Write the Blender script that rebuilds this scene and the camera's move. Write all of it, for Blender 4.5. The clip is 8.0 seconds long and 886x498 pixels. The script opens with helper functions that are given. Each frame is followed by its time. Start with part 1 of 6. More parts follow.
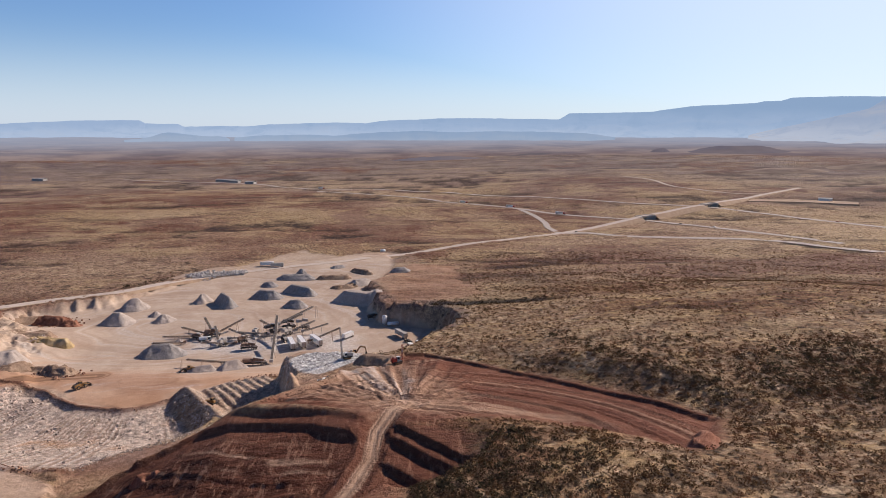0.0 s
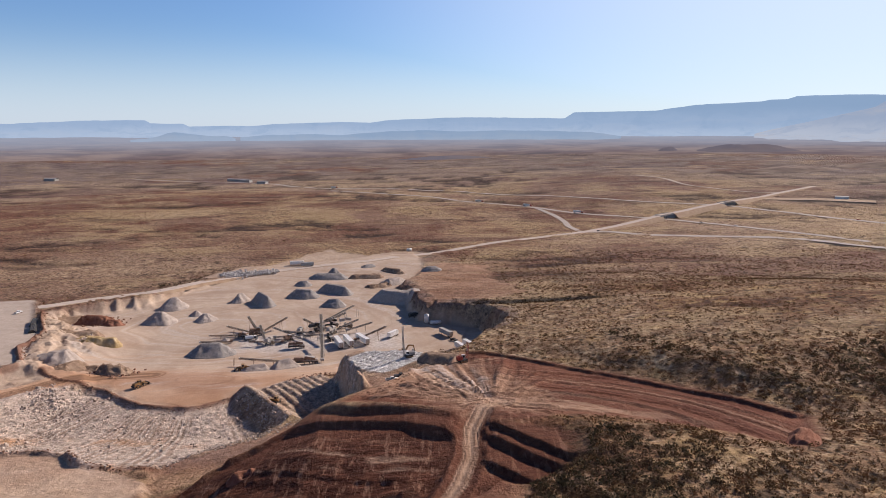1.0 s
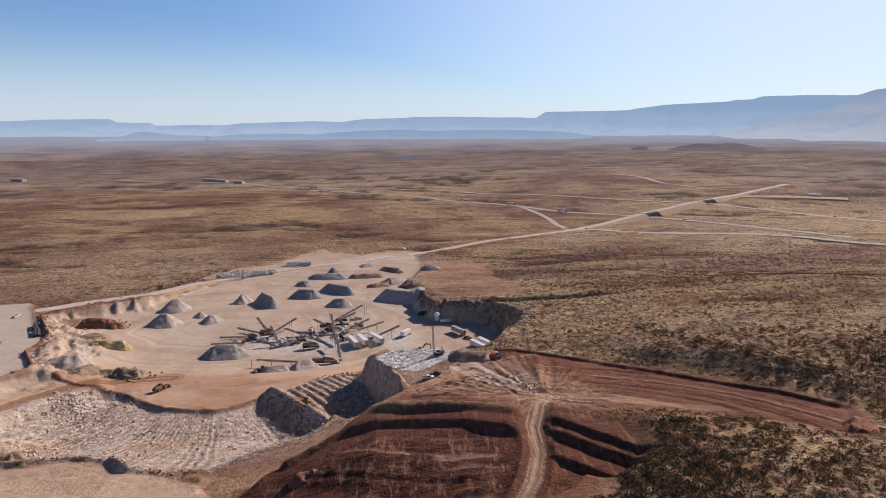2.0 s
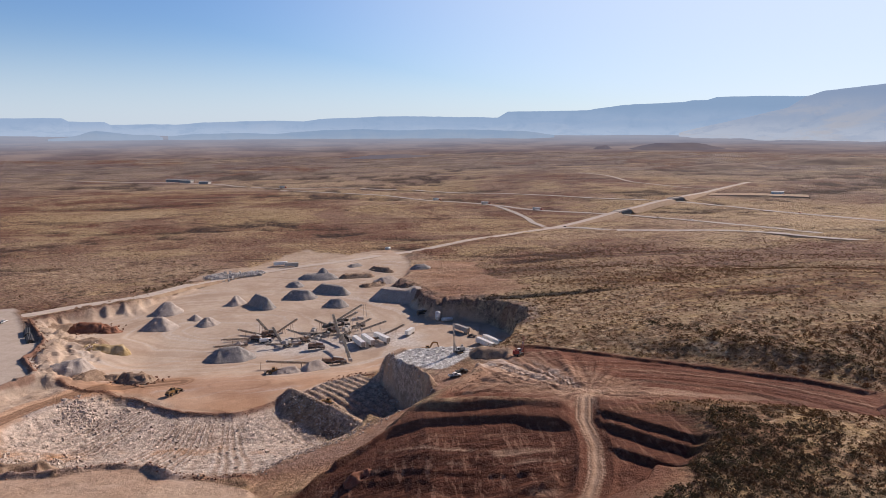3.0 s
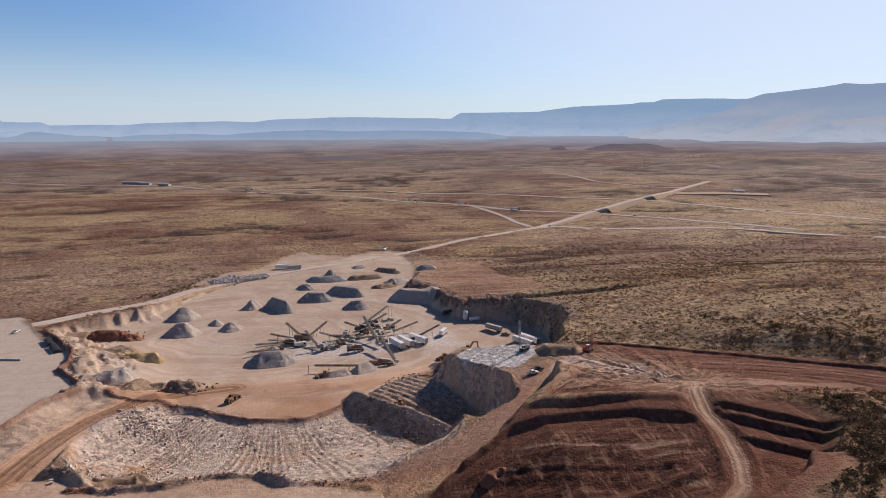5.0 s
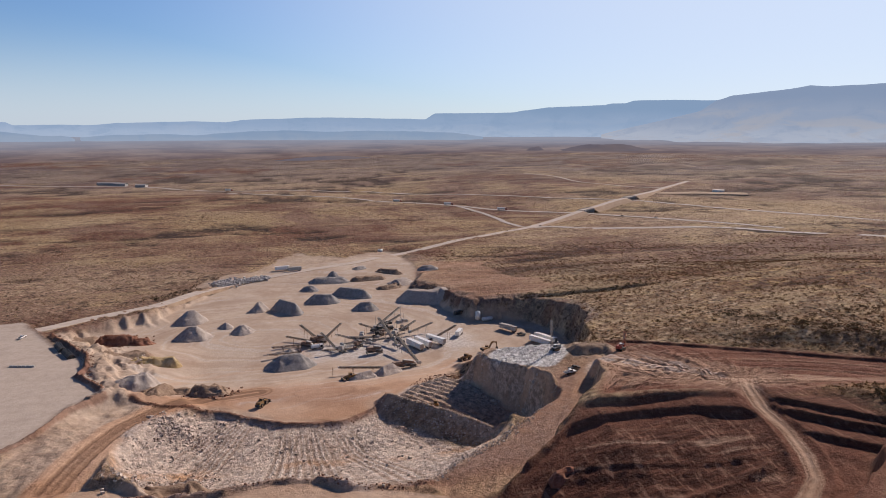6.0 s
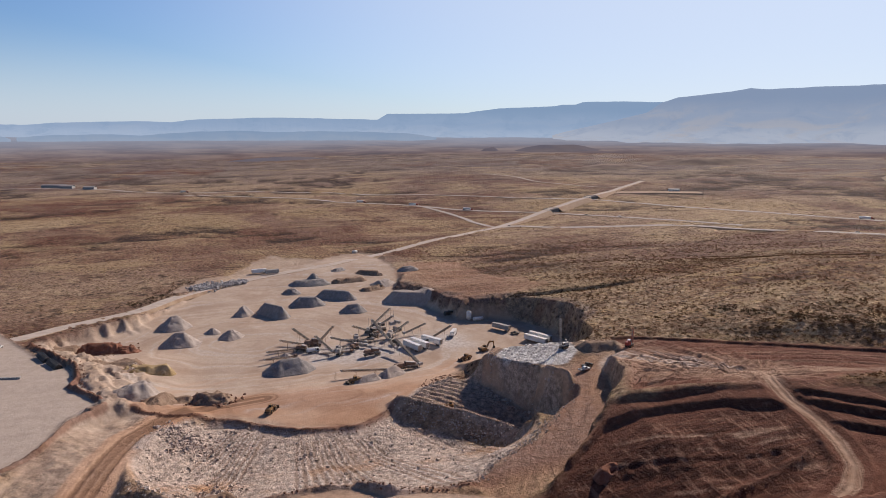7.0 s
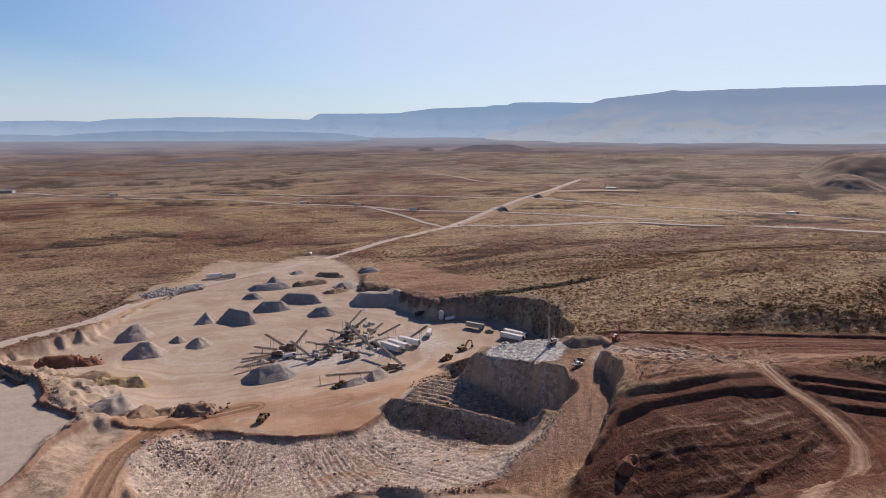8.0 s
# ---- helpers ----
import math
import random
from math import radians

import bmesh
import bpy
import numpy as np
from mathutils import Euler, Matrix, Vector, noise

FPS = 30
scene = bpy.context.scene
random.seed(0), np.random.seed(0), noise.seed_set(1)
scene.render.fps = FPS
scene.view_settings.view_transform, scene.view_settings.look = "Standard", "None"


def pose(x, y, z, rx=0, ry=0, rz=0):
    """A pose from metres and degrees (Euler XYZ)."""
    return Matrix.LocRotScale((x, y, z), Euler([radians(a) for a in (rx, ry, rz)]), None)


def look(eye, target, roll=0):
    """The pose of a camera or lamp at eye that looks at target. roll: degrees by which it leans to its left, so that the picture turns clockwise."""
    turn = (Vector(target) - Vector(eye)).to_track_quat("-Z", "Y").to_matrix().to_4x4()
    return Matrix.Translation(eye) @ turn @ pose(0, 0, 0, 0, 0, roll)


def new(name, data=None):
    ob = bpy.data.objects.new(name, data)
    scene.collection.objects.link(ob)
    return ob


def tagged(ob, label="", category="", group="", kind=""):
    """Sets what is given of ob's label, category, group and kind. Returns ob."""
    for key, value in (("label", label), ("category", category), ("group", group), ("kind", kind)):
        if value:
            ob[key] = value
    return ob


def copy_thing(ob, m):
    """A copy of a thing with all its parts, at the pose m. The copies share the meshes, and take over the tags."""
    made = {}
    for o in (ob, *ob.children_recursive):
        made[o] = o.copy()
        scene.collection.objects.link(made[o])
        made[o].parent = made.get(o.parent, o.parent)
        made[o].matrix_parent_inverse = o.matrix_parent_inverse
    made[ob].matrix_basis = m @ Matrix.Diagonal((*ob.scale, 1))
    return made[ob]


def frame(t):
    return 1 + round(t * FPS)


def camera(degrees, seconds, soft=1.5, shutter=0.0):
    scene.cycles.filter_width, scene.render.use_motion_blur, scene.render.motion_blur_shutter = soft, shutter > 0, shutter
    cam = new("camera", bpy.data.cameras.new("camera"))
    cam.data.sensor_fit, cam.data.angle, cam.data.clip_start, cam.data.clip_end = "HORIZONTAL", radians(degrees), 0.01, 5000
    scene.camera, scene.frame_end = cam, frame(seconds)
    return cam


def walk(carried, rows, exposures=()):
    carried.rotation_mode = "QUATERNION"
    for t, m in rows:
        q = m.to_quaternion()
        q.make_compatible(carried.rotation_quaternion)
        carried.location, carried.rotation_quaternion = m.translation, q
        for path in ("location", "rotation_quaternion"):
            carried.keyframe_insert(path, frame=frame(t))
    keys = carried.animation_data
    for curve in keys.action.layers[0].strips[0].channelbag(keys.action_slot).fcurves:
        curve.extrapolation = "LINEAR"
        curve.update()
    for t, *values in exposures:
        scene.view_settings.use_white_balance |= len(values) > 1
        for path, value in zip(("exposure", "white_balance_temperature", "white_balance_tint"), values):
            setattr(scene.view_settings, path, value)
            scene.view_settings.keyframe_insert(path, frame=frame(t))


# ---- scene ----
cam = camera(68.0, 8.0, 0.75)
METRES, EYE, TILT, LEAN, TURN = 220.0, 123.0, -10.0, 0.0, 0.0
ROWS = [
    (0.0, 0.0, 0.0, 0.0, 0.0, 0.0, 0.0),
    (0.5, -0.0639, -0.0015, -0.0007, 0.04, -0.03, 0.05),
    (1.0, -0.1271, -0.0027, -0.0016, 0.1, -0.06, 0.12),
    (2.5, -0.3151, 0.0015, -0.0049, -4.57, -0.17, 0.9),
    (3.0, -0.3773, 0.0058, -0.0055, -6.05, -0.2, 1.16),
    (3.5, -0.4387, 0.012, -0.0057, -7.39, -0.2, 1.39),
    (4.0, -0.5003, 0.02, -0.0053, -9.15, -0.24, 1.68),
    (4.5, -0.5614, 0.03, -0.0045, -9.96, -0.23, 1.82),
    (5.0, -0.6226, 0.042, -0.0032, -10.68, -0.22, 1.92),
    (6.5, -0.8061, 0.0911, 0.0033, -15.09, -0.32, 2.57),
    (7.0, -0.8644, 0.1112, 0.0058, -17.53, -0.41, 2.94),
    (7.5, -0.9212, 0.1338, 0.0087, -20.48, -0.56, 3.4),
    (8.0, -0.9769, 0.159, 0.0127, -23.51, -0.76, 3.93),
]
walk(cam, [(t, pose(0, 0, EYE, TILT, LEAN, TURN) @ pose(METRES * x, METRES * y, METRES * z, 90 + pitch, roll, yaw)) for t, x, y, z, yaw, pitch, roll in ROWS],
     [(0.0, 0.09, 6620.0, 20.0), (4.0, -0.03, 6620.0, 20.0), (8.0, -0.14, 6620.0, 20.0)])


# ---- world and light ----
SUN_AZ, SUN_EL = radians(52.0), radians(31.0)          # from north (+y) towards +x
world = bpy.data.worlds.new("sky")
scene.world = world
world.use_nodes = True
wt = world.node_tree
sky = wt.nodes.new("ShaderNodeTexSky")
sky.sky_type = "NISHITA"
sky.sun_disc = False
sky.sun_elevation, sky.sun_rotation = SUN_EL, SUN_AZ
sky.air_density, sky.dust_density, sky.ozone_density, sky.altitude = 1.2, 0.9, 2.6, 900.0
wt.nodes["Background"].inputs["Strength"].default_value = 0.066
# pale dry haze low over the horizon
wco = wt.nodes.new("ShaderNodeTexCoord")
wsep = wt.nodes.new("ShaderNodeSeparateXYZ")
wband = wt.nodes.new("ShaderNodeMapRange")
wband.interpolation_type = "SMOOTHERSTEP"
wband.inputs["From Min"].default_value, wband.inputs["From Max"].default_value = -0.02, 0.17
wband.inputs["To Min"].default_value, wband.inputs["To Max"].default_value = 0.62, 0.0
wmix = wt.nodes.new("ShaderNodeMix")
wmix.data_type = "RGBA"
wmix.inputs[7].default_value = (10.3, 12.4, 14.4, 1.0)
wt.links.new(wco.outputs["Generated"], wsep.inputs[0])
wt.links.new(wsep.outputs["Z"], wband.inputs["Value"])
# the haze is thicker and whiter on the sun's side
wsun = wt.nodes.new("ShaderNodeVectorMath")
wsun.operation = "DOT_PRODUCT"
wsun.inputs[1].default_value = (math.sin(SUN_AZ) * math.cos(SUN_EL), math.cos(SUN_AZ) * math.cos(SUN_EL), math.sin(SUN_EL))
wt.links.new(wco.outputs["Generated"], wsun.inputs[0])
wglow = wt.nodes.new("ShaderNodeMapRange")
wglow.interpolation_type = "SMOOTHERSTEP"
wglow.inputs["From Min"].default_value, wglow.inputs["From Max"].default_value = 0.35, 1.05
wglow.inputs["To Min"].default_value, wglow.inputs["To Max"].default_value = 0.0, 0.85
wt.links.new(wsun.outputs["Value"], wglow.inputs["Value"])
wboth = wt.nodes.new("ShaderNodeMath")
wboth.operation = "MAXIMUM"
wt.links.new(wband.outputs["Result"], wboth.inputs[0])
wlow = wt.nodes.new("ShaderNodeMapRange")
wlow.interpolation_type = "SMOOTHERSTEP"
wlow.inputs["From Min"].default_value, wlow.inputs["From Max"].default_value = 0.16, 0.60
wlow.inputs["To Min"].default_value, wlow.inputs["To Max"].default_value = 1.0, 0.0
wt.links.new(wsep.outputs["Z"], wlow.inputs["Value"])
wveil = wt.nodes.new("ShaderNodeMath")
wveil.operation = "MULTIPLY"
wt.links.new(wglow.outputs["Result"], wveil.inputs[0])
wt.links.new(wlow.outputs["Result"], wveil.inputs[1])
wt.links.new(wveil.outputs[0], wboth.inputs[1])
wt.links.new(wboth.outputs[0], wmix.inputs[0])
wblue = wt.nodes.new("ShaderNodeMix")
wblue.data_type, wblue.blend_type = "RGBA", "MULTIPLY"
wblue.inputs[0].default_value = 1.0
wdeep = wt.nodes.new("ShaderNodeMix")
wdeep.data_type = "RGBA"
wdeep.inputs[6].default_value = (0.42, 0.58, 0.84, 1.0)
wdeep.inputs[7].default_value = (1.0, 1.36, 1.78, 1.0)
wt.links.new(wlow.outputs["Result"], wdeep.inputs[0])
wt.links.new(wdeep.outputs[2], wblue.inputs[7])
wt.links.new(sky.outputs["Color"], wblue.inputs[6])
wt.links.new(wblue.outputs[2], wmix.inputs[6])
wt.links.new(wmix.outputs[2], wt.nodes["Background"].inputs["Color"])
lamp = bpy.data.lights.new("sun", "SUN")
lamp.energy, lamp.angle, lamp.color = 5.0, radians(0.53), (1.0, 0.915, 0.78)
sun = new("sun", lamp)
sun_way = Vector((math.sin(SUN_AZ) * math.cos(SUN_EL), math.cos(SUN_AZ) * math.cos(SUN_EL), math.sin(SUN_EL)))
sun.matrix_world = look(sun_way * 500, (0, 0, 0))


# ---- materials ----
class Mat:
    """A small notation for procedural node materials."""

    def __init__(self, name, rough=0.9, metal=0.0, spec=0.3):
        self.m = bpy.data.materials.new(name)
        self.m.use_nodes = True
        self.t = self.m.node_tree
        self.b = self.t.nodes["Principled BSDF"]
        self.b.inputs["Roughness"].default_value = rough
        self.b.inputs["Metallic"].default_value = metal
        self.b.inputs["Specular IOR Level"].default_value = spec
        self.co = self.t.nodes.new("ShaderNodeTexCoord").outputs["Object"]

    def put(self, socket, v):
        if isinstance(v, (int, float)):
            socket.default_value = v
        elif isinstance(v, tuple):
            socket.default_value = (*v, 1.0) if len(v) == 3 else v
        else:
            self.t.links.new(v, socket)

    def noise(self, size, detail=4.0, rough=0.55, warp=0.0, stretch=None):
        n = self.t.nodes.new("ShaderNodeTexNoise")
        co = self.co
        if stretch:
            mp = self.t.nodes.new("ShaderNodeMapping")
            mp.inputs["Scale"].default_value = stretch[0]
            mp.inputs["Rotation"].default_value = (0, 0, radians(stretch[1]))
            self.t.links.new(co, mp.inputs["Vector"])
            co = mp.outputs["Vector"]
        self.t.links.new(co, n.inputs["Vector"])
        n.inputs["Scale"].default_value = 1.0 / size
        n.inputs["Detail"].default_value = detail
        n.inputs["Roughness"].default_value = rough
        n.inputs["Distortion"].default_value = warp
        return n.outputs["Fac"]

    def cells(self, size, feature="F1", out="Distance"):
        n = self.t.nodes.new("ShaderNodeTexVoronoi")
        n.feature = feature
        n.inputs["Scale"].default_value = 1.0 / size
        self.t.links.new(self.co, n.inputs["Vector"])
        return n.outputs[out]

    def band(self, v, lo, hi):
        n = self.t.nodes.new("ShaderNodeMapRange")
        n.interpolation_type = "SMOOTHSTEP"
        self.put(n.inputs["Value"], v)
        n.inputs["From Min"].default_value, n.inputs["From Max"].default_value = lo, hi
        return n.outputs["Result"]

    def math(self, op, a, b=0.0):
        n = self.t.nodes.new("ShaderNodeMath")
        n.operation = op
        self.put(n.inputs[0], a)
        self.put(n.inputs[1], b)
        return n.outputs[0]

    def mix(self, f, a, b, blend="MIX"):
        n = self.t.nodes.new("ShaderNodeMix")
        n.data_type, n.blend_type = "RGBA", blend
        self.put(n.inputs[0], f)
        self.put(n.inputs[6], a)
        self.put(n.inputs[7], b)
        return n.outputs[2]

    def attr(self, name):
        n = self.t.nodes.new("ShaderNodeAttribute")
        n.attribute_name = name
        sp = self.t.nodes.new("ShaderNodeSeparateColor")
        self.t.links.new(n.outputs["Color"], sp.inputs[0])
        return sp.outputs[0], sp.outputs[1], sp.outputs[2], n.outputs["Alpha"]

    def each(self, lo, hi):
        n = self.t.nodes.new("ShaderNodeObjectInfo")
        return self.band(n.outputs["Random"], lo, hi)

    def island(self):
        return self.t.nodes.new("ShaderNodeNewGeometry").outputs["Random Per Island"]

    def bump(self, h, depth, strength=1.0):
        n = self.t.nodes.new("ShaderNodeBump")
        n.inputs["Distance"].default_value = depth
        n.inputs["Strength"].default_value = strength
        self.put(n.inputs["Height"], h)
        self.t.links.new(n.outputs["Normal"], self.b.inputs["Normal"])

    def colour(self, v):
        self.put(self.b.inputs["Base Color"], v)
        return self.m


def ground_material():
    k = Mat("ground_soil", 0.95, 0.0, 0.1)
    big, mid, fine, grit = k.noise(260, 5), k.noise(38, 5), k.noise(6, 5, 0.65), k.noise(0.9, 4, 0.7)
    swath = k.noise(70, 5, 0.6, 0.0, ((0.35, 1.0, 1.0), 14))
    # desert soil and dry grass
    patchy = k.noise(85, 7, 0.68, 0.4)
    soil = k.mix(k.band(big, 0.40, 0.60), (0.185, 0.092, 0.064), (0.27, 0.165, 0.118))
    soil = k.mix(k.band(patchy, 0.47, 0.36), soil, (0.125, 0.058, 0.042))
    meadow = k.math("ADD", k.math("MULTIPLY", k.noise(330, 6, 0.6, 0.8), 0.75), k.math("MULTIPLY", patchy, 0.25))
    tuft = k.band(k.noise(5.2, 5, 0.72), 0.40, 0.60)
    soil = k.mix(k.math("MULTIPLY", k.band(meadow, 0.465, 0.545), k.math("ADD", 0.30, k.math("MULTIPLY", tuft, 0.65))), soil, (0.45, 0.32, 0.175))
    soil = k.mix(k.math("MULTIPLY", k.band(swath, 0.52, 0.72), 0.30), soil, (0.43, 0.32, 0.195))
    dark_w, rut_w, grass_w, haze_wall_grey_w = k.attr("zone_c")
    straw = k.mix(k.band(mid, 0.35, 0.65), (0.155, 0.072, 0.038), (0.225, 0.118, 0.061))
    straw = k.mix(k.band(k.noise(17, 5, 0.65), 0.5, 0.66), straw, (0.40, 0.262, 0.122))
    straw = k.mix(k.band(k.noise(21, 5, 0.65), 0.5, 0.34), straw, (0.115, 0.058, 0.038))
    soil = k.mix(grass_w, soil, straw)
    # mauve-grey that paints distance haze on the far plain, and the cut face
    haze_wall_grey = k.mix(k.band(patchy, 0.4, 0.6), (0.135, 0.108, 0.112), (0.215, 0.175, 0.165))
    soil = k.mix(k.math("MULTIPLY", haze_wall_grey_w, 0.8), soil, haze_wall_grey)
    rust_w = k.attr("zone_d")[0]
    soil = k.mix(k.math("MULTIPLY", rust_w, k.band(patchy, 0.62, 0.40)), soil, k.mix(k.band(mid, 0.35, 0.65), (0.150, 0.064, 0.044), (0.220, 0.108, 0.072)))
    dry_w = k.attr("zone_d")[1]
    speck = k.math("MULTIPLY", k.band(k.noise(9.0, 6, 0.75), 0.46, 0.60), k.band(k.noise(2.3, 3, 0.6), 0.36, 0.60))
    soil = k.mix(k.math("MULTIPLY", dry_w, k.math("ADD", 0.22, k.math("MULTIPLY", speck, 0.78))), soil, (0.54, 0.40, 0.26))
    soil = k.mix(k.math("MULTIPLY", k.band(fine, 0.50, 0.70), 0.42), soil, (0.46, 0.325, 0.165))
    brush = k.band(k.cells(3.4), 0.42, 0.14)
    brush = k.math("MULTIPLY", brush, k.band(k.noise(30, 4), 0.32, 0.54))
    soil = k.mix(k.math("MULTIPLY", brush, 0.92), soil, (0.050, 0.034, 0.024))
    clump = k.math("MULTIPLY", k.band(k.cells(13.0), 0.40, 0.10), k.band(k.noise(160, 4), 0.42, 0.6))
    soil = k.mix(k.math("MULTIPLY", clump, 0.75), soil, (0.055, 0.038, 0.028))
    soil = k.mix(k.math("MULTIPLY", k.attr("zone_d")[2], k.band(fine, 0.28, 0.52)), soil, (0.050, 0.032, 0.026))
    wash = k.noise(48, 6, 0.62, 0.5, ((0.30, 1.0, 1.0), -8))
    soil = k.mix(k.math("MULTIPLY", k.band(wash, 0.575, 0.65), 0.6), soil, (0.062, 0.034, 0.027))
    flats = k.noise(62, 6, 0.65, 0.6, ((0.28, 1.0, 1.0), 6))
    soil = k.mix(k.math("MULTIPLY", k.band(flats, 0.56, 0.63), 0.5), soil, (0.43, 0.31, 0.18))
    pale_w, red_w, grey_w, orange_w = k.attr("zone_a")
    white_w, track_w, rock_w, scree_w = k.attr("zone_b")
    dust = k.mix(k.band(mid, 0.3, 0.7), (0.425, 0.31, 0.23), (0.505, 0.39, 0.30))
    dust = k.mix(k.math("MULTIPLY", k.band(k.noise(11, 4, 0.5), 0.45, 0.75), 0.6), dust, (0.57, 0.46, 0.37))
    col = k.mix(pale_w, soil, dust)
    grey = k.mix(k.band(fine, 0.3, 0.7), (0.44, 0.355, 0.29), (0.50, 0.41, 0.34))
    col = k.mix(grey_w, col, grey)
    orange = k.mix(k.band(mid, 0.35, 0.65), (0.44, 0.25, 0.15), (0.54, 0.345, 0.23))
    col = k.mix(orange_w, col, orange)
    clod = k.noise(2.2, 5, 0.7)
    red = k.mix(k.band(mid, 0.3, 0.7), (0.140, 0.053, 0.034), (0.228, 0.099, 0.061))
    red = k.mix(k.math("MULTIPLY", k.band(clod, 0.52, 0.75), 0.7), red, (0.34, 0.19, 0.128))
    col = k.mix(red_w, col, red)
    scree = k.mix(k.band(clod, 0.35, 0.65), (0.455, 0.35, 0.285), (0.62, 0.51, 0.43))
    scree = k.mix(k.band(mid, 0.52, 0.7), scree, (0.47, 0.27, 0.15))
    col = k.mix(scree_w, col, scree)
    white = k.mix(k.band(clod, 0.38, 0.62), (0.42, 0.39, 0.37), (0.70, 0.68, 0.66))
    col = k.mix(white_w, col, white)
    rock = k.mix(k.band(clod, 0.3, 0.7), (0.33, 0.235, 0.175), (0.50, 0.37, 0.28))
    rock = k.mix(k.band(mid, 0.5, 0.65), rock, (0.46, 0.285, 0.18))
    col = k.mix(rock_w, col, rock)
    col = k.mix(track_w, col, k.mix(k.band(fine, 0.3, 0.7), (0.43, 0.275, 0.18), (0.53, 0.365, 0.255)))
    plough = k.noise(1.5, 4, 0.6, 0.0, ((0.12, 1.0, 1.0), 3))
    cross = k.noise(1.7, 3, 0.6, 0.0, ((1.0, 0.16, 1.0), -6))
    field = k.mix(k.band(plough, 0.35, 0.68), (0.042, 0.015, 0.010), (0.155, 0.061, 0.037))
    # pale hatch painted in for the highlights on the dozer rows
    field = k.mix(k.math("MULTIPLY", k.band(cross, 0.53, 0.66), 0.7), field, (0.34, 0.19, 0.125))
    col = k.mix(dark_w, col, field)
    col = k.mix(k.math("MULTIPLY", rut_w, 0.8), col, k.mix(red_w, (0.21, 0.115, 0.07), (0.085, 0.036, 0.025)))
    grain = k.mix(k.band(k.noise(2.6, 7, 0.8), 0.34, 0.66), (0.56, 0.55, 0.54), (1.46, 1.45, 1.43))
    calm = k.math("MAXIMUM", k.math("MAXIMUM", pale_w, k.math("MAXIMUM", grey_w, k.math("MULTIPLY", orange_w, 0.9))), k.math("MAXIMUM", k.math("MULTIPLY", red_w, 0.9), k.math("MULTIPLY", track_w, 0.85)))
    col = k.mix(k.math("SUBTRACT", 1.0, k.math("MULTIPLY", calm, 0.86)), col, grain, "MULTIPLY")
    rough_h = k.math("ADD", k.math("MULTIPLY", fine, 1.2), k.math("MULTIPLY", grit, 1.25))
    k.bump(k.math("MULTIPLY", rough_h, k.math("SUBTRACT", 1.0, k.math("MULTIPLY", k.math("MAXIMUM", k.math("MAXIMUM", pale_w, k.math("MAXIMUM", grey_w, k.math("MULTIPLY", red_w, 0.6))), track_w), 0.85))), 1.0, 1.0)
    return k.colour(col)


M_GROUND = ground_material()


def plain_material(name, a, b, size=0.6, rough=0.8, metal=0.0, bump=0.0, spec=0.3, dirt=None):
    k = Mat(name, rough, metal, spec)
    col = k.mix(k.band(k.noise(size, 5), 0.35, 0.65), a, b)
    if dirt:
        col = k.mix(k.math("MULTIPLY", k.band(k.noise(size * 4, 5, 0.65), 0.45, 0.7), 0.7), col, dirt)
    if bump:
        k.bump(k.noise(size * 0.5, 4), bump)
    return k.colour(col)


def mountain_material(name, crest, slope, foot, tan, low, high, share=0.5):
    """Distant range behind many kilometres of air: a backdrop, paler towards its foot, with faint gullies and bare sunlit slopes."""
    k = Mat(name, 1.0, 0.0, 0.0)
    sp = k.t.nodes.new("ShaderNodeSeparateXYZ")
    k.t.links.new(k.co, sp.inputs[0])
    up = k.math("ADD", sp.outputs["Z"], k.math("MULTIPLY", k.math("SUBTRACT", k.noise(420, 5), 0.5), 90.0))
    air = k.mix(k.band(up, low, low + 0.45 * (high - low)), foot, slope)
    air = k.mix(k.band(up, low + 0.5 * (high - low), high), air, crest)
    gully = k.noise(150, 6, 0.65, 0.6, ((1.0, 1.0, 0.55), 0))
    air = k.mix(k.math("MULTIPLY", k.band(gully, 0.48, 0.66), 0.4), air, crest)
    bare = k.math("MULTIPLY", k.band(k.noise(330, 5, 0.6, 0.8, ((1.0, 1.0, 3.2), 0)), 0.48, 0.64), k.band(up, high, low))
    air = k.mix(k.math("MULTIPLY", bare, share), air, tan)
    # haze and sunlight glow from the surface itself, which is nearly black
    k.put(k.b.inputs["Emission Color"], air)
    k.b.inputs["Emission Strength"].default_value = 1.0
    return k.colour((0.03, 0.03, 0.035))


# ---- the lie of the land ----
TABLES = {}


def noise_table(seed):
    if seed not in TABLES:
        TABLES[seed] = np.random.RandomState(seed).uniform(-1, 1, (256, 256))
    return TABLES[seed]


def value_noise(x, y, size, seed, octaves=3, gain=0.5):
    """Smooth noise of about -1 to 1, in numpy."""
    out, amp, total = np.zeros_like(x), 1.0, 0.0
    for o in range(octaves):
        table = noise_table(seed + 31 * o)
        u, v = x / size + 57.3 * o, y / size + 19.1 * o
        i, j = np.floor(u).astype(int), np.floor(v).astype(int)
        fx, fy = u - i, v - j
        fx, fy = fx * fx * (3 - 2 * fx), fy * fy * (3 - 2 * fy)
        a, b = table[i % 256, j % 256], table[(i + 1) % 256, j % 256]
        c, d = table[i % 256, (j + 1) % 256], table[(i + 1) % 256, (j + 1) % 256]
        out += amp * ((a * (1 - fx) + b * fx) * (1 - fy) + (c * (1 - fx) + d * fx) * fy)
        total, amp, size = total + amp, amp * gain, size / 2
    return out / total


def ease(v, lo, hi):
    f = np.clip((v - lo) / (hi - lo), 0, 1)
    return f * f * (3 - 2 * f)


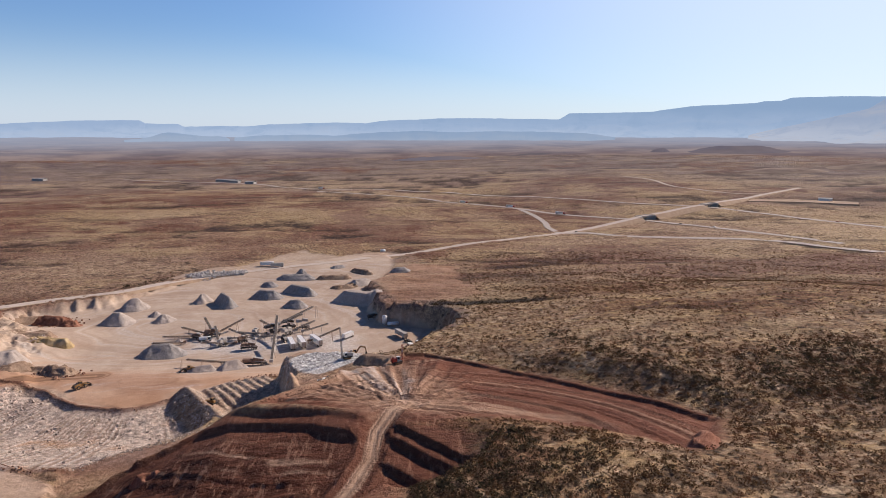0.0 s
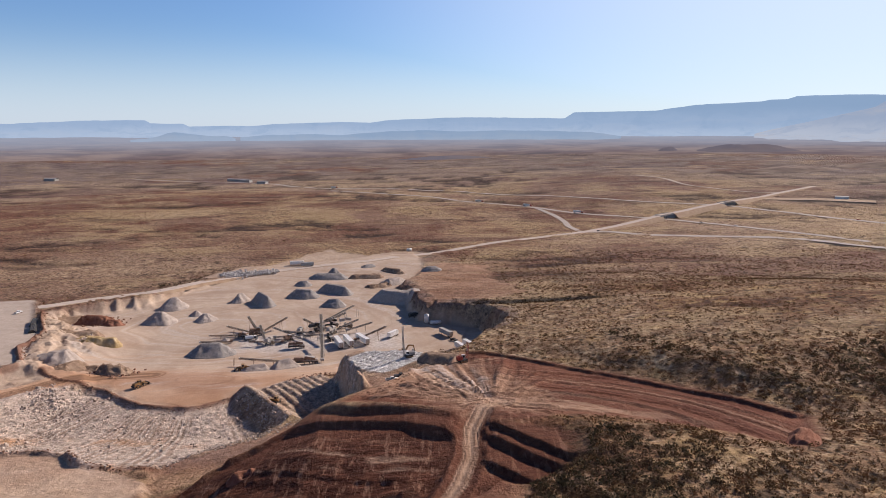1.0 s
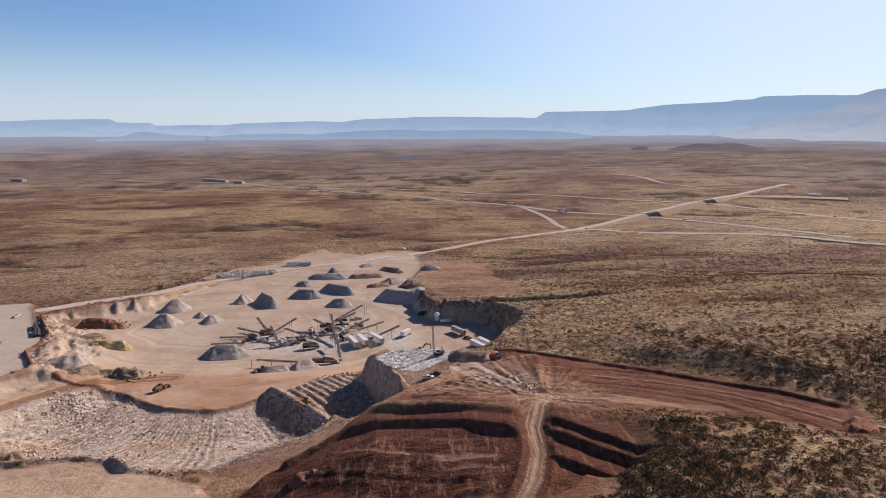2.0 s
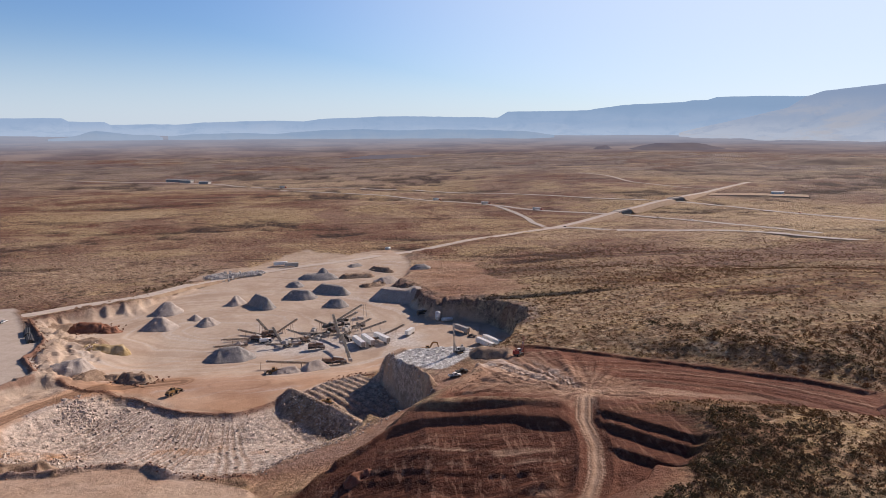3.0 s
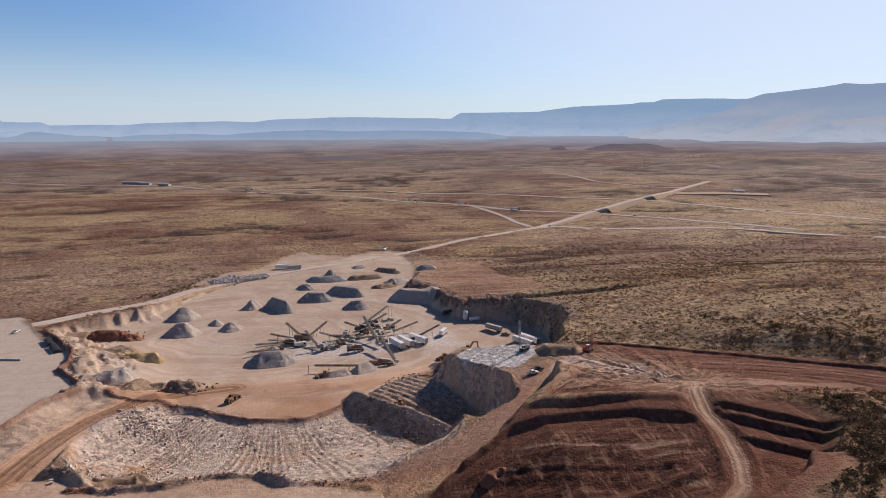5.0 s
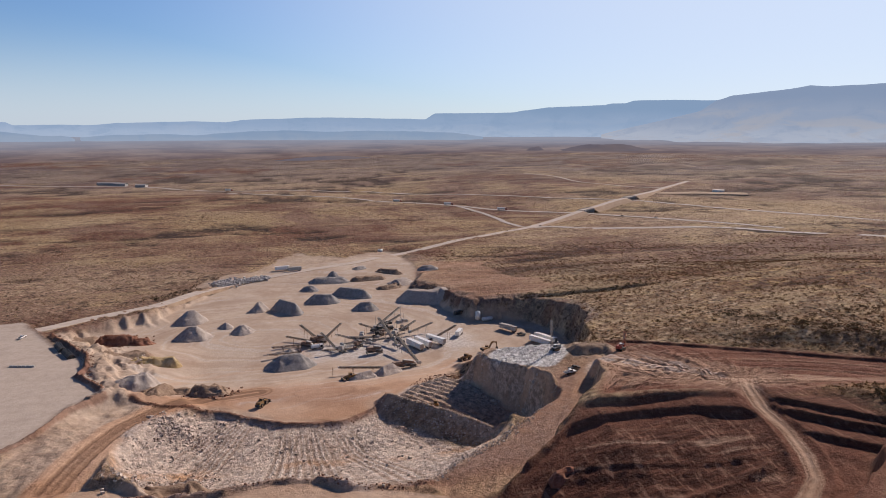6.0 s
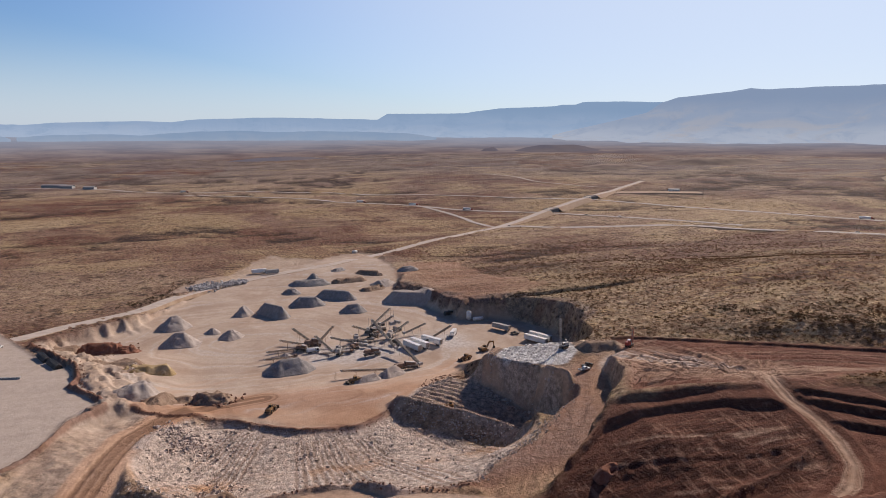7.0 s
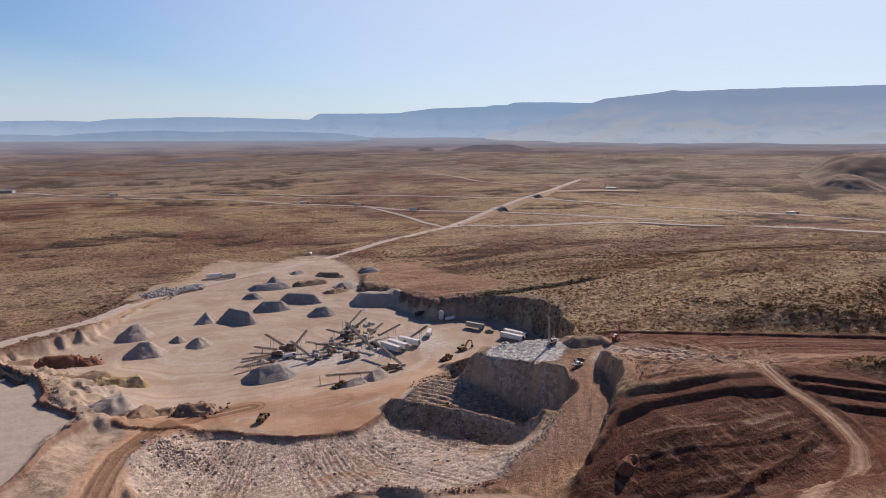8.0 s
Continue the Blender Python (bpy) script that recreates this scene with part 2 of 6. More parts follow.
def inside(x, y, poly):
    """Signed distance to a polygon's outline, positive within it."""
    best, odd = np.full(x.shape, 1e9), np.zeros(x.shape, bool)
    for (ax, ay), (bx, by) in zip(poly, poly[1:] + poly[:1]):
        ex, ey = bx - ax, by - ay
        f = np.clip(((x - ax) * ex + (y - ay) * ey) / (ex * ex + ey * ey), 0, 1)
        best = np.minimum(best, (x - ax - f * ex) ** 2 + (y - ay - f * ey) ** 2)
        cross = (ay > y) != (by > y)
        odd ^= cross & (x < (y - ay) * ex / (ey if ey else 1e-9) + ax)
    return np.where(odd, 1, -1) * np.sqrt(best)


def along(x, y, line):
    """Distance to a polyline, and how far along it (0 to 1) the nearest point lies."""
    best, where = np.full(x.shape, 1e9), np.zeros(x.shape)
    n = len(line) - 1
    for i, (a, b) in enumerate(zip(line, line[1:])):
        ex, ey = b[0] - a[0], b[1] - a[1]
        f = np.clip(((x - a[0]) * ex + (y - a[1]) * ey) / (ex * ex + ey * ey), 0, 1)
        d = np.hypot(x - a[0] - f * ex, y - a[1] - f * ey)
        where = np.where(d < best, (i + f) / n, where)
        best = np.minimum(best, d)
    return best, where


# natural relief: heights every 100 m, from x -500 and y 0
RELIEF = np.array([
    [26, 29, 33, 37, 43, 48, 50, 49, 46, 43, 39], [21, 24, 26, 30, 36, 44, 47, 48, 46, 41, 37],
    [14, 16, 17, 16, 23, 35, 37, 45, 43, 38, 33], [7, 8, 8, 9, 17, 22, 35, 40, 37, 32, 27],
    [2, 2, 3, 4, 7, 12, 23, 28, 26, 23, 21], [-2, -2, -2, -1, 1, 6, 13, 12, 14, 15, 15],
    [-4, -4, -4, -3, -3, -2, 2, 3, 5, 9, 10], [-6, -6, -5, -5, -5, -5, -4, -3, -1, 3, 5]], float)


def cubic(p0, p1, p2, p3, f):
    return p1 + 0.5 * f * (p2 - p0 + f * (2 * p0 - 5 * p1 + 4 * p2 - p3 + f * (3 * (p1 - p2) + p3 - p0)))


def gullies(x, y):
    """Branching dry washes, 0 to 1."""
    u = value_noise(0.62 * x + 0.2 * y, y, 190, 33, 4, 0.55)
    v = value_noise(0.5 * x - 0.12 * y, y, 78, 39, 3, 0.55)
    broad = np.clip(1 - 6 * np.abs(u), 0, 1) * ease(value_noise(x, y, 420, 37, 2), -0.4, 0.2)
    return np.maximum(broad, 0.8 * np.clip(1 - 5 * np.abs(v), 0, 1) * ease(value_noise(x, y * 1.4, 240, 38, 2), -0.05, 0.35))


def natural(x, y):
    u, v = np.clip((x + 500) / 100, 0, 9.999), np.clip(y / 100, 0, 6.999)
    i, j = u.astype(int), v.astype(int)
    g = np.pad(RELIEF, 1, mode="edge")
    row = [cubic(g[j + r, i], g[j + r, i + 1], g[j + r, i + 2], g[j + r, i + 3], u - i) for r in range(4)]
    z = cubic(*row, v - j)
    out = np.hypot(np.maximum(np.abs(x) - 500, 0), np.maximum(np.maximum(-y, y - 700), 0))
    r, az = np.hypot(x + 110, y - 5), np.degrees(np.arctan2(x + 110, y - 5))
    begin = 1900 - 900 * ease(az, -10, 25)
    plain = -7 - 7 * np.exp(-((x - 150) / 250) ** 2 - ((y - 900) / 200) ** 2) + 108 * np.clip((r - begin) / (4500 - begin), 0, 1.15) ** 1.15
    w = ease(out, 0, 420)
    z = z * (1 - w) + plain * w
    far = ease(r, 500, 1500)
    z -= 3.4 * gullies(x, y) * ease(r, 420, 650) * ease(-r, -2600, -1700)
    z += far * 5.0 * value_noise(x, y, 420, 3, 4, 0.55) + (1 - far) * 2.0 * value_noise(x, y, 55, 5, 3)
    z += 4.2 * value_noise(x * 0.8 + y * 0.35, y - 0.2 * x, 62, 35, 3, 0.45) * ease(x, 75, 130) * ease(-y, -520, -380)
    return z + 0.5 * value_noise(x, y, 14, 9, 3)


# outlines of the workings, in plan
PAD = [(-302, 424), (-286, 398), (-270, 381), (-264, 359), (-249, 329), (-258, 302), (-263, 276), (-275, 255), (-300, 235), (-430, 220), (-470, 440), (-330, 470)]
YARD = [(-197, 309), (-169, 288), (-145, 284), (-133, 291), (-123, 300), (-109, 314), (-91, 331), (-76, 342), (-50, 342), (-25, 346), (-9, 349), (0, 362), (5, 394),
        (-5, 428), (-22, 434), (-46, 440), (-53, 470), (-58, 500), (-68, 540), (-55, 575), (-50, 640), (-60, 690), (-90, 680), (-180, 625), (-218, 572), (-242, 517), (-257, 480),
        (-292, 448), (-290, 425), (-262, 400), (-250, 350), (-238, 325), (-225, 312)]
BOWL = [(-212, 306), (-197, 304), (-169, 283), (-145, 279), (-128, 288), (-115, 267), (-105, 252), (-97, 247), (-87, 235), (-94, 219), (-105, 213), (-113, 209),
        (-125, 200), (-136, 197), (-151, 202), (-158, 210), (-172, 213), (-186, 208), (-204, 208), (-226, 240), (-232, 285), (-222, 300)]
TERRACE = [(-204, 207), (-186, 207), (-172, 212), (-158, 209), (-151, 201), (-136, 196), (-118, 186), (-116, 150), (-170, 120), (-260, 140), (-262, 225), (-222, 225)]
WORKINGS = [(-236, 325), (-236, 290), (-222, 240), (-200, 222), (-128, 215), (-100, 235), (-84, 250), (-72, 280), (-80, 310), (-62, 330), (-20, 345), (-60, 420), (-200, 420)]
PIT = [(-119, 299), (-106, 281), (-95, 260), (-91, 246), (-81, 239), (-68, 249), (-67, 275), (-75, 296), (-80, 308), (-92, 322), (-108, 312)]
BENCH = [(-77, 305), (-73, 287), (-66, 273), (-59, 256), (-72, 238), (-83, 228), (-94, 219), (-105, 213), (-125, 199), (-118, 184), (-97, 192), (-85, 202),
         (-72, 213), (-60, 223), (-50, 236), (-42, 260), (-28, 268), (-22, 290), (-34, 303), (-50, 313), (-66, 314)]
PLATEAU = [(-41, 262), (-40, 241), (-55, 219), (-62, 208), (-36, 199), (-20, 193), (-7, 186), (13, 192), (31, 190), (45, 182), (58, 175), (67, 166), (76, 172),
           (86, 196), (75, 215), (60, 228), (45, 244), (27, 259), (8, 278), (-8, 290), (-18, 292), (-24, 275)]
APPROACH = [(-78, 345), (-73, 318), (-56, 310), (-40, 301), (-28, 299), (-17, 318), (-9, 345), (-7, 368), (-45, 352)]
WINDROW = [(-303, 434), (-288, 408), (-270, 381), (-265, 360), (-266, 350), (-250, 327)]
WINDROW_TWO = [(-247, 318), (-257, 302), (-262, 280), (-270, 262)]
STEP_ONE = [(-72, 207), (-57, 199.5), (-38, 195), (-25, 188), (-16, 184), (-8, 179), (4, 169), (4, 163), (-6, 157), (-20, 141), (-45, 128), (-120, 150), (-117, 174), (-97, 190), (-80, 200)]
STEP_TWO = [(-77, 199), (-59, 194.5), (-41, 189), (-30, 182), (-20, 177), (-8, 168), (-3, 162), (-20, 141), (-45, 128), (-120, 150), (-117, 174), (-97, 189)]
FIELD = [(-92, 184), (-70, 186), (-48, 181), (-34, 172), (-36, 158), (-50, 152), (-75, 153), (-108, 160), (-114, 172)]
RIDGE = [(-122, 297), (-107, 277), (-94, 262), (-86, 247)]
LIP = [(-236, 322), (-222, 313), (-197, 306), (-183, 295), (-169, 286), (-145, 282), (-133, 289), (-124, 298)]
FRONT_LIP = [(-215, 212), (-200, 208), (-186, 209), (-172, 213.5), (-158, 211), (-151, 203), (-136, 198), (-124, 199)]
FIELD_LIP = [(-121, 163), (-108, 161), (-92, 158), (-75, 155), (-50, 156.5), (-36, 160)]
TRACK = [(-80, 130), (-62, 136), (-48, 141), (-37, 145), (-29, 151), (-24, 160), (-20.5, 172), (-20, 184), (-16, 196), (-9, 205), (-18, 216), (-30, 232), (-36, 252)]
RIGHT_STEPS = [(-15, 191), (-4, 187), (9, 174), (5, 163), (-8, 151), (-19, 166), (-18, 180)]
SPUR = [(-10, 203), (10, 203), (34, 196), (54, 188), (72, 178)]
HAUL = [(-248, 195), (-241, 225), (-238.5, 250), (-236.5, 272), (-233, 292), (-222, 311), (-204, 323), (-182, 327)]
CORRIDOR = [(-278, 200), (-264, 262), (-258, 298), (-242, 318), (-215, 322), (-207, 311), (-220, 300), (-227, 284), (-229, 262), (-229, 238), (-234, 200)]
STRIP_EDGE = [(-20, 294), (-8, 291), (8, 279), (27, 260), (45, 245), (60, 229), (75, 216), (85, 198)]
BANKS = [(-300, 440), (-262, 412), (-238, 385), (-232, 345), (-222, 326), (-246, 318), (-258, 300), (-262, 285), (-256, 330), (-268, 360), (-274, 382), (-290, 405)]
CUT_FACE = [(-9, 343), (4, 356), (11, 394), (-1, 432), (-18, 443), (-38, 447), (-45, 470), (-50, 500), (-62, 540)]
GRADED = [(-60, 545), (-48, 505), (-40, 470), (-36, 450), (-2, 443), (30, 452), (26, 480), (14, 540), (12, 610), (-30, 640), (-50, 600)]
SCARP = [(-4, 437), (20, 428), (48, 417), (74, 411)]
ROAD_BANK = [(-296, 462), (-272, 474), (-250, 488)]


def patch(z, x, y, poly, level, w_in, w_out, rough=0.0):
    sd = inside(x, y, poly)
    if rough:
        sd = sd + rough * value_noise(x, y, 5.0, 71, 3)
    w = ease(sd, -w_out, w_in)
    return z * (1 - w) + level * w


def contour(x, y):
    """Distance across the dozer rows of the field, which swing round towards the track."""
    return 0.88 * (y - 185) + 0.47 * (x + 60) - 0.006 * np.maximum(x + 70, 0) ** 2 + 1.2 * value_noise(x, y, 18, 59, 2)


def furrows(x, y):
    """Dozer grooves that fan out over the quarry bowl, -1 to 1."""
    u = 108 * np.arctan2(x + 164, 353 - y) + 1.0 * value_noise(x, y, 22, 25, 2)
    crest = 1 - 2 * np.abs(np.sin(u * np.pi / 2.7 + 1.8 * value_noise(u, y * 0.015, 7.0, 22, 2)))
    worn = ease(value_noise(u, y * 0.02, 9.0, 24, 2), -0.15, 0.3)
    return crest * worn * ease(x, -216, -196) + 0.55 * value_noise(u, y * 0.04, 2.2, 26, 3)


def land(x, y):
    """Height of the ground."""
    z = natural(x, y)
    near = (x > -520) & (x < 260) & (y > 90) & (y < 760)
    if not near.any():
        return z
    X, Y, Z = x[near], y[near], z[near]
    Z = patch(Z, X, Y, WORKINGS, -2.0 + 0 * X, 4, 6, 1.0)
    Z = patch(Z, X, Y, [(-142, 203), (-125, 208), (-106, 202), (-108, 178), (-135, 178)], 14.5 + 0 * X, 2, 12)
    Z = patch(Z, X, Y, PAD, 2.2 + np.clip(430 - Y, 0, 130) * 0.03, 2, 6)
    floor = -6.5 + 5.6 * ease(-Y, -372, -308) + 2.5 * ease(Y, 540, 640) + 0.5 * value_noise(X, Y, 40, 15, 2)
    floor = floor + (9.0 * ease(-X, 208, 262) + 0.9 * ease(-X, 225, 245) * value_noise(X, Y, 9, 17, 3)) * ease(-Y, -440, -375)
    Z = patch(Z, X, Y, YARD, floor, 2, 6.5, 3.2)
    bowl = -3.2 + 17.2 * np.clip((257 - Y) / 55, 0, 1) ** 1.05 + 0.28 * np.maximum(-205 - X, 0)
    bowl += 0.3 * furrows(X, Y) * ease(Y, 206, 222) * ease(-Y, -286, -270)
    bowl += ((1.5 * value_noise(X, Y, 11, 23, 4, 0.6) - 0.3) * ease(-X, 168, 196) + 0.5 * value_noise(X, Y, 6, 27, 3)) * ease(Y, 205, 220)
    Z = patch(Z, X, Y, BOWL, bowl, 3, 2.5, 1.2)
    way = 8.8 - 8.2 * ease(Y, 232, 316)
    way = way + (5.4 + 0.03 * (300 - Y) - way) * ease(-X, 244, 259)
    Z = patch(Z, X, Y, CORRIDOR, way, 2, 5, 0.8)
    Z = patch(Z, X, Y, TERRACE, 13.7 + (205 - Y) * 0.13, 1.5, 1.5, 0.6)
    upper = 37.4 - 0.16 * (Y - 190) - 0.04 * np.maximum(X + 10, 0) - 0.10 * np.maximum(-48 - X, 0)
    Z = patch(Z, X, Y, PLATEAU, upper + 1.0, 0.5, 24.0)
    Z = patch(Z, X, Y, PLATEAU, upper, 1.2, 1.6, 1.0)
    bench = 20.2 + 0.085 * (X + 45) - 2.4 * ease(Y, 278, 302) * ease(-X, 45, 70)
    Z = patch(Z, X, Y, BENCH, bench, 0.8, 2.4 + 15 * ease(-X, 68, 84) * ease(Y, 205, 216), 1.3)
    Z = patch(Z, X, Y, APPROACH, 15.5 - 18.5 * ease(Y, 300, 352), 2, 4, 1.0)
    tilth = 30.8 + 0.15 * (np.minimum(X, -18) + 51) + 0.2 * (np.maximum(Y, 156) - 178.5) - 0.2 * np.maximum(-68 - X, 0) - 0.15 * np.maximum(Y - 186, 0)
    Z = patch(Z, X, Y, STEP_ONE, tilth + 0.9, 0.8, 1.8, 0.6)
    Z = patch(Z, X, Y, STEP_TWO, tilth - 0.8, 0.8, 1.6, 0.6)
    s = -0.73 * (X + 16) - 0.69 * (Y - 183)
    s = s + 0.6 * value_noise(X, Y, 6, 60, 3)
    stair = 37.4 - 1.6 * ease(s, -3.5, -2.5) - 2.1 * ease(s, 1.2, 2.8) - 1.8 * ease(s, 10.0, 11.4)
    Z = patch(Z, X, Y, RIGHT_STEPS, stair, 1.0, 9.0, 0.4)
    Z = patch(Z, X, Y, FIELD, tilth, 3, 4)
    pit = 0.5 - 6.0 * ease(-Y, -300, -258) + 0.5 * np.sin((X * 0.75 + Y * 0.65) * 1.5)
    Z = patch(Z, X, Y, PIT, pit, 2.0, 3.0 + 5 * ease(-Y, -268, -250), 1.4)
    d, f = along(X, Y, RIDGE)
    crest = 4.4 + 0.9 * ease(f, 0.05, 0.5) - 0.72 * d + 0.6 * value_noise(X, Y, 6, 41, 3)
    Z = np.where(d < 13, np.maximum(Z, crest), Z)
    for line, h, w in ((LIP, 0.75, 1.0), (WINDROW, 2.2, 1.1), (WINDROW_TWO, 1.6, 1.0), (FRONT_LIP, 1.0, 1.2), (FIELD_LIP, 1.0, 1.3), (STRIP_EDGE, 0.6, 0.9)):
        d, f = along(X, Y, line)
        Z = Z + h * np.exp(-(d / w) ** 2) * (1 + 0.35 * value_noise(X, Y, 4, 43, 2))
    # dozer rows on the field, ruts on the plateau
    rows = ease(inside(X, Y, FIELD), -2, 6)
    Z = Z + rows * (0.55 * value_noise(contour(X, Y), X * 0.04, 2.4, 51, 2) + 0.14 * value_noise(X, Y * 0.12, 1.9, 52, 2) * ease(-Y, -186, -172) + 0.18 * value_noise(X, Y, 2.0, 55, 2))
    flat = ease(inside(X, Y, PLATEAU), 0, 5)
    swirl = np.hypot(X + 6, Y - 160) + 1.5 * value_noise(X, Y, 25, 53, 2)
    fan, ray = np.degrees(np.arctan2(X + 12, Y - 203)), np.hypot(X + 12, Y - 203)
    Z = Z + flat * ease(ray, 10, 22) * ease(-X, -20, 0) * 1.5 * value_noise(fan * 0.5, ray * 0.04, 1.8, 58, 3)
    Z = Z + flat * (0.95 * value_noise(swirl, (X + Y) * 0.05, 2.4, 54, 3) + 0.3 * value_noise(X, Y, 3.5, 56, 3))
    ruts = ease(inside(X, Y, BENCH), 0, 3)
    Z = Z + ruts * 0.45 * value_noise(X * 0.8 - Y * 0.6, (X * 0.6 + Y * 0.8) * 0.1, 1.8, 57, 2)
    ramp = along(X, Y, [(-48, 141), (-37, 145), (-29, 151), (-24, 160), (-20.5, 172), (-20, 184), (-16, 196)])
    w = ease(-ramp[0], -7.5, -2.6)
    Z = Z * (1 - w) + w * (26.8 + 10.2 * ramp[1] - 1.0 * np.sin(np.pi * ramp[1]))
    d, f = along(X, Y, TRACK)
    Z = Z + 0.5 * np.exp(-((d - 4.6) / 0.9) ** 2) - 0.2 * ease(-d, -3.2, -2.2)
    face = np.exp(-(inside(X, Y, BENCH) / 4.0) ** 2)
    Z = Z + face * 0.35 * value_noise(X, Y, 2.4, 65, 3)
    d, f = along(X, Y, HAUL)
    Z = Z + 0.8 * ease(inside(X, Y, CORRIDOR), 0, 4) * ease(d, 8, 11) * value_noise(X, Y, 5.5, 68, 3)
    Z = Z + 0.45 * value_noise(d, f * 2.5, 1.7, 95, 2) * ease(-d, -9, -6)
    d, f = along(X, Y, ROAD_BANK)
    Z = Z + 2.2 * np.abs(value_noise(f * 60, d * 0.1, 5.0, 63, 2)) * ease(-d, -16, -8)
    d, f = along(X, Y, CUT_FACE)
    Z = Z - 3.0 * np.abs(value_noise(f * 240, d * 0.25, 7.0, 64, 4, 0.6)) * np.exp(-((d - 0.5) / 5.0) ** 2)
    Z = Z + 0.7 * value_noise(X, Y, 4.5, 62, 3) * np.exp(-(d / 7.0) ** 2)
    upper = ease(inside(X, Y, GRADED), -2, 6)
    Z = Z + upper * (0.7 * value_noise(Y + 0.25 * X, X * 0.05, 4.5, 66, 3) + 0.25 * value_noise(X, Y, 4, 70, 2))
    d, f = along(X, Y, SCARP)
    across = (Y - 437) + 0.38 * (X + 3)
    Z = Z - 2.2 * ease(-across, -1.5, 1.5) * np.exp(-(d / 9) ** 2)
    calm = np.maximum(ease(inside(X, Y, YARD), -1, 3), ease(inside(X, Y, PAD), 0, 3))
    Z = Z + (0.18 - 0.15 * calm) * value_noise(X, Y, 2.6, 61, 2)
    side = ease(inside(X, Y, BANKS), -3, 3) * (1 - ease(inside(X, Y, PAD), -1, 1))
    Z = Z + side * (1.3 * (1 - 3 * np.abs(value_noise(X, Y, 11, 67, 3))) + 1.0 * value_noise(X, Y, 2.6, 69, 2))
    shelf = (Z + 0.8 * value_noise(X, Y, 14, 72, 2)) / 1.9
    shelf = 1.9 * (np.floor(shelf) + ease(shelf - np.floor(shelf), 0.38, 0.62))
    Z = Z + 0.75 * side * (shelf - Z)
    z = z.copy()
    z[near] = Z
    return z




def steps(lo, hi, core_lo, core_hi, d, grow_down, grow_up, bend=1e9, grow_far=1.04):
    """Grid lines: even in the core, wider and wider outside; past the bend they widen faster."""
    mid = np.arange(core_lo, core_hi + d, d)
    up, step = [mid[-1]], d
    while up[-1] < hi:
        step *= grow_up if up[-1] < bend else grow_far
        up.append(up[-1] + step)
    down, step = [mid[0]], d
    while down[-1] > lo:
        step *= grow_down
        down.append(down[-1] - step)
    return np.r_[down[:0:-1], mid, up[1:]]


def sheet_mesh(name, xs, ys, z):
    nx, ny = len(xs), len(ys)
    gx, gy = np.meshgrid(xs, ys)
    co = np.stack([gx, gy, z], -1).reshape(-1, 3).astype(np.float32)
    i = np.arange(nx * ny).reshape(ny, nx)
    quads = np.stack([i[:-1, :-1], i[:-1, 1:], i[1:, 1:], i[1:, :-1]], -1).reshape(-1, 4)
    me = bpy.data.meshes.new(name)
    me.vertices.add(len(co))
    me.vertices.foreach_set("co", co.ravel())
    me.loops.add(quads.size)
    me.loops.foreach_set("vertex_index", quads.ravel().astype(np.int32))
    me.polygons.add(len(quads))
    me.polygons.foreach_set("loop_start", np.arange(0, quads.size, 4, dtype=np.int32))
    me.polygons.foreach_set("use_smooth", np.ones(len(quads), bool))
    me.update()
    return me


GX = steps(-5000, 5000, -285, 90, 0.7, 1.03, 1.02)
GY = steps(-1500, 4950, 138, 345, 0.7, 1.05, 1.012, 620, 1.034)
gx, gy = np.meshgrid(GX, GY)
gz = land(gx, gy)
me = sheet_mesh("ground", GX, GY, gz)


def ground_z(x, y):
    """Height of the ground sheet itself."""
    i, j = np.clip(np.searchsorted(GX, x) - 1, 0, len(GX) - 2), np.clip(np.searchsorted(GY, y) - 1, 0, len(GY) - 2)
    fx, fy = np.clip((x - GX[i]) / (GX[i + 1] - GX[i]), 0, 1), np.clip((y - GY[j]) / (GY[j + 1] - GY[j]), 0, 1)
    return (gz[j, i] * (1 - fx) + gz[j, i + 1] * fx) * (1 - fy) + (gz[j + 1, i] * (1 - fx) + gz[j + 1, i + 1] * fx) * fy


def land_at(px, py):
    return float(ground_z(np.array([float(px)]), np.array([float(py)]))[0])


def radial_streak(x, y):
    fan = np.degrees(np.arctan2(x + 12, y - 203))
    return ease(value_noise(fan * 0.55, np.hypot(x + 12, y - 203) * 0.03, 1.9, 93, 3), -0.35, 0.3)


